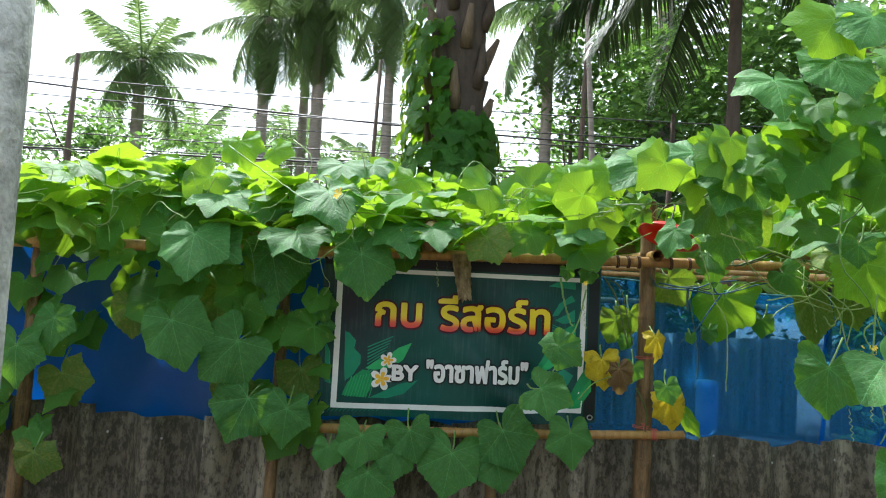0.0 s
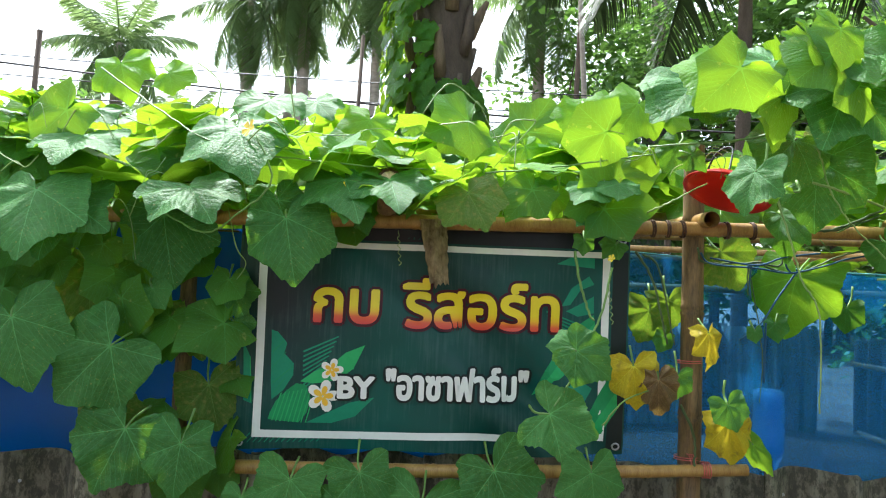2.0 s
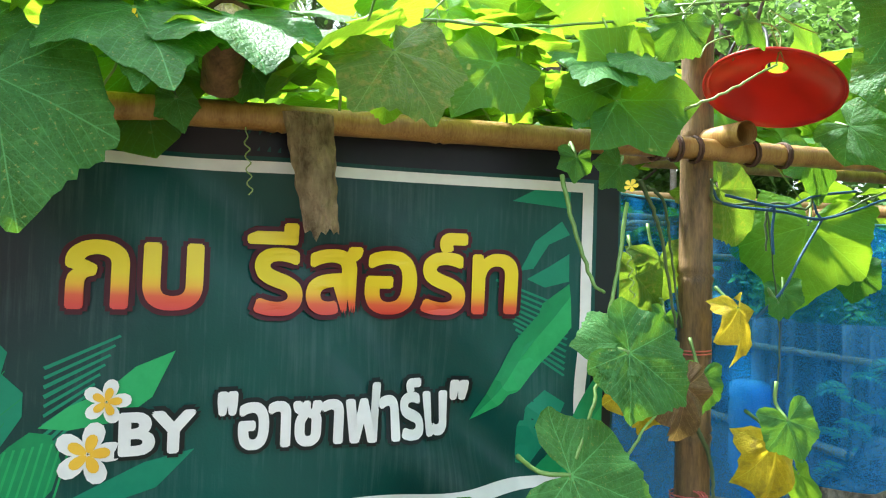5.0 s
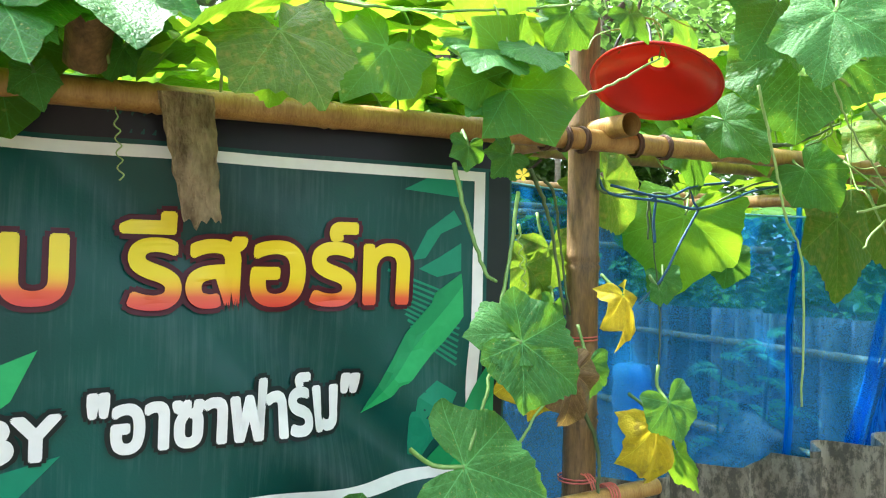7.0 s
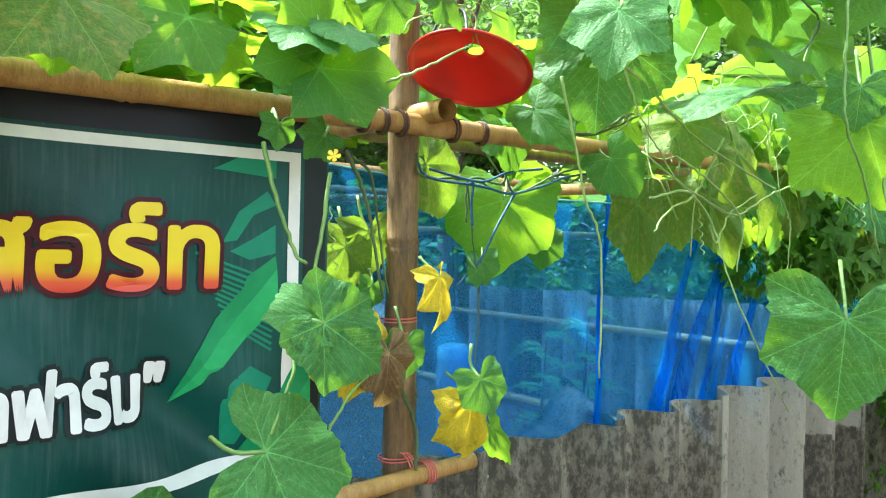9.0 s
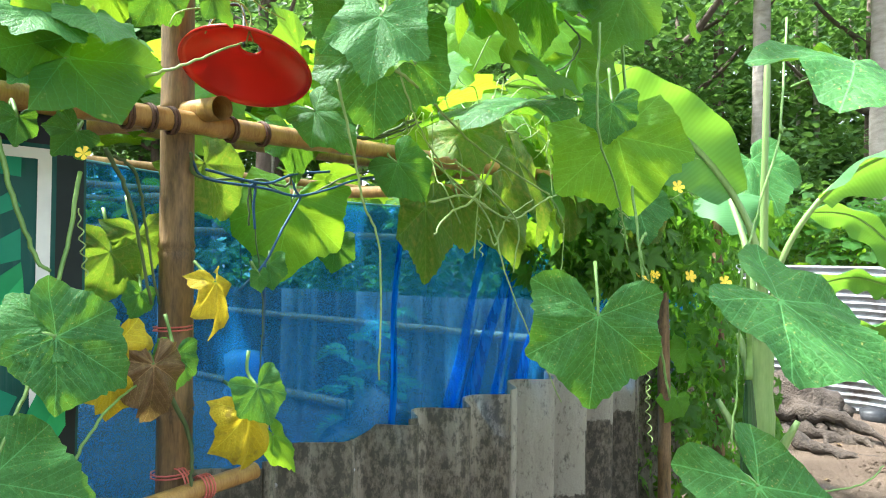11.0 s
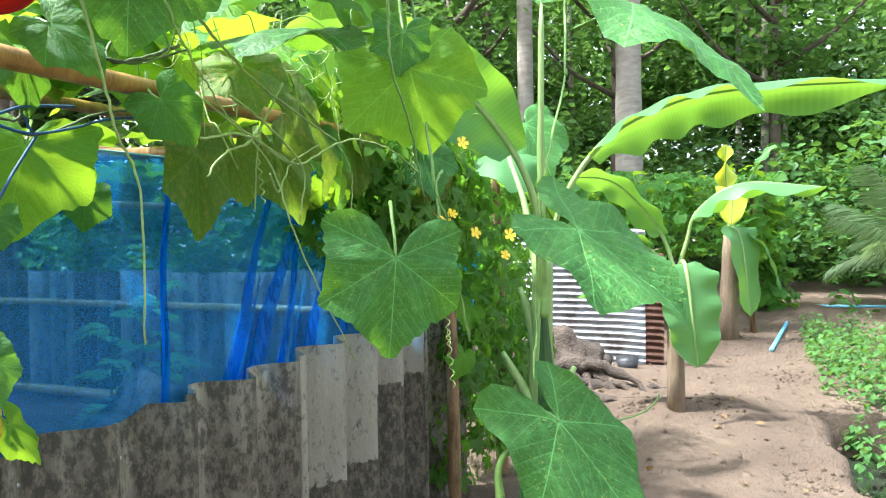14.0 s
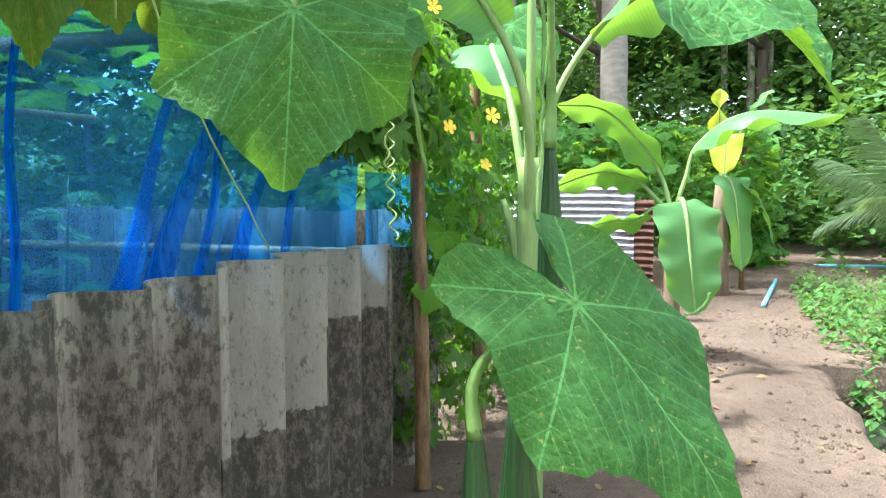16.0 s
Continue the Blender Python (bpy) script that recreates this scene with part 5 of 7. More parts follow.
leaf(vine, (-0.976, 2.800, 1.755), 0.082, -13, 55, 0)
leaf(vine, (-1.003, 2.700, 1.624), 0.094, 3, 50, 0)
leaf(vine, (-0.415, 2.900, 1.816), 0.140, 6, 55, 0)
leaf(vine, (-0.302, 3.000, 1.839), 0.100, 36, 50, 0)
leaf(vine, (-0.010, 2.750, 1.526), 0.050, -19, 12, -16)
leaf(vine, (0.198, 2.800, 1.611), 0.054, -6, 12, -16, mesh=BACKLIT_MESH[1])
leaf(vine, (0.254, 2.750, 1.580), 0.052, 10, 12, -16, mesh=BACKLIT_MESH[0])
leaf(vine, (0.388, 2.720, 1.549), 0.054, -9, 12, -16, mesh=BACKLIT_MESH[0])
leaf(vine, (0.171, 2.680, 1.503), 0.047, -6, 12, -16, mesh=BACKLIT_MESH[1])
leaf(vine, (0.434, 2.900, 1.667), 0.074, 12, 26, -16, mesh=BACKLIT_MESH[1])
leaf(vine, (0.671, 2.850, 1.699), 0.065, 6, 12, -16, mesh=BACKLIT_MESH[1])
leaf(vine, (0.734, 2.800, 1.715), 0.074, -26, 12, -16)
leaf(vine, (-0.251, 2.620, 0.811), 0.117, -9, 14, 0)
leaf(vine, (-0.083, 2.620, 0.835), 0.109, 16, 14, 0)
leaf(vine, (-0.223, 2.620, 0.683), 0.120, -4, 14, 0)
leaf(vine, (0.070, 2.620, 0.765), 0.144, -10, 14, 0)
leaf(vine, (0.244, 2.620, 0.852), 0.130, 25, 14, 0)
leaf(vine, (0.483, 2.620, 0.857), 0.107, 6, 14, 0)
leaf(vine, (-0.128, 2.620, 0.758), 0.089, -8, 14, 0)
leaf(vine, (0.230, 2.620, 0.738), 0.089, 13, 14, 0)
leaf(vine, (-0.367, 2.620, 0.765), 0.072, -9, 14, 0)
leaf(vine, (-1.378, 2.650, 1.162), 0.105, -0, 20, 0)
leaf(vine, (-0.811, 2.550, 1.463), 0.145, -0, 42, 0)
leaf(vine, (-1.476, 2.600, 1.063), 0.127, 3, 10, 0)
leaf(vine, (-1.383, 2.600, 0.697), 0.105, 1, 10, 0, mesh=OLD_MESH[1])
leaf(vine, (-1.369, 2.720, 0.958), 0.122, 23, 0, 0, mesh=OLD_MESH[0])
leaf(vine, (-1.140, 2.740, 1.218), 0.117, -3, 5, 0, mesh=OLD_MESH[1])
leaf(vine, (0.150, 2.570, 1.525), 0.1, 28, 30, 0, mesh=OLD_MESH[0], wide=1.15)
leaf(vine, (0.920, 2.300, 1.752), 0.165, -26, 28, 0)
leaf(vine, (0.811, 2.400, 1.829), 0.163, -40, 50, 0)
leaf(vine, (0.720, 2.600, 1.844), 0.165, -37, 50, 0)
leaf(vine, (0.764, 2.500, 1.831), 0.148, -43, 35, 0, mesh=BACKLIT_MESH[1])
leaf(vine, (0.575, 2.900, 1.825), 0.140, -49, 30, 0, mesh=BACKLIT_MESH[0])
leaf(vine, (0.465, 2.800, 1.795), 0.090, -23, 20, 0, mesh=BACKLIT_MESH[1])
leaf(vine, (0.621, 2.800, 1.826), 0.127, -33, 25, 0, mesh=BACKLIT_MESH[0])
leaf(vine, (0.716, 2.800, 1.791), 0.057, 56, 30, 0, mesh=BACKLIT_MESH[1])
leaf(vine, (0.226, 2.900, 1.714), 0.072, -24, 25, 0, mesh=BACKLIT_MESH[0])
leaf(vine, (0.324, 2.900, 1.710), 0.069, 40, 25, 0, mesh=BACKLIT_MESH[1])
leaf(vine, (0.423, 2.900, 1.707), 0.064, -15, 20, 0, mesh=BACKLIT_MESH[0])
leaf(vine, (0.36, 2.700, 1.625), 0.1, -50, 76, 0, mesh=BACKLIT_MESH[2])
leaf(vine, (1.225, 2.300, 2.128), 0.165, 2, 42, 0)
leaf(vine, (1.050, 2.350, 2.071), 0.165, -5, 50, 0)
leaf(vine, (1.220, 2.300, 2.263), 0.165, -32, 25, 0, mesh=BACKLIT_MESH[1])
leaf(vine, (1.341, 2.300, 2.279), 0.165, -29, 40, 0)
leaf(vine, (1.025, 2.450, 1.821), 0.165, -28, 30, 0)
leaf(vine, (1.283, 2.400, 1.911), 0.133, -12, 10, 0)
leaf(vine, (1.347, 2.350, 1.959), 0.164, -2, 10, 0)
leaf(vine, (1.189, 2.400, 1.887), 0.153, -21, 20, 0)
leaf(vine, (1.322, 2.400, 1.800), 0.127, 3, 10, 0)
leaf(vine, (0.703, 2.600, 1.833), 0.165, -40, 48, 0)
leaf(vine, (0.455, 2.660, 1.428), 0.037, -4, 10, 0)
leaf(vine, (0.540, 2.680, 1.424), 0.047, -41, 10, 0)
leaf(vine, (0.559, 2.650, 1.505), 0.058, -37, 38, 0)
leaf(vine, (0.459, 2.620, 1.565), 0.085, -30, 62, 0)
leaf(vine, (0.524, 2.600, 1.569), 0.072, -12, 58, 0)
leaf(vine, (0.91, 2.500, 1.675), 0.13, -42, 30, 0)
leaf(vine, (1.077, 2.600, 1.665), 0.134, -20, 8, 0, mesh=OLD_MESH[1])
leaf(vine, (0.898, 2.900, 1.431), 0.119, 35, 5, 0, mesh=OLD_MESH[1])
leaf(vine, (1.12, 2.90, 1.37), 0.15, -12, 8, -40, mesh=BACKLIT_MESH[0], wide=1.15)
leaf(vine, (0.80, 2.720, 1.205), 0.085, 5, 20, 10, mesh=YELLOW_MESH[0], wide=0.65)
leaf(vine, (0.838, 2.675, 0.985), 0.105, 12, 5, -10, mesh=YELLOW_MESH[1], wide=0.75)
leaf(vine, (0.595, 2.680, 1.115), 0.11, 8, 5, -10, mesh=YELLOW_MESH[0], wide=0.8)
leaf(vine, (0.655, 2.665, 1.085), 0.085, 5, 5, -10, mesh=BROWN_MESH[1], wide=0.8)
leaf(vine, (0.395, 2.410, 1.167), 0.080, 54, 18, 0)
leaf(vine, (0.394, 2.420, 1.177), 0.057, -91, 30, 0)
leaf(vine, (0.714, 2.700, 1.091), 0.055, -10, 5, 0)
leaf(vine, (0.815, 2.62, 1.035), 0.06, 20, 10, -20)
leaf(vine, (0.347, 2.450, 1.022), 0.112, 69, 32, 0)
leaf(vine, (0.915, 2.700, 0.925), 0.09, 35, 10, 0, mesh=BACKLIT_MESH[1], wide=0.4)
leaf(vine, (0.710, 2.800, 1.186), 0.039, -19, 5, 0)
leaf(vine, (0.682, 2.850, 1.255), 0.088, -13, 0, 0, mesh=OLD_MESH[1])
leaf(vine, (0.738, 2.860, 1.287), 0.080, 10, 0, 0, mesh=OLD_MESH[0])
leaf(vine, (0.957, 2.800, 1.212), 0.030, 9, 5, 0)
leaf(vine, (0.510, 2.750, 1.645), 0.048, 74, 25, 0, mesh=BACKLIT_MESH[1])
leaf(vine, (0.702, 2.600, 1.649), 0.046, 44, 20, 0)
leaf(vine, (1.036, 2.800, 1.496), 0.079, 1, 20, 0)
leaf(vine, (0.459, 2.620, 1.486), 0.045, -51, 40, 0)
leaf(vine, (-0.315, 2.600, 1.490), 0.101, 25, 20, 0)
leaf(vine, (-0.106, 2.660, 1.459), 0.036, 15, 15, 0)
leaf(vine, (-0.122, 2.550, 1.494), 0.065, -11, 50, 0)
leaf(vine, (-0.023, 2.600, 1.533), 0.062, 18, 55, 0)
leaf(vine, (1.152, 2.175, 1.16), 0.147, -4, 4, -56, mesh=LEAF_MESH[3], wide=1.0)
leaf(vine, (1.149, 1.897, 1.199), 0.165, 36, 46, -40, wide=0.78)
leaf(vine, (1.502, 1.859, 1.605), 0.255, 6, 60, -30, wide=0.68)
leaf(vine, (1.272, 2.200, 1.474), 0.14, 16, 0, -60, mesh=BACKLIT_MESH[1], wide=1.1)
leaf(vine, (1.247, 1.948, 0.905), 0.192, 34, 34, -62, mesh=LEAF_MESH[1], wide=0.68)
leaf(vine, (1.250, 2.200, 1.530), 0.069, -4, 0, -50)
leaf(vine, (2.347, 2.600, 1.422), 0.135, -22, 10, -40, mesh=OLD_MESH[0])
leaf(vine, (3.284, 2.700, 0.951), 0.108, -41, 20, -30, mesh=BACKLIT_MESH[0])
leaf(vine, (3.058, 2.700, 0.884), 0.103, -32, 20, -30, mesh=BACKLIT_MESH[1])
leaf(vine, (3.204, 2.700, 0.781), 0.073, 7, 20, -30, mesh=BACKLIT_MESH[0])
leaf(vine, (3.237, 2.700, 0.808), 0.083, -38, 20, -30, mesh=BACKLIT_MESH[1])
leaf(vine, (2.946, 2.700, 0.706), 0.093, -33, 20, -30, mesh=BACKLIT_MESH[0])
leaf(vine, (1.367, 2.720, 1.368), 0.165, 3, 5, -40, mesh=OLD_MESH[1], wide=0.5)
leaf(vine, (1.267, 2.720, 1.461), 0.090, 39, 5, -40)
leaf(vine, (1.571, 2.600, 1.497), 0.19, 21, 20, -10, mesh=OLD_MESH[2], wide=0.5)
leaf(vine, (1.525, 2.740, 1.393), 0.12, 12, 5, -50, mesh=OLD_MESH[0], wide=0.75)
leaf(vine, (1.687, 2.740, 1.405), 0.165, 21, 5, -50, mesh=OLD_MESH[2], wide=0.6)
leaf(vine, (2.050, 2.720, 1.501), 0.18, 6, 5, -50, mesh=OLD_MESH[1], wide=0.6)
leaf(vine, (1.310, 2.400, 1.571), 0.225, -111, 72, -60, mesh=LEAF_MESH[1], wide=0.80)
leaf(vine, (0.969, 2.500, 1.629), 0.145, -3, 12, -50, mesh=LEAF_MESH[2], wide=1.10)
leaf(vine, (0.95, 2.64, 1.515), 0.09, 45, 20, -50, mesh=LEAF_MESH[2], wide=0.8)
leaf(vine, (0.715, 2.262, 1.553), 0.078, -9, 20, -50, mesh=LEAF_MESH[4], wide=1.0)
leaf(vine, (1.743, 2.900, 1.909), 0.140, -6, 20, -50, mesh=BACKLIT_MESH[0], wide=1.30)
leaf(vine, (2.074, 2.800, 1.997), 0.170, -12, 20, -50, mesh=BACKLIT_MESH[1], wide=1.20)
leaf(vine, (1.654, 2.850, 1.770), 0.100, -84, 35, -50, mesh=BACKLIT_MESH[2])
leaf(vine, (2.498, 3.000, 1.785), 0.175, 12, 10, -50, mesh=BACKLIT_MESH[0], wide=1.50)
leaf(vine, (1.851, 2.800, 1.672), 0.150, -90, 40, -50, mesh=BACKLIT_MESH[1])
leaf(vine, (1.429, 2.650, 1.557), 0.12, 12, 40, -50, mesh=OLD_MESH[0])
leaf(vine, (0.785, 2.300, 1.525), 0.055, -63, 40, -50, mesh=BACKLIT_MESH[1], wide=0.50)
leaf(vine, (1.060, 2.900, 1.233), 0.050, 9, 5, -50, mesh=LEAF_MESH[0])
leaf(vine, (1.283, 2.930, 1.286), 0.065, -6, 5, -50)
leaf(vine, (2.283, 2.600, 1.453), 0.135, 12, 25, -50)
leaf(vine, (3.595, 2.600, 1.719), 0.285, 15, 35, -50)
# stems and tendrils
strand(vine, [(1.284, 2.650, 1.473), (1.372, 2.550, 1.345), (1.402, 2.500, 1.175), (1.536, 2.450, 0.926)], 0.0024, TENDRIL, "stem")
strand(vine, [(1.506, 2.300, 1.750), (1.324, 2.200, 1.452), (1.268, 2.150, 1.243), (1.265, 2.120, 1.135), (1.274, 2.100, 1.018)], 0.005, STEM, "stem")
strand(vine, [(1.843, 2.050, 1.811), (1.586, 2.000, 1.521), (1.595, 2.000, 1.515), (1.348, 1.980, 1.333), (1.259, 1.980, 1.227), (1.246, 1.980, 1.080), (1.183, 1.970, 0.980)], 0.0042, STEM, "stem")
strand(vine, [(1.235, 1.970, 0.907), (1.364, 1.900, 0.877), (1.543, 1.850, 0.857), (1.654, 1.830, 0.870)], 0.0035, STEM, "stem")
strand(vine, [(-0.813, 2.700, 1.827), (-0.606, 2.600, 1.693), (-0.420, 2.500, 1.598), (-0.170, 2.600, 1.587), (0.052, 2.700, 1.599)], 0.004, STEM, "stem")
strand(vine, [(-0.350, 2.500, 1.627), (-0.306, 2.480, 1.520), (-0.385, 2.500, 1.441), (-0.466, 2.520, 1.397), (-0.605, 2.600, 1.455)], 0.003, STEM, "stem")
strand(vine, [(-0.599, 2.800, 1.883), (-0.518, 2.750, 1.810), (-0.518, 2.700, 1.684)], 0.003, TENDRIL, "stem")
strand(vine, [(1.022, 2.350, 1.796), (0.914, 2.400, 1.716), (0.808, 2.500, 1.675), (0.612, 2.650, 1.675)], 0.006, STEM, "stem")
strand(vine, [(0.870, 2.500, 1.538), (0.906, 2.500, 1.433), (0.934, 2.500, 1.342), (0.975, 2.500, 1.265), (0.979, 2.500, 1.040)], 0.003, TENDRIL, "stem")
strand(vine, [(1.182, 2.600, 1.532), (1.066, 2.600, 1.481), (1.036, 2.620, 1.486), (1.114, 2.650, 1.565)], 0.006, STEM_DARK, "stem")
strand(vine, [(0.788, 2.780, 1.431), (0.818, 2.800, 1.393), (0.957, 2.820, 1.398), (1.074, 2.820, 1.377), (1.191, 2.800, 1.428), (1.324, 2.800, 1.460)], 0.005, STEM_DARK, "stem")
strand(vine, [(1.022, 2.800, 1.472), (1.024, 2.800, 1.395), (0.950, 2.820, 1.398), (0.945, 2.820, 1.310)], 0.005, STEM_DARK, "stem")
strand(vine, [(0.603, 2.720, 1.411), (0.646, 2.740, 1.359), (0.672, 2.750, 1.294), (0.706, 2.760, 1.169)], 0.006, STEM_DARK, "stem")
strand(vine, [(0.628, 2.740, 1.405), (0.670, 2.750, 1.380), (0.700, 2.770, 1.295), (0.732, 2.780, 1.167)], 0.005, STEM_DARK, "stem")
strand(vine, [(0.432, 2.660, 1.400), (0.442, 2.640, 1.325), (0.465, 2.620, 1.245), (0.472, 2.600, 1.230)], 0.006, STEM, "stem")
strand(vine, [(0.518, 2.620, 1.361), (0.490, 2.600, 1.246), (0.439, 2.550, 1.157), (0.403, 2.500, 1.094), (0.358, 2.460, 1.038)], 0.005, STEM, "stem")
strand(vine, [(0.501, 2.600, 0.976), (0.556, 2.620, 1.032), (0.664, 2.700, 1.064)], 0.004, STEM, "stem")
strand(vine, [(0.745, 2.760, 1.011), (0.784, 2.760, 0.930), (0.786, 2.760, 0.848)], 0.007, STEM_DARK, "stem")
strand(vine, [(0.590, 2.600, 1.497), (0.631, 2.550, 1.520), (0.728, 2.560, 1.573)], 0.004, TENDRIL, "stem")
strand(vine, [(0.943, 2.820, 1.397), (0.996, 2.840, 1.160), (0.992, 2.840, 1.015)], 0.002, STEM_DARK, "stem")
strand(vine, [(0.192, 2.600, 1.580), (0.354, 2.650, 1.608), (0.492, 2.650, 1.634), (0.607, 2.600, 1.646)], 0.004, STEM, "stem")
strand(vine, [(1.043, 2.500, 1.624), (1.022, 2.500, 1.525), (1.042, 2.500, 1.482), (1.041, 2.550, 1.467)], 0.0035, STEM, "stem")
strand(vine, [(0.928, 2.450, 1.568), (1.014, 2.450, 1.545), (1.224, 2.500, 1.493), (1.375, 2.500, 1.447), (1.558, 2.500, 1.404)], 0.005, TENDRIL, "stem")
strand(vine, [(1.383, 2.520, 1.497), (1.258, 2.500, 1.377), (1.173, 2.500, 1.338), (1.125, 2.500, 1.295)], 0.003, TENDRIL, "stem")
strand(vine, [(1.215, 2.520, 1.444), (1.295, 2.500, 1.403), (1.386, 2.480, 1.329), (1.374, 2.480, 1.222)], 0.003, TENDRIL, "stem")
strand(vine, [(0.934, 2.45, 1.663), (0.95, 2.45, 1.612), (0.974, 2.45, 1.542), (1.022, 2.45, 1.473), (1.079, 2.45, 1.421), (1.122, 2.45, 1.385), (1.212, 2.45, 1.355), (1.31, 2.45, 1.328)], 0.0034, TENDRIL)
strand(vine, [(1.11, 2.5, 1.356), (1.234, 2.5, 1.375), (1.396, 2.5, 1.339), (1.555, 2.5, 1.396), (1.683, 2.5, 1.418), (1.855, 2.5, 1.41), (2.017, 2.5, 1.369)], 0.0028, TENDRIL)
strand(vine, [(1.304, 2.5, 1.312), (1.335, 2.5, 1.28), (1.375, 2.5, 1.338), (1.484, 2.5, 1.386)], 0.0025, TENDRIL)
strand(vine, [(0.991, 2.6, 1.472), (1.085, 2.6, 1.483), (1.205, 2.6, 1.531)], 0.005, STEM_DARK)
strand(vine, [(1.555, 2.5, 1.403), (1.619, 2.5, 1.35), (1.629, 2.5, 1.287), (1.601, 2.5, 1.141)], 0.002, TENDRIL)
strand(vine, [(1.197, 2.2, 1.659), (1.191, 2.2, 1.543), (1.205, 2.2, 1.456), (1.27, 2.2, 1.38), (1.33, 2.2, 1.261)], 0.003, STEM)
strand(vine, [(1.256, 2.3, 1.698), (1.32, 2.3, 1.673), (1.259, 2.3, 1.611), (1.146, 2.3, 1.571)], 0.0035, STEM_DARK)
strand(vine, [(1.319, 2.3, 1.678), (1.26, 2.3, 1.582), (1.282, 2.3, 1.556), (1.435, 2.3, 1.622), (1.586, 2.3, 1.683)], 0.002, STEM)
tendril(vine, (0.214, 2.600, 1.598), (0.1, -0.05, -1), 0.09)
tendril(vine, (-0.020, 2.680, 1.434), (0.1, -0.05, -1), 0.09)
tendril(vine, (0.507, 2.600, 1.311), (0.1, -0.05, -1), 0.09)
tendril(vine, (1.267, 2.500, 1.345), (0.1, -0.05, -1), 0.09)
tendril(vine, (1.503, 2.300, 1.389), (0.1, -0.05, -1), 0.09)
tendril(vine, (1.172, 2.100, 1.052), (0.1, -0.05, -1), 0.09)
strand(vine, [(1.26, 2.14, 1.30), (1.235, 2.14, 1.27), (1.25, 2.13, 1.22)], 0.003, STEM)
tendril(vine, (1.25, 2.13, 1.215), (0.02, 0.0, -1), 0.2, 12)
for k in range(9):
    blossom(vine, (1.245 + 0.018 * math.cos(k * 2.4), 2.13 + 0.012 * math.sin(k * 1.7), 1.215 + 0.016 * math.sin(k * 2.4)), (math.cos(k), -0.8, math.sin(k)), 0.007, "flower_bud")
blossom(vine, (0.512, 2.600, 1.383), (-0.6, -0.7, 0.3), 0.01)
blossom(vine, (-0.154, 2.580, 1.528), (-0.6, -0.7, 0.3), 0.012)
blossom(vine, (-0.367, 2.500, 1.642), (-0.6, -0.7, 0.3), 0.022)

# ---- gourd vine hanging round the corner of the fence ----
gourd = thing("gourd_vine", (3.2, 2.7, 1.5), "small-leaved gourd vine with yellow flowers hanging over the fence end", "vine")
poses = []
for k in range(3000):
    x = R.uniform(2.1, 4.3)
    z = 1.62 - 1.5 * R.random() ** 1.1 if x > 3.0 else 1.6 - 0.45 * R.random()
    y = 2.78 + R.uniform(-0.16, 0.2) - 0.05 * math.sin(5 * z + 3 * x)
    poses.append(((x, y, z), turn((R.gauss(0, 0.6), -1, R.gauss(0.3, 0.5)), (R.gauss(0, 0.7), R.gauss(0, 0.3), -1)), 0.03 + 0.055 * R.random() ** 1.5))
mass("foliage", SMALL_SHAPES, poses, GOURD_LEAF, gourd)
blossom(gourd, (2.230, 2.300, 1.190), (-0.6, -0.7, 0.3), 0.02)
blossom(gourd, (2.524, 2.550, 1.525), (-0.6, -0.7, 0.3), 0.022)
blossom(gourd, (2.512, 2.500, 1.199), (-0.6, -0.7, 0.3), 0.02)
blossom(gourd, (2.868, 2.500, 1.112), (-0.6, -0.7, 0.3), 0.02)
blossom(gourd, (2.391, 2.500, 1.490), (-0.6, -0.7, 0.3), 0.022)
blossom(gourd, (2.515, 2.500, 1.196), (-0.6, -0.7, 0.3), 0.02)
blossom(gourd, (2.879, 2.500, 1.110), (-0.6, -0.7, 0.3), 0.02)


# ---- banana plants ----
def banana_leaf(parent, line, width, material=None, wave=0.02, droop=0.12, name="leaf", start=0.18, roll=0.0, fold=0.25):
    """A long blade along a curved midrib; line runs from the stem to the tip."""
    pts = curve_points(line, 10)
    n = len(pts)
    verts, uvs, faces = [], [], []
    cols = 9
    s0 = int(n * start)
    side = None
    for k in range(s0, n):
        f = (k - s0) / max(1, n - 1 - s0)
        d = (pts[min(k + 1, n - 1)] - pts[k - 1]).normalized()
        side = Vector((0, 0, 1)).cross(d) if abs(d.z) < 0.98 or side is None else side
        side = side.normalized() if side.length > 1e-3 else Vector((1, 0, 0))
        side = Matrix.Rotation(roll, 3, d) @ side
        up = d.cross(side)
        w = width * min(1.0, 4.2 * f + 0.15) ** 0.6 * (1 - f ** 5) ** 0.6 + 0.004
        for c in range(cols):
            s = 2 * c / (cols - 1) - 1
            z = fold * abs(s) * w - droop * s * s * w * 1.6 + wave * s * s * math.sin(k * 0.9 + 2 * s)
            verts.append(pts[k] + side * s * w + up * z)
            uvs.append((abs(s), f))
    rows = n - s0
    for k in range(rows - 1):
        for c in range(cols - 1):
            a = k * cols + c
            faces.append((a, a + 1, a + cols + 1, a + cols))
    ob = link(name, mesh_of(name, verts, faces, uvs, material or BANANA_LEAF), None, parent)
    data = bpy.data.meshes.new("midrib")
    bm = tube(pts, [0.020 * (1 - 0.85 * k / n) * min(1.0, width * 5) + 0.002 for k in range(n)], 8)
    bm.to_mesh(data)
    bm.free()
    rib = link("midrib", data, BANANA_STEM, ob)
    return ob


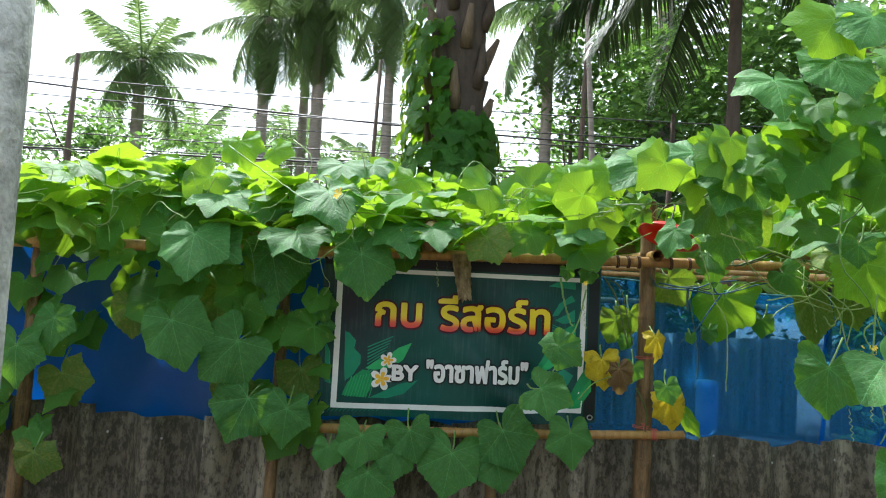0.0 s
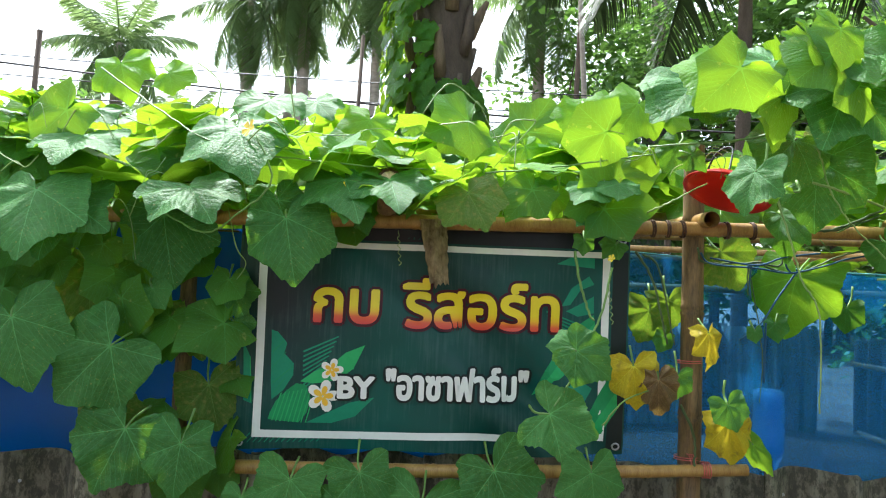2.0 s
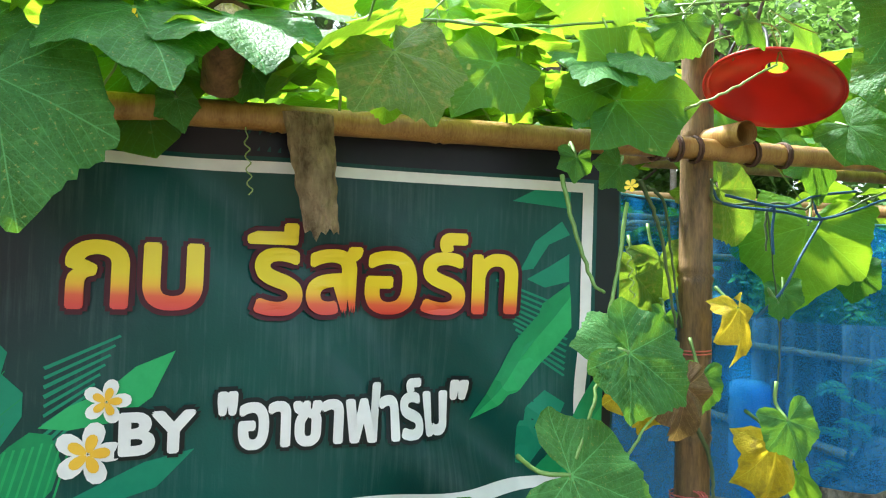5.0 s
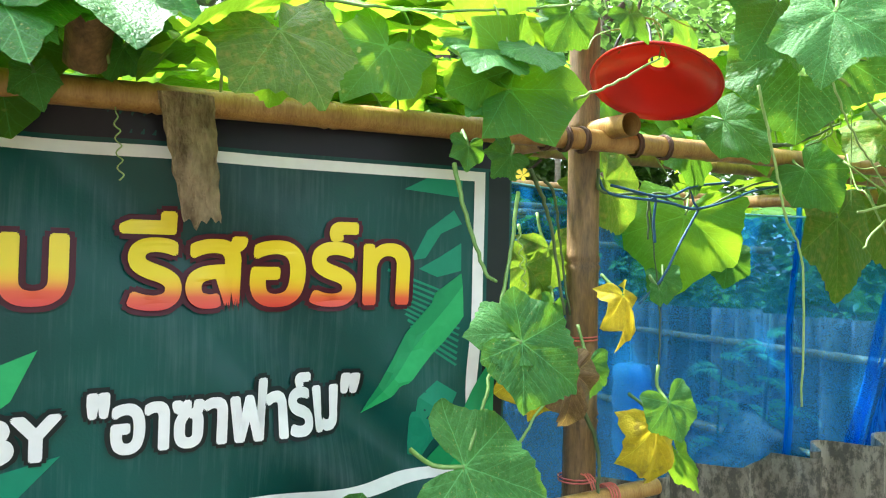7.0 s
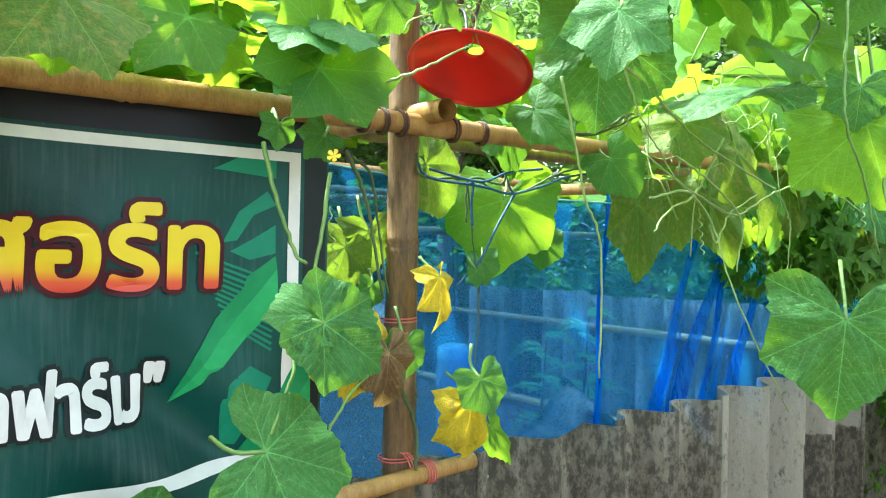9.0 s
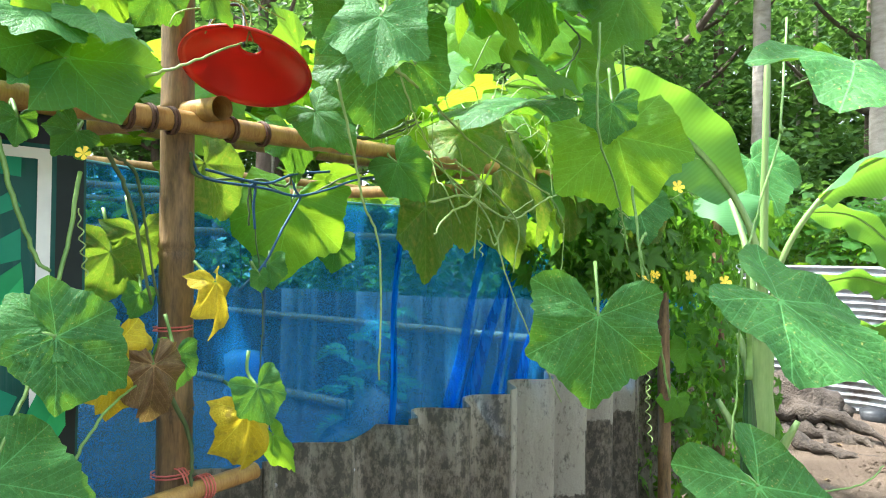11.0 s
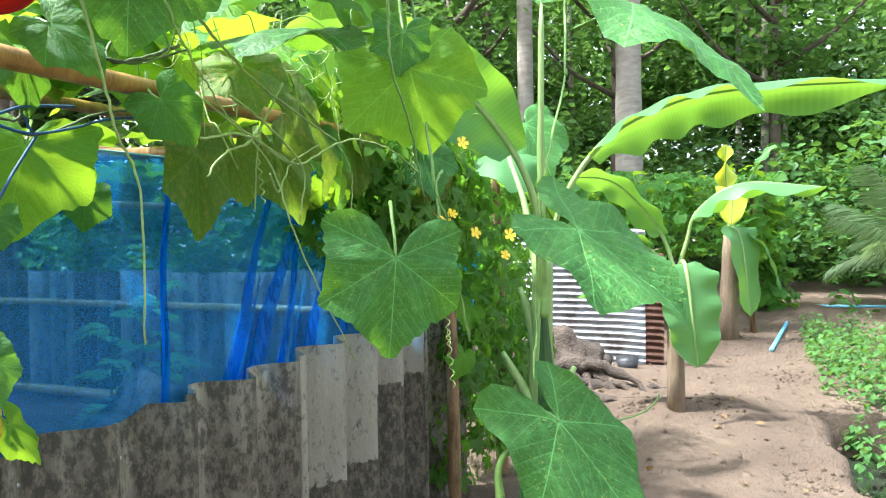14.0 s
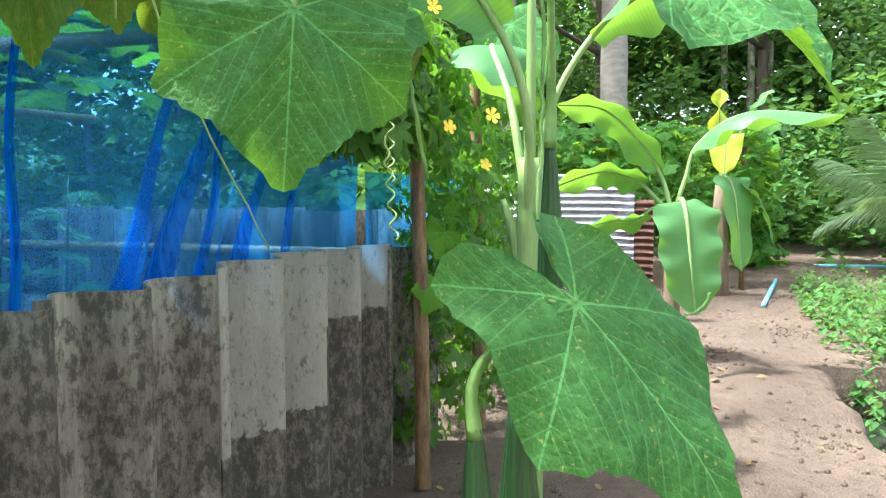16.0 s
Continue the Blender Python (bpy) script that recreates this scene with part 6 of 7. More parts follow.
def banana_one():
    ob = thing("banana_plant", (2.7, 2.32, 0), "banana plant with arching broad leaves beside the fence end", "banana plant")
    part("stem", tube(curve_points([(2.72, 2.33, -0.02), (2.72, 2.33, 0.4), (2.71, 2.32, 0.8), (2.7, 2.31, 1.12)], 5), [0.055] * 4 + [0.048] * 6 + [0.038] * 6, 12), BANANA_STEM, ob)
    for dx, dy, z0, h, r in ((0.0, -0.045, 0.42, 0.3, 0.03), (-0.02, 0.05, 0.45, 0.32, 0.03), (-0.03, -0.03, 0.2, 0.3, 0.035), (0.0, 0.03, 0.7, 0.3, 0.03)):
        part("sheath", tube(curve_points([(2.71, 2.32, z0), (2.71 + dx, 2.32 + dy, z0 + h * 0.5), (2.71 + dx * 2.6, 2.32 + dy * 2.6, z0 + h)], 5), [r * (1.2 - 0.09 * k) for k in range(11)], 8), BANANA_STEM, ob)
    banana_leaf(ob, [(2.7, 2.31, 0.9), (2.71, 2.26, 1.25), (2.74, 2.11, 1.5), (2.76, 1.9, 1.62), (2.76, 1.66, 1.66), (2.7, 1.2, 1.64)], 0.105, droop=0.5, start=0.36, fold=0.2, wave=0.018, roll=-0.4)
    banana_leaf(ob, [(2.7, 2.32, 0.9), (2.62, 2.305, 1.231), (2.575, 2.365, 1.447), (2.505, 2.495, 1.643), (2.417, 2.66, 1.77), (2.324, 2.833, 1.828), (2.2, 3.05, 1.86)], 0.14, droop=0.3, start=0.36, fold=0.05, roll=1.1)
    banana_leaf(ob, [(2.72, 2.33, 1.0), (2.8, 2.4, 1.3), (2.95, 2.5, 1.5), (3.2, 2.5, 1.45), (3.3, 2.4, 1.25)], 0.13, droop=0.3, start=0.3)
    part("rolled_leaf", tube(curve_points([(2.7, 2.31, 1.05), (2.69, 2.31, 1.5), (2.68, 2.3, 2.0)], 5), [0.014] * 6 + [0.011] * 4 + [0.004], 8), BANANA_STEM, ob)
    return ob


banana_one()


def banana_two():
    ob = thing("banana_plant", (5.05, 1.98, 0), "young banana plant with a cut brown trunk standing in bare soil", "banana plant")
    part("trunk", tube([(5.05, 2.0, -0.05), (5.05, 2.0, 0.3), (5.05, 2.0, 0.7), (5.05, 2.0, 0.98)], [0.062, 0.056, 0.05, 0.04], 12), BANANA_BROWN, ob)
    for line, w, d, st in (([(5.05, 2.0, 0.92), (5.05, 2.05, 1.1), (5.03, 2.14, 1.28), (5.0, 2.38, 1.52), (4.95, 2.66, 1.56)], 0.14, 0.3, 0.36),
                           ([(5.05, 2.01, 0.92), (5.05, 2.14, 1.06), (5.02, 2.22, 1.12), (5.0, 2.42, 1.16), (5.0, 2.72, 1.06)], 0.12, 0.3, 0.33),
                           ([(5.05, 2.0, 0.92), (5.02, 2.1, 0.95), (5.0, 2.2, 0.88), (4.98, 2.4, 0.86), (4.95, 2.62, 0.76)], 0.085, 0.3, 0.36),
                           ([(5.05, 1.99, 0.92), (5.06, 1.93, 1.12), (5.06, 1.86, 1.32), (5.04, 1.6, 1.48), (5.0, 1.14, 1.44)], 0.13, 0.5, 0.42),
                           ([(5.02, 1.98, 0.92), (4.98, 1.95, 1.0), (4.9, 1.92, 0.92), (4.86, 1.89, 0.66), (4.86, 1.86, 0.36)], 0.19, 0.12, 0.36)):
        banana_leaf(ob, line, w, droop=d, start=st, roll=0.55 if line[-1][1] > 2.1 else 0.0)
    return ob


banana_two()


def banana_three():
    ob = thing("banana_plant", (8.5, 1.65, 0), "small banana plant with yellowing young leaf further along the path", "banana plant")
    part("trunk", tube([(8.5, 1.66, -0.05), (8.5, 1.66, 0.4), (8.5, 1.66, 0.9), (8.5, 1.66, 1.15)], [0.11, 0.1, 0.07, 0.05], 12), BANANA_BROWN, ob)
    banana_leaf(ob, [(8.5, 1.66, 1.1), (8.5, 1.67, 1.5), (8.5, 1.68, 1.8), (8.48, 1.68, 2.1)], 0.11, BANANA_YOUNG, start=0.45, roll=0.3)
    banana_leaf(ob, [(8.5, 1.66, 1.1), (8.5, 1.5, 1.6), (8.5, 1.35, 1.9), (8.55, 1.2, 2.08)], 0.15, start=0.35)
    banana_leaf(ob, [(8.5, 1.66, 1.1), (8.42, 1.6, 1.22), (8.35, 1.52, 1.0), (8.33, 1.45, 0.3)], 0.24, start=0.3, droop=0.1)
    banana_leaf(ob, [(8.48, 1.66, 1.1), (8.4, 1.62, 1.5), (8.32, 1.62, 1.62), (8.25, 1.63, 1.25)], 0.16, BANANA_YOUNG, start=0.4)
    banana_leaf(ob, [(8.5, 1.64, 1.1), (8.5, 1.5, 1.15), (8.5, 1.3, 1.0), (8.5, 1.15, 0.55)], 0.1, start=0.35)
    return ob


banana_three()


# ---- luffa fruits on the hanging vine ----
def luffa(x, y, z, length, r, hook, label="dark green ridged luffa gourd hanging on its stalk"):
    ob = thing("luffa_gourd", (x, y, z), label, "luffa gourd", "hanging luffa gourds")
    bm = bmesh.new()
    n, seg = 14, 40
    rings = []
    for k in range(n + 1):
        f = k / n
        rr = r * (0.35 + 0.65 * min(1.0, f * 2.2)) * (1 - max(0.0, f - 0.8) ** 2 * 18) ** 0.5
        rings.append([bm.verts.new((x + rr * (1 + 0.07 * math.cos(10 * a)) * math.cos(a) + 0.01 * math.sin(3 * f), y + rr * (1 + 0.07 * math.cos(10 * a)) * math.sin(a), z - length * f)) for a in (math.tau * j / seg for j in range(seg))])
    for a, b in zip(rings, rings[1:]):
        for j in range(seg):
            bm.faces.new((a[j], b[j], b[(j + 1) % seg], a[(j + 1) % seg]))
    bm.faces.new(rings[0]), bm.faces.new(rings[-1][::-1])
    part("fruit", bm, FRUIT, ob)
    part("stalk", tube(curve_points([(x, y, z - 0.01), (x + 0.005, y, z + 0.05), hook], 5), [0.008 - 0.0005 * k for k in range(11)], 8), STEM, ob)
    return ob


luffa(1.36, 1.995, 1.06, 0.26, 0.0135, (1.33, 1.99, 1.25))
luffa(1.22, 2.035, 0.79, 0.24, 0.018, (1.245, 1.985, 0.9))
luffa(1.262, 2.005, 0.80, 0.3, 0.024, (1.25, 1.975, 0.905))

# ---- zinc sheets ----
zinc = thing("zinc_sheet_wall", (6.85, 2.9, 0), "upright corrugated zinc sheets with rusty edge behind the roots", "metal sheet")
for y0, y1, top, x in ((2.36, 3.7, 1.22, 6.85), (2.2, 2.37, 1.0, 6.81)):
    part("metal_sheet", thicken(grid(6, 150, lambda u, v: Vector((x + 0.012 * math.sin(v * top / 0.058 * math.tau) + 0.05 * u, y0 + (y1 - y0) * u, 0.0 + top * v))), 0.002), ZINC if top > 1.1 else RUST, zinc)

# ---- old roots and stump ----
stump = thing("tree_roots", (6.0, 2.5, 0), "old grey tree roots and stump lying on the soil", "tree stump")
for k in range(9):
    start = Vector((5.75 + R.uniform(-0.25, 0.4), 2.9 + R.uniform(-0.2, 0.35), R.uniform(0.02, 0.26)))
    end = Vector((5.55 + R.uniform(-0.35, 0.45), 2.0 + R.uniform(-0.2, 0.6), 0.0))
    mid = (start + end) / 2 + Vector((R.uniform(-0.15, 0.15), R.uniform(-0.1, 0.1), R.uniform(-0.02, 0.1)))
    line = [p + Vector((R.uniform(-0.025, 0.025), 0, R.uniform(-0.02, 0.025))) for p in curve_points([start, mid, end], 9)]
    part("root", tube(line, [(0.065 - 0.0028 * j) * R.uniform(0.5, 1.4) for j in range(len(line))], 9), ROOT, stump)
bm = bmesh.new()
bmesh.ops.create_icosphere(bm, subdivisions=4, radius=1.0)
for v in bm.verts:
    k = 1 + 0.35 * noise.noise(v.co * 2.3) + 0.16 * noise.noise(v.co * 6)
    v.co = Vector((5.95 + v.co.x * 0.35 * k, 3.0 + v.co.y * 0.45 * k, 0.06 + v.co.z * 0.33 * k))
part("stump", bm, ROOT, stump)

# ---- clods and litter on the path ----
clods = thing("soil_clods", (5, 2, 0), "loose clods of soil and pebbles scattered over the path", "soil clods", kind="stuff")
CLOD = ([(0, 0, 0.5), (0.5, 0, 0), (0.15, 0.45, 0.05), (-0.4, 0.3, -0.02), (-0.45, -0.25, 0.04), (0.1, -0.5, 0), (0, 0, -0.3)],
        [(0, 1, 2), (0, 2, 3), (0, 3, 4), (0, 4, 5), (0, 5, 1), (6, 2, 1), (6, 3, 2), (6, 4, 3), (6, 5, 4), (6, 1, 5)], [(0, 0)] * 7)
poses = []
for k in range(1500):
    x, y = 2.4 + 8 * R.random() ** 1.5, R.uniform(0.9, 2.7)
    s = 0.008 + 0.03 * R.random() ** 4
    if k % 6 == 0:
        cx, cy = ((5.3, 1.75), (4.0, 1.35), (5.1, 2.2), (6.6, 1.2))[k // 6 % 4]
        x, y, s = cx + R.gauss(0, 0.16), cy + R.gauss(0, 0.12), R.uniform(0.008, 0.032)
    poses.append(((x, y, ground_height(x, y) + s * 0.1), turn((R.gauss(0, 0.3), R.gauss(0, 0.3), 1), (R.gauss(0, 1), R.gauss(0, 1), 0)), s))
mass("clods", [CLOD], poses, SOIL, clods)
litter = thing("leaf_litter", (5, 2, 0), "dry brown leaves lying on the soil", "leaf litter", kind="stuff")
poses = []
for k in range(90):
    x, y = R.uniform(2.6, 9.5), R.uniform(0.8, 2.7)
    poses.append(((x, y, ground_height(x, y) + 0.012), turn((R.gauss(0, 0.3), R.gauss(0, 0.3), 1), (R.gauss(0, 1), R.gauss(0, 1), 0)), R.uniform(0.025, 0.07)))
mass("dry_leaves", [BLADE], poses, LEAF_BROWN, litter)
bucket = thing("plastic_bucket", (6.45, 2.47, 0.02), "small black plastic bucket lying by the zinc sheets", "bucket")
part("body", tube([(6.45, 2.47, 0.02), (6.42, 2.47, 0.13), (6.42, 2.47, 0.135), (6.43, 2.47, 0.05)], [0.075, 0.095, 0.085, 0.07], 16), BUCKET, bucket)

# ---- blue pipe on the ground ----
pipe = thing("water_pipe", (8.0, 1.25, 0.03), "pale blue plastic water pipe laid along the path", "pipe")
part("length", tube([(7.9, 1.28, 0.03), (9.9, 1.0, 0.06), (11.9, 0.74, 0.08)], 0.022, 8), PIPE, pipe)
part("elbow", tube([(11.87, 0.74, 0.08), (11.93, 0.73, 0.08), (11.93, 0.66, 0.08)], 0.032, 8), PIPE, pipe)
part("length", tube([(11.93, 0.68, 0.08), (12.1, -0.5, 0.08), (12.4, -3.0, 0.06)], 0.022, 8), PIPE, pipe)

# ---- weeds along the ditch ----
weeds = thing("weed_patch", (6.5, 0.7, 0), "patch of bright green low weeds along the ditch", "weeds", kind="stuff")
poses = []
for k in range(380):
    x, y = R.uniform(4.6, 9.2), R.uniform(0.0, 1.05)
    y = min(y, 1.08 - 0.08 * (x - 4.6) / 2)
    h = R.uniform(0.1, 0.38)
    for j in range(9):
        z = h * (0.2 + 0.8 * j / 9) - (0.2 if x < 5.4 else 0.0)
        a = j * 2.4 + k
        poses.append(((x, y, z), turn((math.cos(a) * 0.5, math.sin(a) * 0.5, 1), (math.cos(a), math.sin(a), 0.1)), R.uniform(0.03, 0.075)))
mass("foliage", [BLADE], poses, WEED_LEAF, weeds)

# ---- seedling inside the pen ----
fern = thing("feathery_seedling", (2.32, 3.75, 0), "feathery green seedling growing inside the pen", "seedling")
poses = []
for (sx, sy), h in (((2.37, 3.75), 1.08), ((2.17, 3.8), 0.98), ((2.50, 3.85), 0.75)):
    part("stem", tube([(sx, sy, 0), (sx + 0.02, sy, h * 0.6), (sx + 0.05, sy, h)], [0.009, 0.006, 0.003], 6), STEM_DARK, fern)
    for k in range(11):
        z = h * (0.35 + 0.65 * k / 11)
        a = k * 2.4
        d = Vector((math.cos(a), math.sin(a), 0.35))
        L = 0.26 - 0.012 * k
        for j in range(18):
            p = Vector((sx + 0.03, sy, z)) + d * L * (j + 1) / 18 - Vector((0, 0, 0.1 * ((j + 1) / 18) ** 2))
            for s in (1, -1):
                t = Vector((-d.y, d.x, 0)) * s + d * 0.4
                poses.append((p, turn((R.gauss(0, 0.2), -0.5, 1), t), 0.068 - 0.003 * j))
mass("leaflets", [([(0.33 * x, y, z) for x, y, z in BLADE[0]], *BLADE[1:])], poses, FERN_LEAF, fern)


# ---- palms, trunks and woods ----
def frond_shape(seed, count=64, length=1.0, droop=0.5):
    """A feather palm frond, one unit long along +Y, drooping towards its tip."""
    q = random.Random(seed)
    verts, faces, uvs = [], [], []

    def mid(f):
        return Vector((0, length * (f - 0.12 * f ** 3), -droop * f * f * 0.55))
    for k in range(count):
        f = 0.12 + 0.86 * k / count
        o = mid(f)
        ll = 0.27 * math.sin(math.pi * (0.2 + 0.75 * f)) + 0.04
        for s in (1, -1):
            d = Vector((s * q.uniform(0.7, 0.95), q.uniform(0.35, 0.6), -q.uniform(0.35, 1.3))).normalized()
            w = Vector((0, 0.0065, 0))
            a = len(verts)
            m = o + d * ll * 0.5
            e = o + d * ll + Vector((0, 0, -0.06))
            verts += [o - w, o + w, m + w * 1.1, m - w * 1.1, e]
            uvs += [(0, 0), (0, 0), (1, 0.5), (1, 0.5), (0, 1)]
            faces += [(a, a + 1, a + 2, a + 3), (a + 3, a + 2, a + 4)]
    n = len(verts)
    for k in range(13):
        o = mid(k / 12)
        r = 0.012 * (1 - k / 13) + 0.002
        verts += [o + Vector((r, 0, r)), o + Vector((-r, 0, r)), o + Vector((0, 0, -r))]
        uvs += [(0, 0)] * 3
        if k:
            a = n + 3 * (k - 1)
            faces += [(a, a + 1, a + 4, a + 3), (a + 1, a + 2, a + 5, a + 4), (a + 2, a, a + 3, a + 5)]
    return verts, faces, uvs


FRONDS = [mesh_of("frond", *frond_shape(s, droop=d), PALM_LEAF) for s, d in ((1, 0.35), (2, 0.6), (3, 0.95))]
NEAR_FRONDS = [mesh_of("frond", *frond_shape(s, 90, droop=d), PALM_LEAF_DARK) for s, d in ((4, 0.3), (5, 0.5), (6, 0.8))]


def palm(x, y, height, r, label, spread=2.6, fronds=20, lean=(0.0, 0.0), low=-0.9, bark=None, shapes=None):
    ob = thing("coconut_palm", (x, y, 0), label, "palm tree", "coconut palms")
    top = Vector((x + lean[0], y + lean[1], height))
    line = curve_points([(x, y, -0.1), (x + lean[0] * 0.3, y + lean[1] * 0.3, height * 0.45), top], 9)
    part("trunk", tube(line, [r * (1.25 - 0.4 * k / len(line)) * (1.0 + 0.05 * (k % 2)) for k in range(len(line))], 12), bark or PALM_BARK, ob)
    for k in range(fronds):
        a = k * 2.4 + R.uniform(-0.3, 0.3)
        f = k / fronds
        pitch = 1.1 - (1.1 - low) * f + R.uniform(-0.15, 0.15)
        d = Vector((math.cos(a) * math.cos(pitch), math.sin(a) * math.cos(pitch), math.sin(pitch)))
        side = d.cross(Vector((0, 0, 1))).normalized()
        m = Matrix((side, d, side.cross(d))).transposed().to_4x4()
        fr = new("frond", (shapes or FRONDS)[0 if f < 0.3 else 1 if f < 0.65 else 2])
        fr.parent = ob
        fr.matrix_parent_inverse = parent_inverse(ob)
        s = spread * R.uniform(1.0, 1.3)
        fr.matrix_basis = Matrix.Translation(top) @ m @ Matrix.Diagonal((s, s, s, 1))
    return ob


palm(-13.8, 32, 11.2, 0.26, "tall coconut palm with full crown against white sky", 2.7, 26, bark=PALM_BARK)
palm(-8.3, 32, 13.4, 0.24, "coconut palm with drooping older fronds", 3.0, 24, low=-1.2)
palm(-5.9, 32, 14.6, 0.26, "coconut palm with drooping older fronds", 3.3, 26, low=-1.3)
palm(-7.3, 36, 15.0, 0.22, "coconut palm with drooping older fronds", 3.0, 20, low=-1.2)
palm(-15.6, 45, 10.4, 0.22, "shorter coconut palm behind the others", 2.8, 20)
palm(-10.2, 47, 11.0, 0.22, "shorter coconut palm behind the others", 2.8, 20)
palm(-4.6, 46, 9.5, 0.22, "shorter coconut palm behind the others", 2.8, 20)
palm(-21, 32, 15.0, 0.26, "tall coconut palm at the edge of the grove", 3.4, 22)
palm(-2.6, 30, 14.0, 0.2, "coconut palm with drooping fronds", 3.2, 22, low=-1.3)
palm(3.45, 26, 12.2, 0.2, "slim pale-trunked coconut palm", 3.0, 22, low=-1.3)
palm(7.6, 26, 18.0, 0.26, "tall pale-trunked coconut palm", 3.0, 20)
palm(9.0, 30, 17.0, 0.2, "tall pale-trunked coconut palm", 3.0, 20)
palm(16, 5.77, 11.0, 0.16, "tall pale-trunked palm at the wood's edge", 3.0, 18)
palm(16, 3.55, 11.0, 0.24, "tall pale-trunked palm at the wood's edge", 3.0, 18)
palm(12.6, 7.9, 10.0, 0.1, "slim pale ringed palm trunk", 2.4, 16)
palm(11.0, -0.62, 0.9, 0.1, "young coconut palm with fronds near the ground", 1.15, 14, low=0.1)
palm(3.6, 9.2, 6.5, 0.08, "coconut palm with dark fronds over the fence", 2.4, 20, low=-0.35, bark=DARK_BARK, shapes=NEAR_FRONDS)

# the vine-clad palm that stands behind the pen
clad = thing("vine_clad_palm", (0.1, 9.0, 0), "palm trunk with rough brown leaf bases wrapped in green creeper", "palm tree")
part("trunk", tube([(0.1, 9.0, -0.1), (0.1, 9.0, 2.5), (0.08, 9.0, 4.0), (0.05, 9.0, 6.8)], [0.3, 0.3, 0.33, 0.3], 14), DARK_BARK, clad)
for k in range(34):
    a, z = k * 2.4, 2.2 + 3.2 * k / 34
    d = Vector((math.cos(a), math.sin(a), 0))
    p = Vector((0.08, 9.0, z)) + d * 0.28
    part("leaf_base", tube([p, p + d * 0.1 + Vector((0, 0, 0.22)), p + d * R.uniform(0.1, 0.25) + Vector((0, 0, R.uniform(0.35, 0.55)))], [0.09, 0.07, 0.03], 6), BANANA_BROWN if k % 2 else DARK_BARK, clad)
for k in range(16):
    a = k * 2.4 + 0.5
    d = Vector((math.cos(a), math.sin(a), 0.75 - 0.03 * k)).normalized()
    side = d.cross(Vector((0, 0, 1))).normalized()
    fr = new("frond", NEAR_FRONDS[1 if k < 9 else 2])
    fr.parent = clad
    fr.matrix_parent_inverse = parent_inverse(clad)
    fr.matrix_basis = Matrix.Translation((0.05, 9.0, 6.4)) @ Matrix((side, d, side.cross(d))).transposed().to_4x4() @ Matrix.Diagonal((3.0, 3.0, 3.0, 1))
poses = []
for k in range(900):
    a = R.uniform(0, math.tau)
    z = 1.6 + (3.2 if math.cos(a) < -0.4 else 1.9) * R.random() ** 1.1
    rr = 0.38 + R.uniform(0, 0.16) + (0.2 if math.cos(a) < -0.6 and z > 2.4 else 0.0)
    d = Vector((math.cos(a), math.sin(a), 0))
    poses.append((Vector((0.1, 9.0, z)) + d * rr, turn(d + Vector((0, 0, R.uniform(0, 0.6))), (R.gauss(0, 0.4), R.gauss(0, 0.4), -1)), R.uniform(0.09, 0.17)))
mass("creeper", MASS_SHAPES, poses, LEAF_MASS, clad)


def crown_poses(centre, radius, count, size, flat=0.75):
    """Leaves in uneven clumps."""
    out = []
    clumps = []
    for k in range(max(4, count // 45)):
        d = Vector((R.gauss(0, 1), R.gauss(0, 1), R.gauss(0, 1))).normalized() * (R.random() ** 0.4)
        clumps.append(Vector(centre) + Vector((d.x * radius, d.y * radius, d.z * radius * flat)))
    for k in range(count):
        c = clumps[k % len(clumps)]
        s = radius * 0.3
        p = c + Vector((R.gauss(0, s), R.gauss(0, s), R.gauss(0, s * 0.55)))
        out.append((p, turn((R.gauss(0, 0.6), R.gauss(0, 0.6), 1), (R.gauss(0, 1), R.gauss(0, 1), -0.5)), size * R.uniform(0.7, 1.3)))
    return out


def tree(x, y, h, r, label, crown, leaves, size, bark=None, lean=0.0):
    ob = thing("tree", (x, y, 0), label, "tree", "woodland trees")
    top = Vector((x + lean, y, h))
    part("trunk", tube(curve_points([(x, y, -0.1), (x + lean * 0.4 + 0.1, y, h * 0.5), top], 6), [r * (1.2 - 0.06 * k) for k in range(13)], 9), bark or DARK_BARK, ob)
    for k in range(6):
        a = k * 2.2
        b = Vector((x + lean * 0.7, y, h * (0.55 + 0.07 * k)))
        part("limb", tube(curve_points([b, b + Vector((math.cos(a), math.sin(a), 0.5)) * crown * 0.45, b + Vector((math.cos(a), math.sin(a), 0.75)) * crown * 0.9], 4), [r * (0.5 - 0.045 * j) for j in range(9)], 6), bark or DARK_BARK, ob)
    mass("crown", [BLADE], crown_poses(top, crown, leaves, size), WOODS_LEAF, ob)
    return ob


for x, y, h, r, crown, leaves in ((9, 24, 8, 0.14, 2.6, 1500), (12, 22, 7, 0.16, 2.8, 1600), (7.2, 26, 9.5, 0.13, 2.6, 1500), (15, 20, 8, 0.16, 3, 1700), (10.5, 15, 7.5, 0.2, 2.4, 1500), (17, 15, 7.5, 0.16, 3, 1700),
                                  (20, 9, 8, 0.18, 3.2, 1800), (21, 4.5, 8, 0.16, 3.2, 1800), (20, 0.5, 7.5, 0.16, 3, 1800), (22, -4, 8, 0.2, 3.2, 1800), (19, -8, 7, 0.16, 3, 1600), (4.5, 27, 8.5, 0.12, 2.2, 1200), (16.5, 8.5, 8, 0.3, 3, 1600),
                                  (-10.5, 28, 4.5, 0.1, 1.8, 700), (-12.5, 24, 6, 0.1, 1.8, 700), (1.0, 28, 6.0, 0.1, 1.8, 800)):
    tree(x, y, h, r, "slender woodland tree with loose green crown", crown, leaves, 0.26)

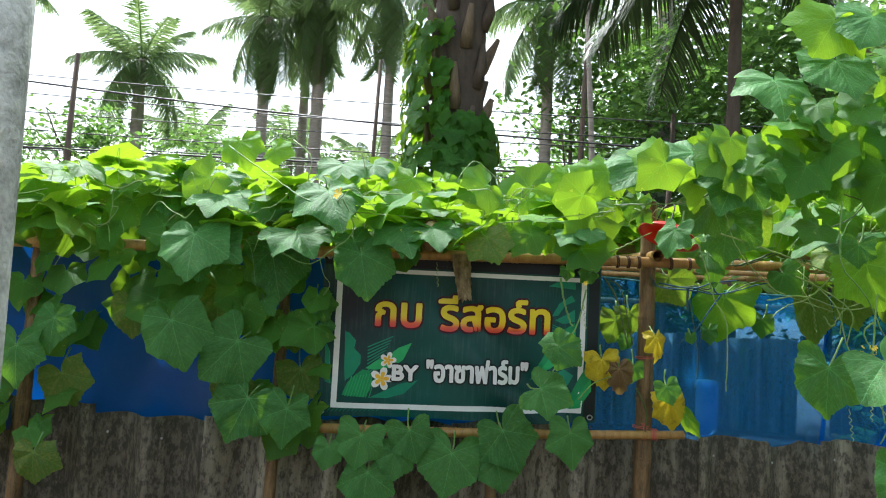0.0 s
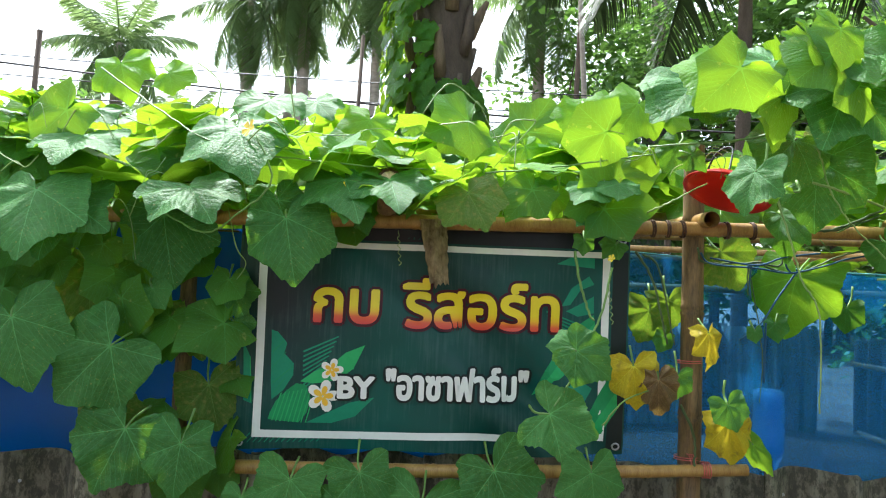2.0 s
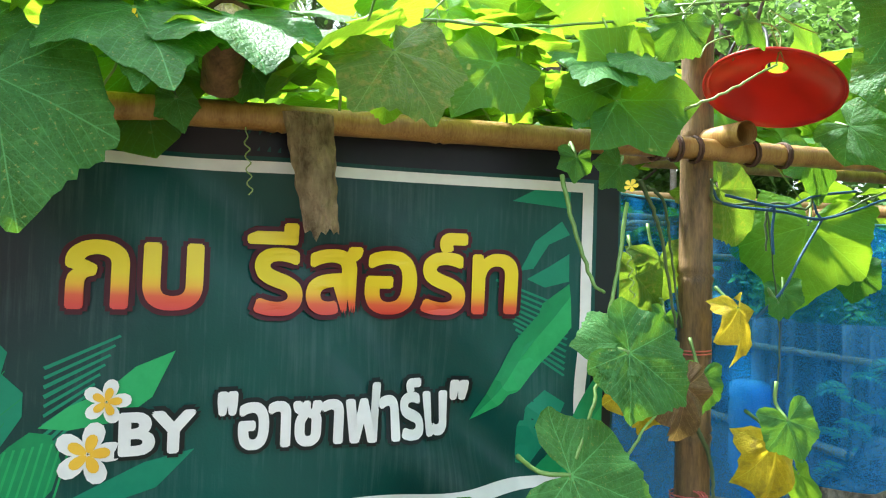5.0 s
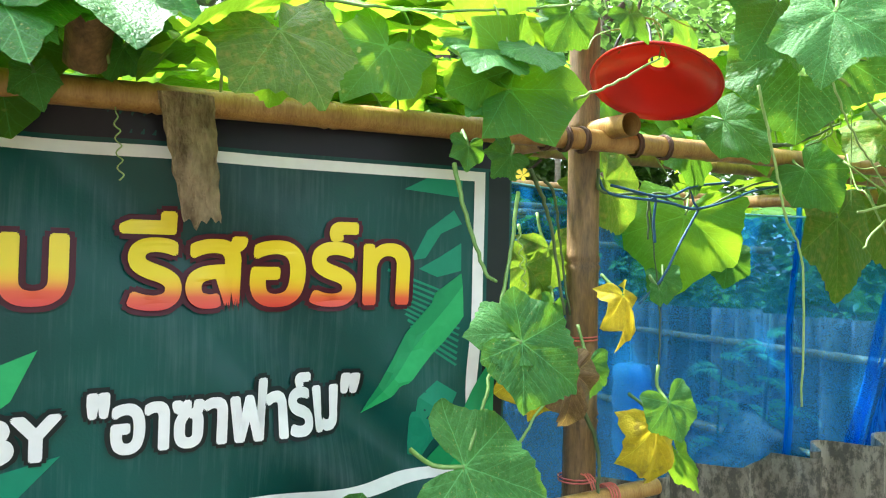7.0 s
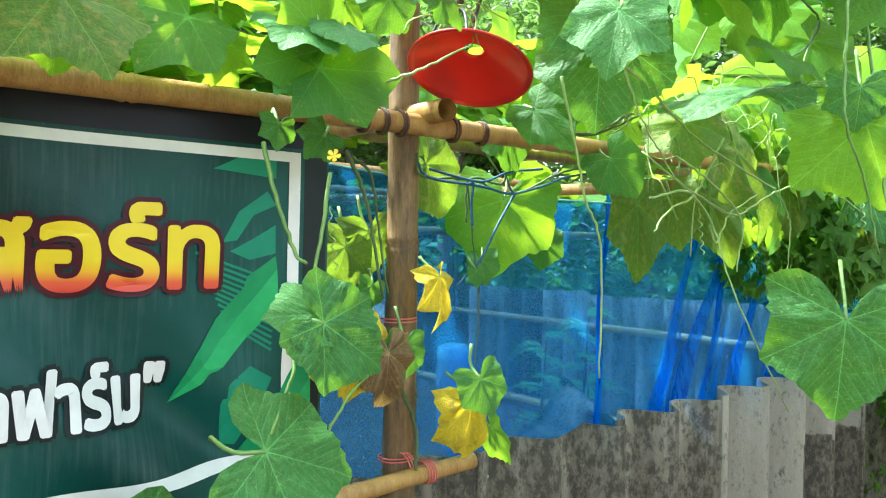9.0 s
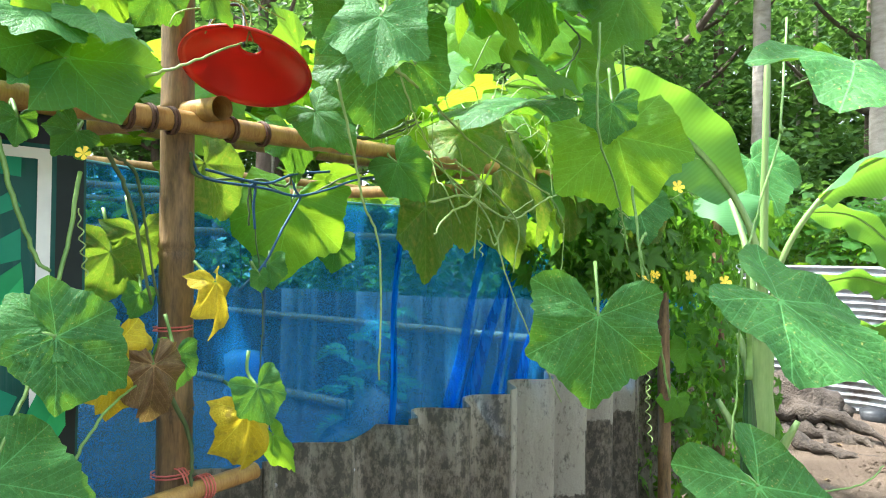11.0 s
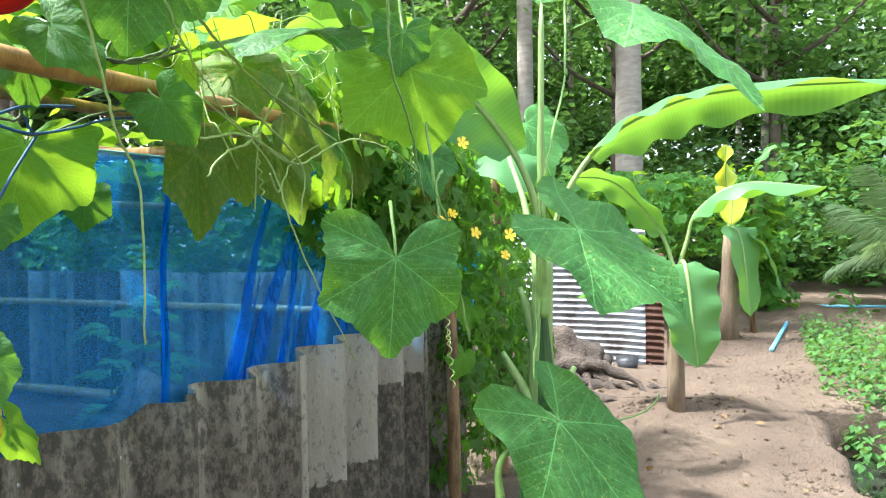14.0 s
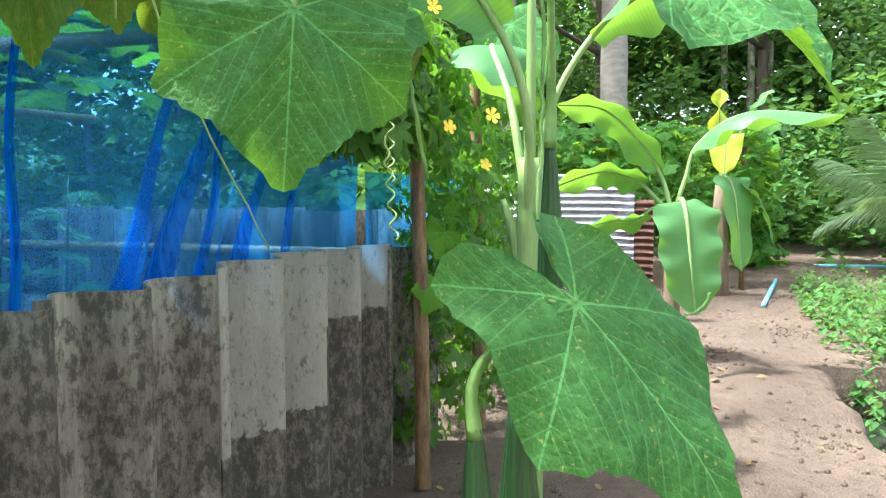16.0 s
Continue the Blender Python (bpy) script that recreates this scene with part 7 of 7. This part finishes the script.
tree(8.2, 6.0, 9.0, 0.3, "stout dark-trunked tree beside the pen", 2.6, 1200, 0.26)

woods = thing("far_woods", (20, 12, 0), "dense green wood and undergrowth closing the view, plus added unseen clumps behind", "woods", kind="stuff")
poses = []
# Unseen clumps behind the camera, added to hold back low light from there.
for k in range(50):
    a = R.uniform(2.5, 5.6)
    d = R.uniform(15, 21)
    poses += crown_poses((d * math.cos(a), 0.5 + d * math.sin(a), R.uniform(0.3, 3.4)), R.uniform(1.2, 2.0), 130, 0.6)
for k in range(330):
    a = R.uniform(-0.6, 1.42)
    d = R.uniform(24, 36)
    poses += crown_poses((d * math.cos(a), d * math.sin(a), R.uniform(0.4, 13.0)), R.uniform(1.6, 2.8), 380, 0.34)
for k in range(150):
    a = R.uniform(-0.7, 1.1)
    d = R.uniform(37, 44)
    poses += crown_poses((d * math.cos(a), d * math.sin(a), R.uniform(0.5, 15.0)), R.uniform(2.4, 3.4), 210, 0.75)
for k in range(170):
    a = R.uniform(1.42, 2.4)
    d = R.uniform(34, 46)
    poses += crown_poses((d * math.cos(a), d * math.sin(a), 8.5 * R.random() ** 1.5), R.uniform(1.4, 2.4), 260, 0.24)
for k in range(90):
    a = R.uniform(-0.45, 0.65)
    d = R.uniform(17, 23)
    poses += crown_poses((d * math.cos(a), d * math.sin(a), 5.5 * R.random() ** 1.4), R.uniform(0.8, 1.6), 300, 0.2)
mass("foliage", [BLADE], poses, WOODS_LEAF, woods)
for k in range(26):
    a, d = R.uniform(-0.5, 1.45), R.uniform(21, 27)
    x, y = d * math.cos(a), d * math.sin(a)
    part("trunk", tube(curve_points([(x, y, -0.1), (x + R.uniform(-0.3, 0.3), y, 5), (x + R.uniform(-0.6, 0.6), y, 11)], 4), [0.13 - 0.009 * j for j in range(9)], 7), PALM_BARK if k % 3 else DARK_BARK, woods)

bushes = thing("undergrowth", (14, 0, 0), "low green bushes and shrubs at the end of the path", "bushes", kind="stuff")
poses = []
for k in range(60):
    x, y = R.uniform(12.5, 18), R.uniform(-6, 7)
    poses += crown_poses((x, y, R.uniform(0.2, 2.2)), R.uniform(0.5, 1.0), 150, 0.17)
for k in range(30):
    x, y = R.uniform(9.5, 12.5), R.uniform(-5, -0.8)
    poses += crown_poses((x, y, R.uniform(0.15, 0.4)), R.uniform(0.3, 0.5), 110, 0.12)
for k in range(55):
    x, y = R.uniform(5.2, 8.5), R.uniform(3.9, 9.5)
    poses += crown_poses((x, y, R.uniform(0.3, 2.0)), R.uniform(0.35, 0.6), 90, 0.15)
mass("foliage", [BLADE], poses, WEED_LEAF, bushes)

# ---- far trellis with vines ----
trellis = thing("vine_trellis", (10.5, 3, 0), "bamboo trellis covered by green gourd vines across the garden", "trellis")
poses = []
for k in range(2600):
    x, y = R.uniform(9.2, 12.6), R.uniform(1.1, 6.5)
    z = 1.75 + 0.18 * noise.noise((x, y, 0)) + R.uniform(-0.15, 0.15)
    if R.random() < 0.45:
        x, z = 9.2 + R.uniform(-0.15, 0.2), R.uniform(0.9, 1.8)
    if R.random() < 0.12:
        x, y, z = R.uniform(10.4, 10.8), 1.2 + R.gauss(0, 0.15), R.uniform(0.2, 1.7)
    poses.append(((x, y, z), turn((R.gauss(-0.5, 0.5), R.gauss(0, 0.5), 0.8), (R.gauss(-0.4, 0.8), R.gauss(0, 0.8), -0.8)), R.uniform(0.08, 0.15)))
mass("foliage", SMALL_SHAPES + MASS_SHAPES[:1], poses, LEAF_MASS, trellis)
for x, y in ((9.3, 1.4), (9.3, 3.0), (9.3, 4.8), (10.6, 1.2), (12.4, 1.3)):
    part("post", tube([(x, y, -0.05), (x, y, 1.75)], [0.03, 0.025], 8), BAMBOO_DARK, trellis)
for y in (1.3, 3.0, 4.8):
    part("beam", tube([(9.1, y, 1.68), (12.7, y, 1.7)], 0.025, 8), BAMBOO_DARK, trellis)

# ---- poles and wires behind the pen ----
for x, y, h, r, lab in ((-7.9, 15, 6.0, 0.07, "thin bare wooden pole with an aerial wire"), (-1.6, 15, 6.2, 0.05, "thin mossy wooden pole carrying wires"), (3.3, 11.0, 4.3, 0.05, "short mossy wooden pole holding a shade net")):
    ob = thing("wooden_pole", (x, y, 0), lab, "pole")
    part("pole", tube([(x, y, -0.1), (x + 0.03, y, h * 0.5), (x + 0.1, y, h)], [r, r * 0.9, r * 0.75], 8), DARK_BARK, ob)
for k, (z0, z1, sag) in enumerate(((4.0, 4.2, 0.1), (4.1, 4.5, 0.2), (4.6, 4.6, 0.3), (5.0, 4.9, 0.25), (5.6, 5.2, 0.4), (6.0, 5.5, 0.3), (6.2, 4.8, 0.5), (4.3, 4.4, 0.3))):
    ob = thing("overhead_cable", (-16, 15 + 0.15 * k, z0), "thin black overhead cable sagging between poles", "cable", "overhead cables")
    pts = [(-16 + 32 * j / 24, 15 + 0.15 * k, z0 + (z1 - z0) * j / 24 - sag * math.sin(math.pi * j / 24)) for j in range(25)]
    part("cable", tube(pts, 0.022 if k in (0, 6) else 0.012, 5), WIRE, ob)

shade = thing("shade_net", (1.2, 11, 2.4), "sagging black shade net strung behind the pen", "net")
part("cloth", grid(24, 8, lambda u, v: Vector((0.9 + 2.5 * u, 11.0 + 0.05 * math.sin(9 * u), 1.6 + (1.5 + 1.1 * u ** 1.6) * v))), SHADE_NET, shade)

# ---- pale trunk beside the path ----
near_trunk = thing("pale_tree", (-1.09, 1.7, 0), "pale grey lichen-covered tree trunk", "tree trunk")
part("trunk", tube([(-1.13, 1.7, -0.1), (-1.12, 1.7, 0.8), (-1.115, 1.7, 1.6), (-1.11, 1.7, 2.6)], [0.13, 0.11, 0.105, 0.1], 18), WHITE_BARK, near_trunk)
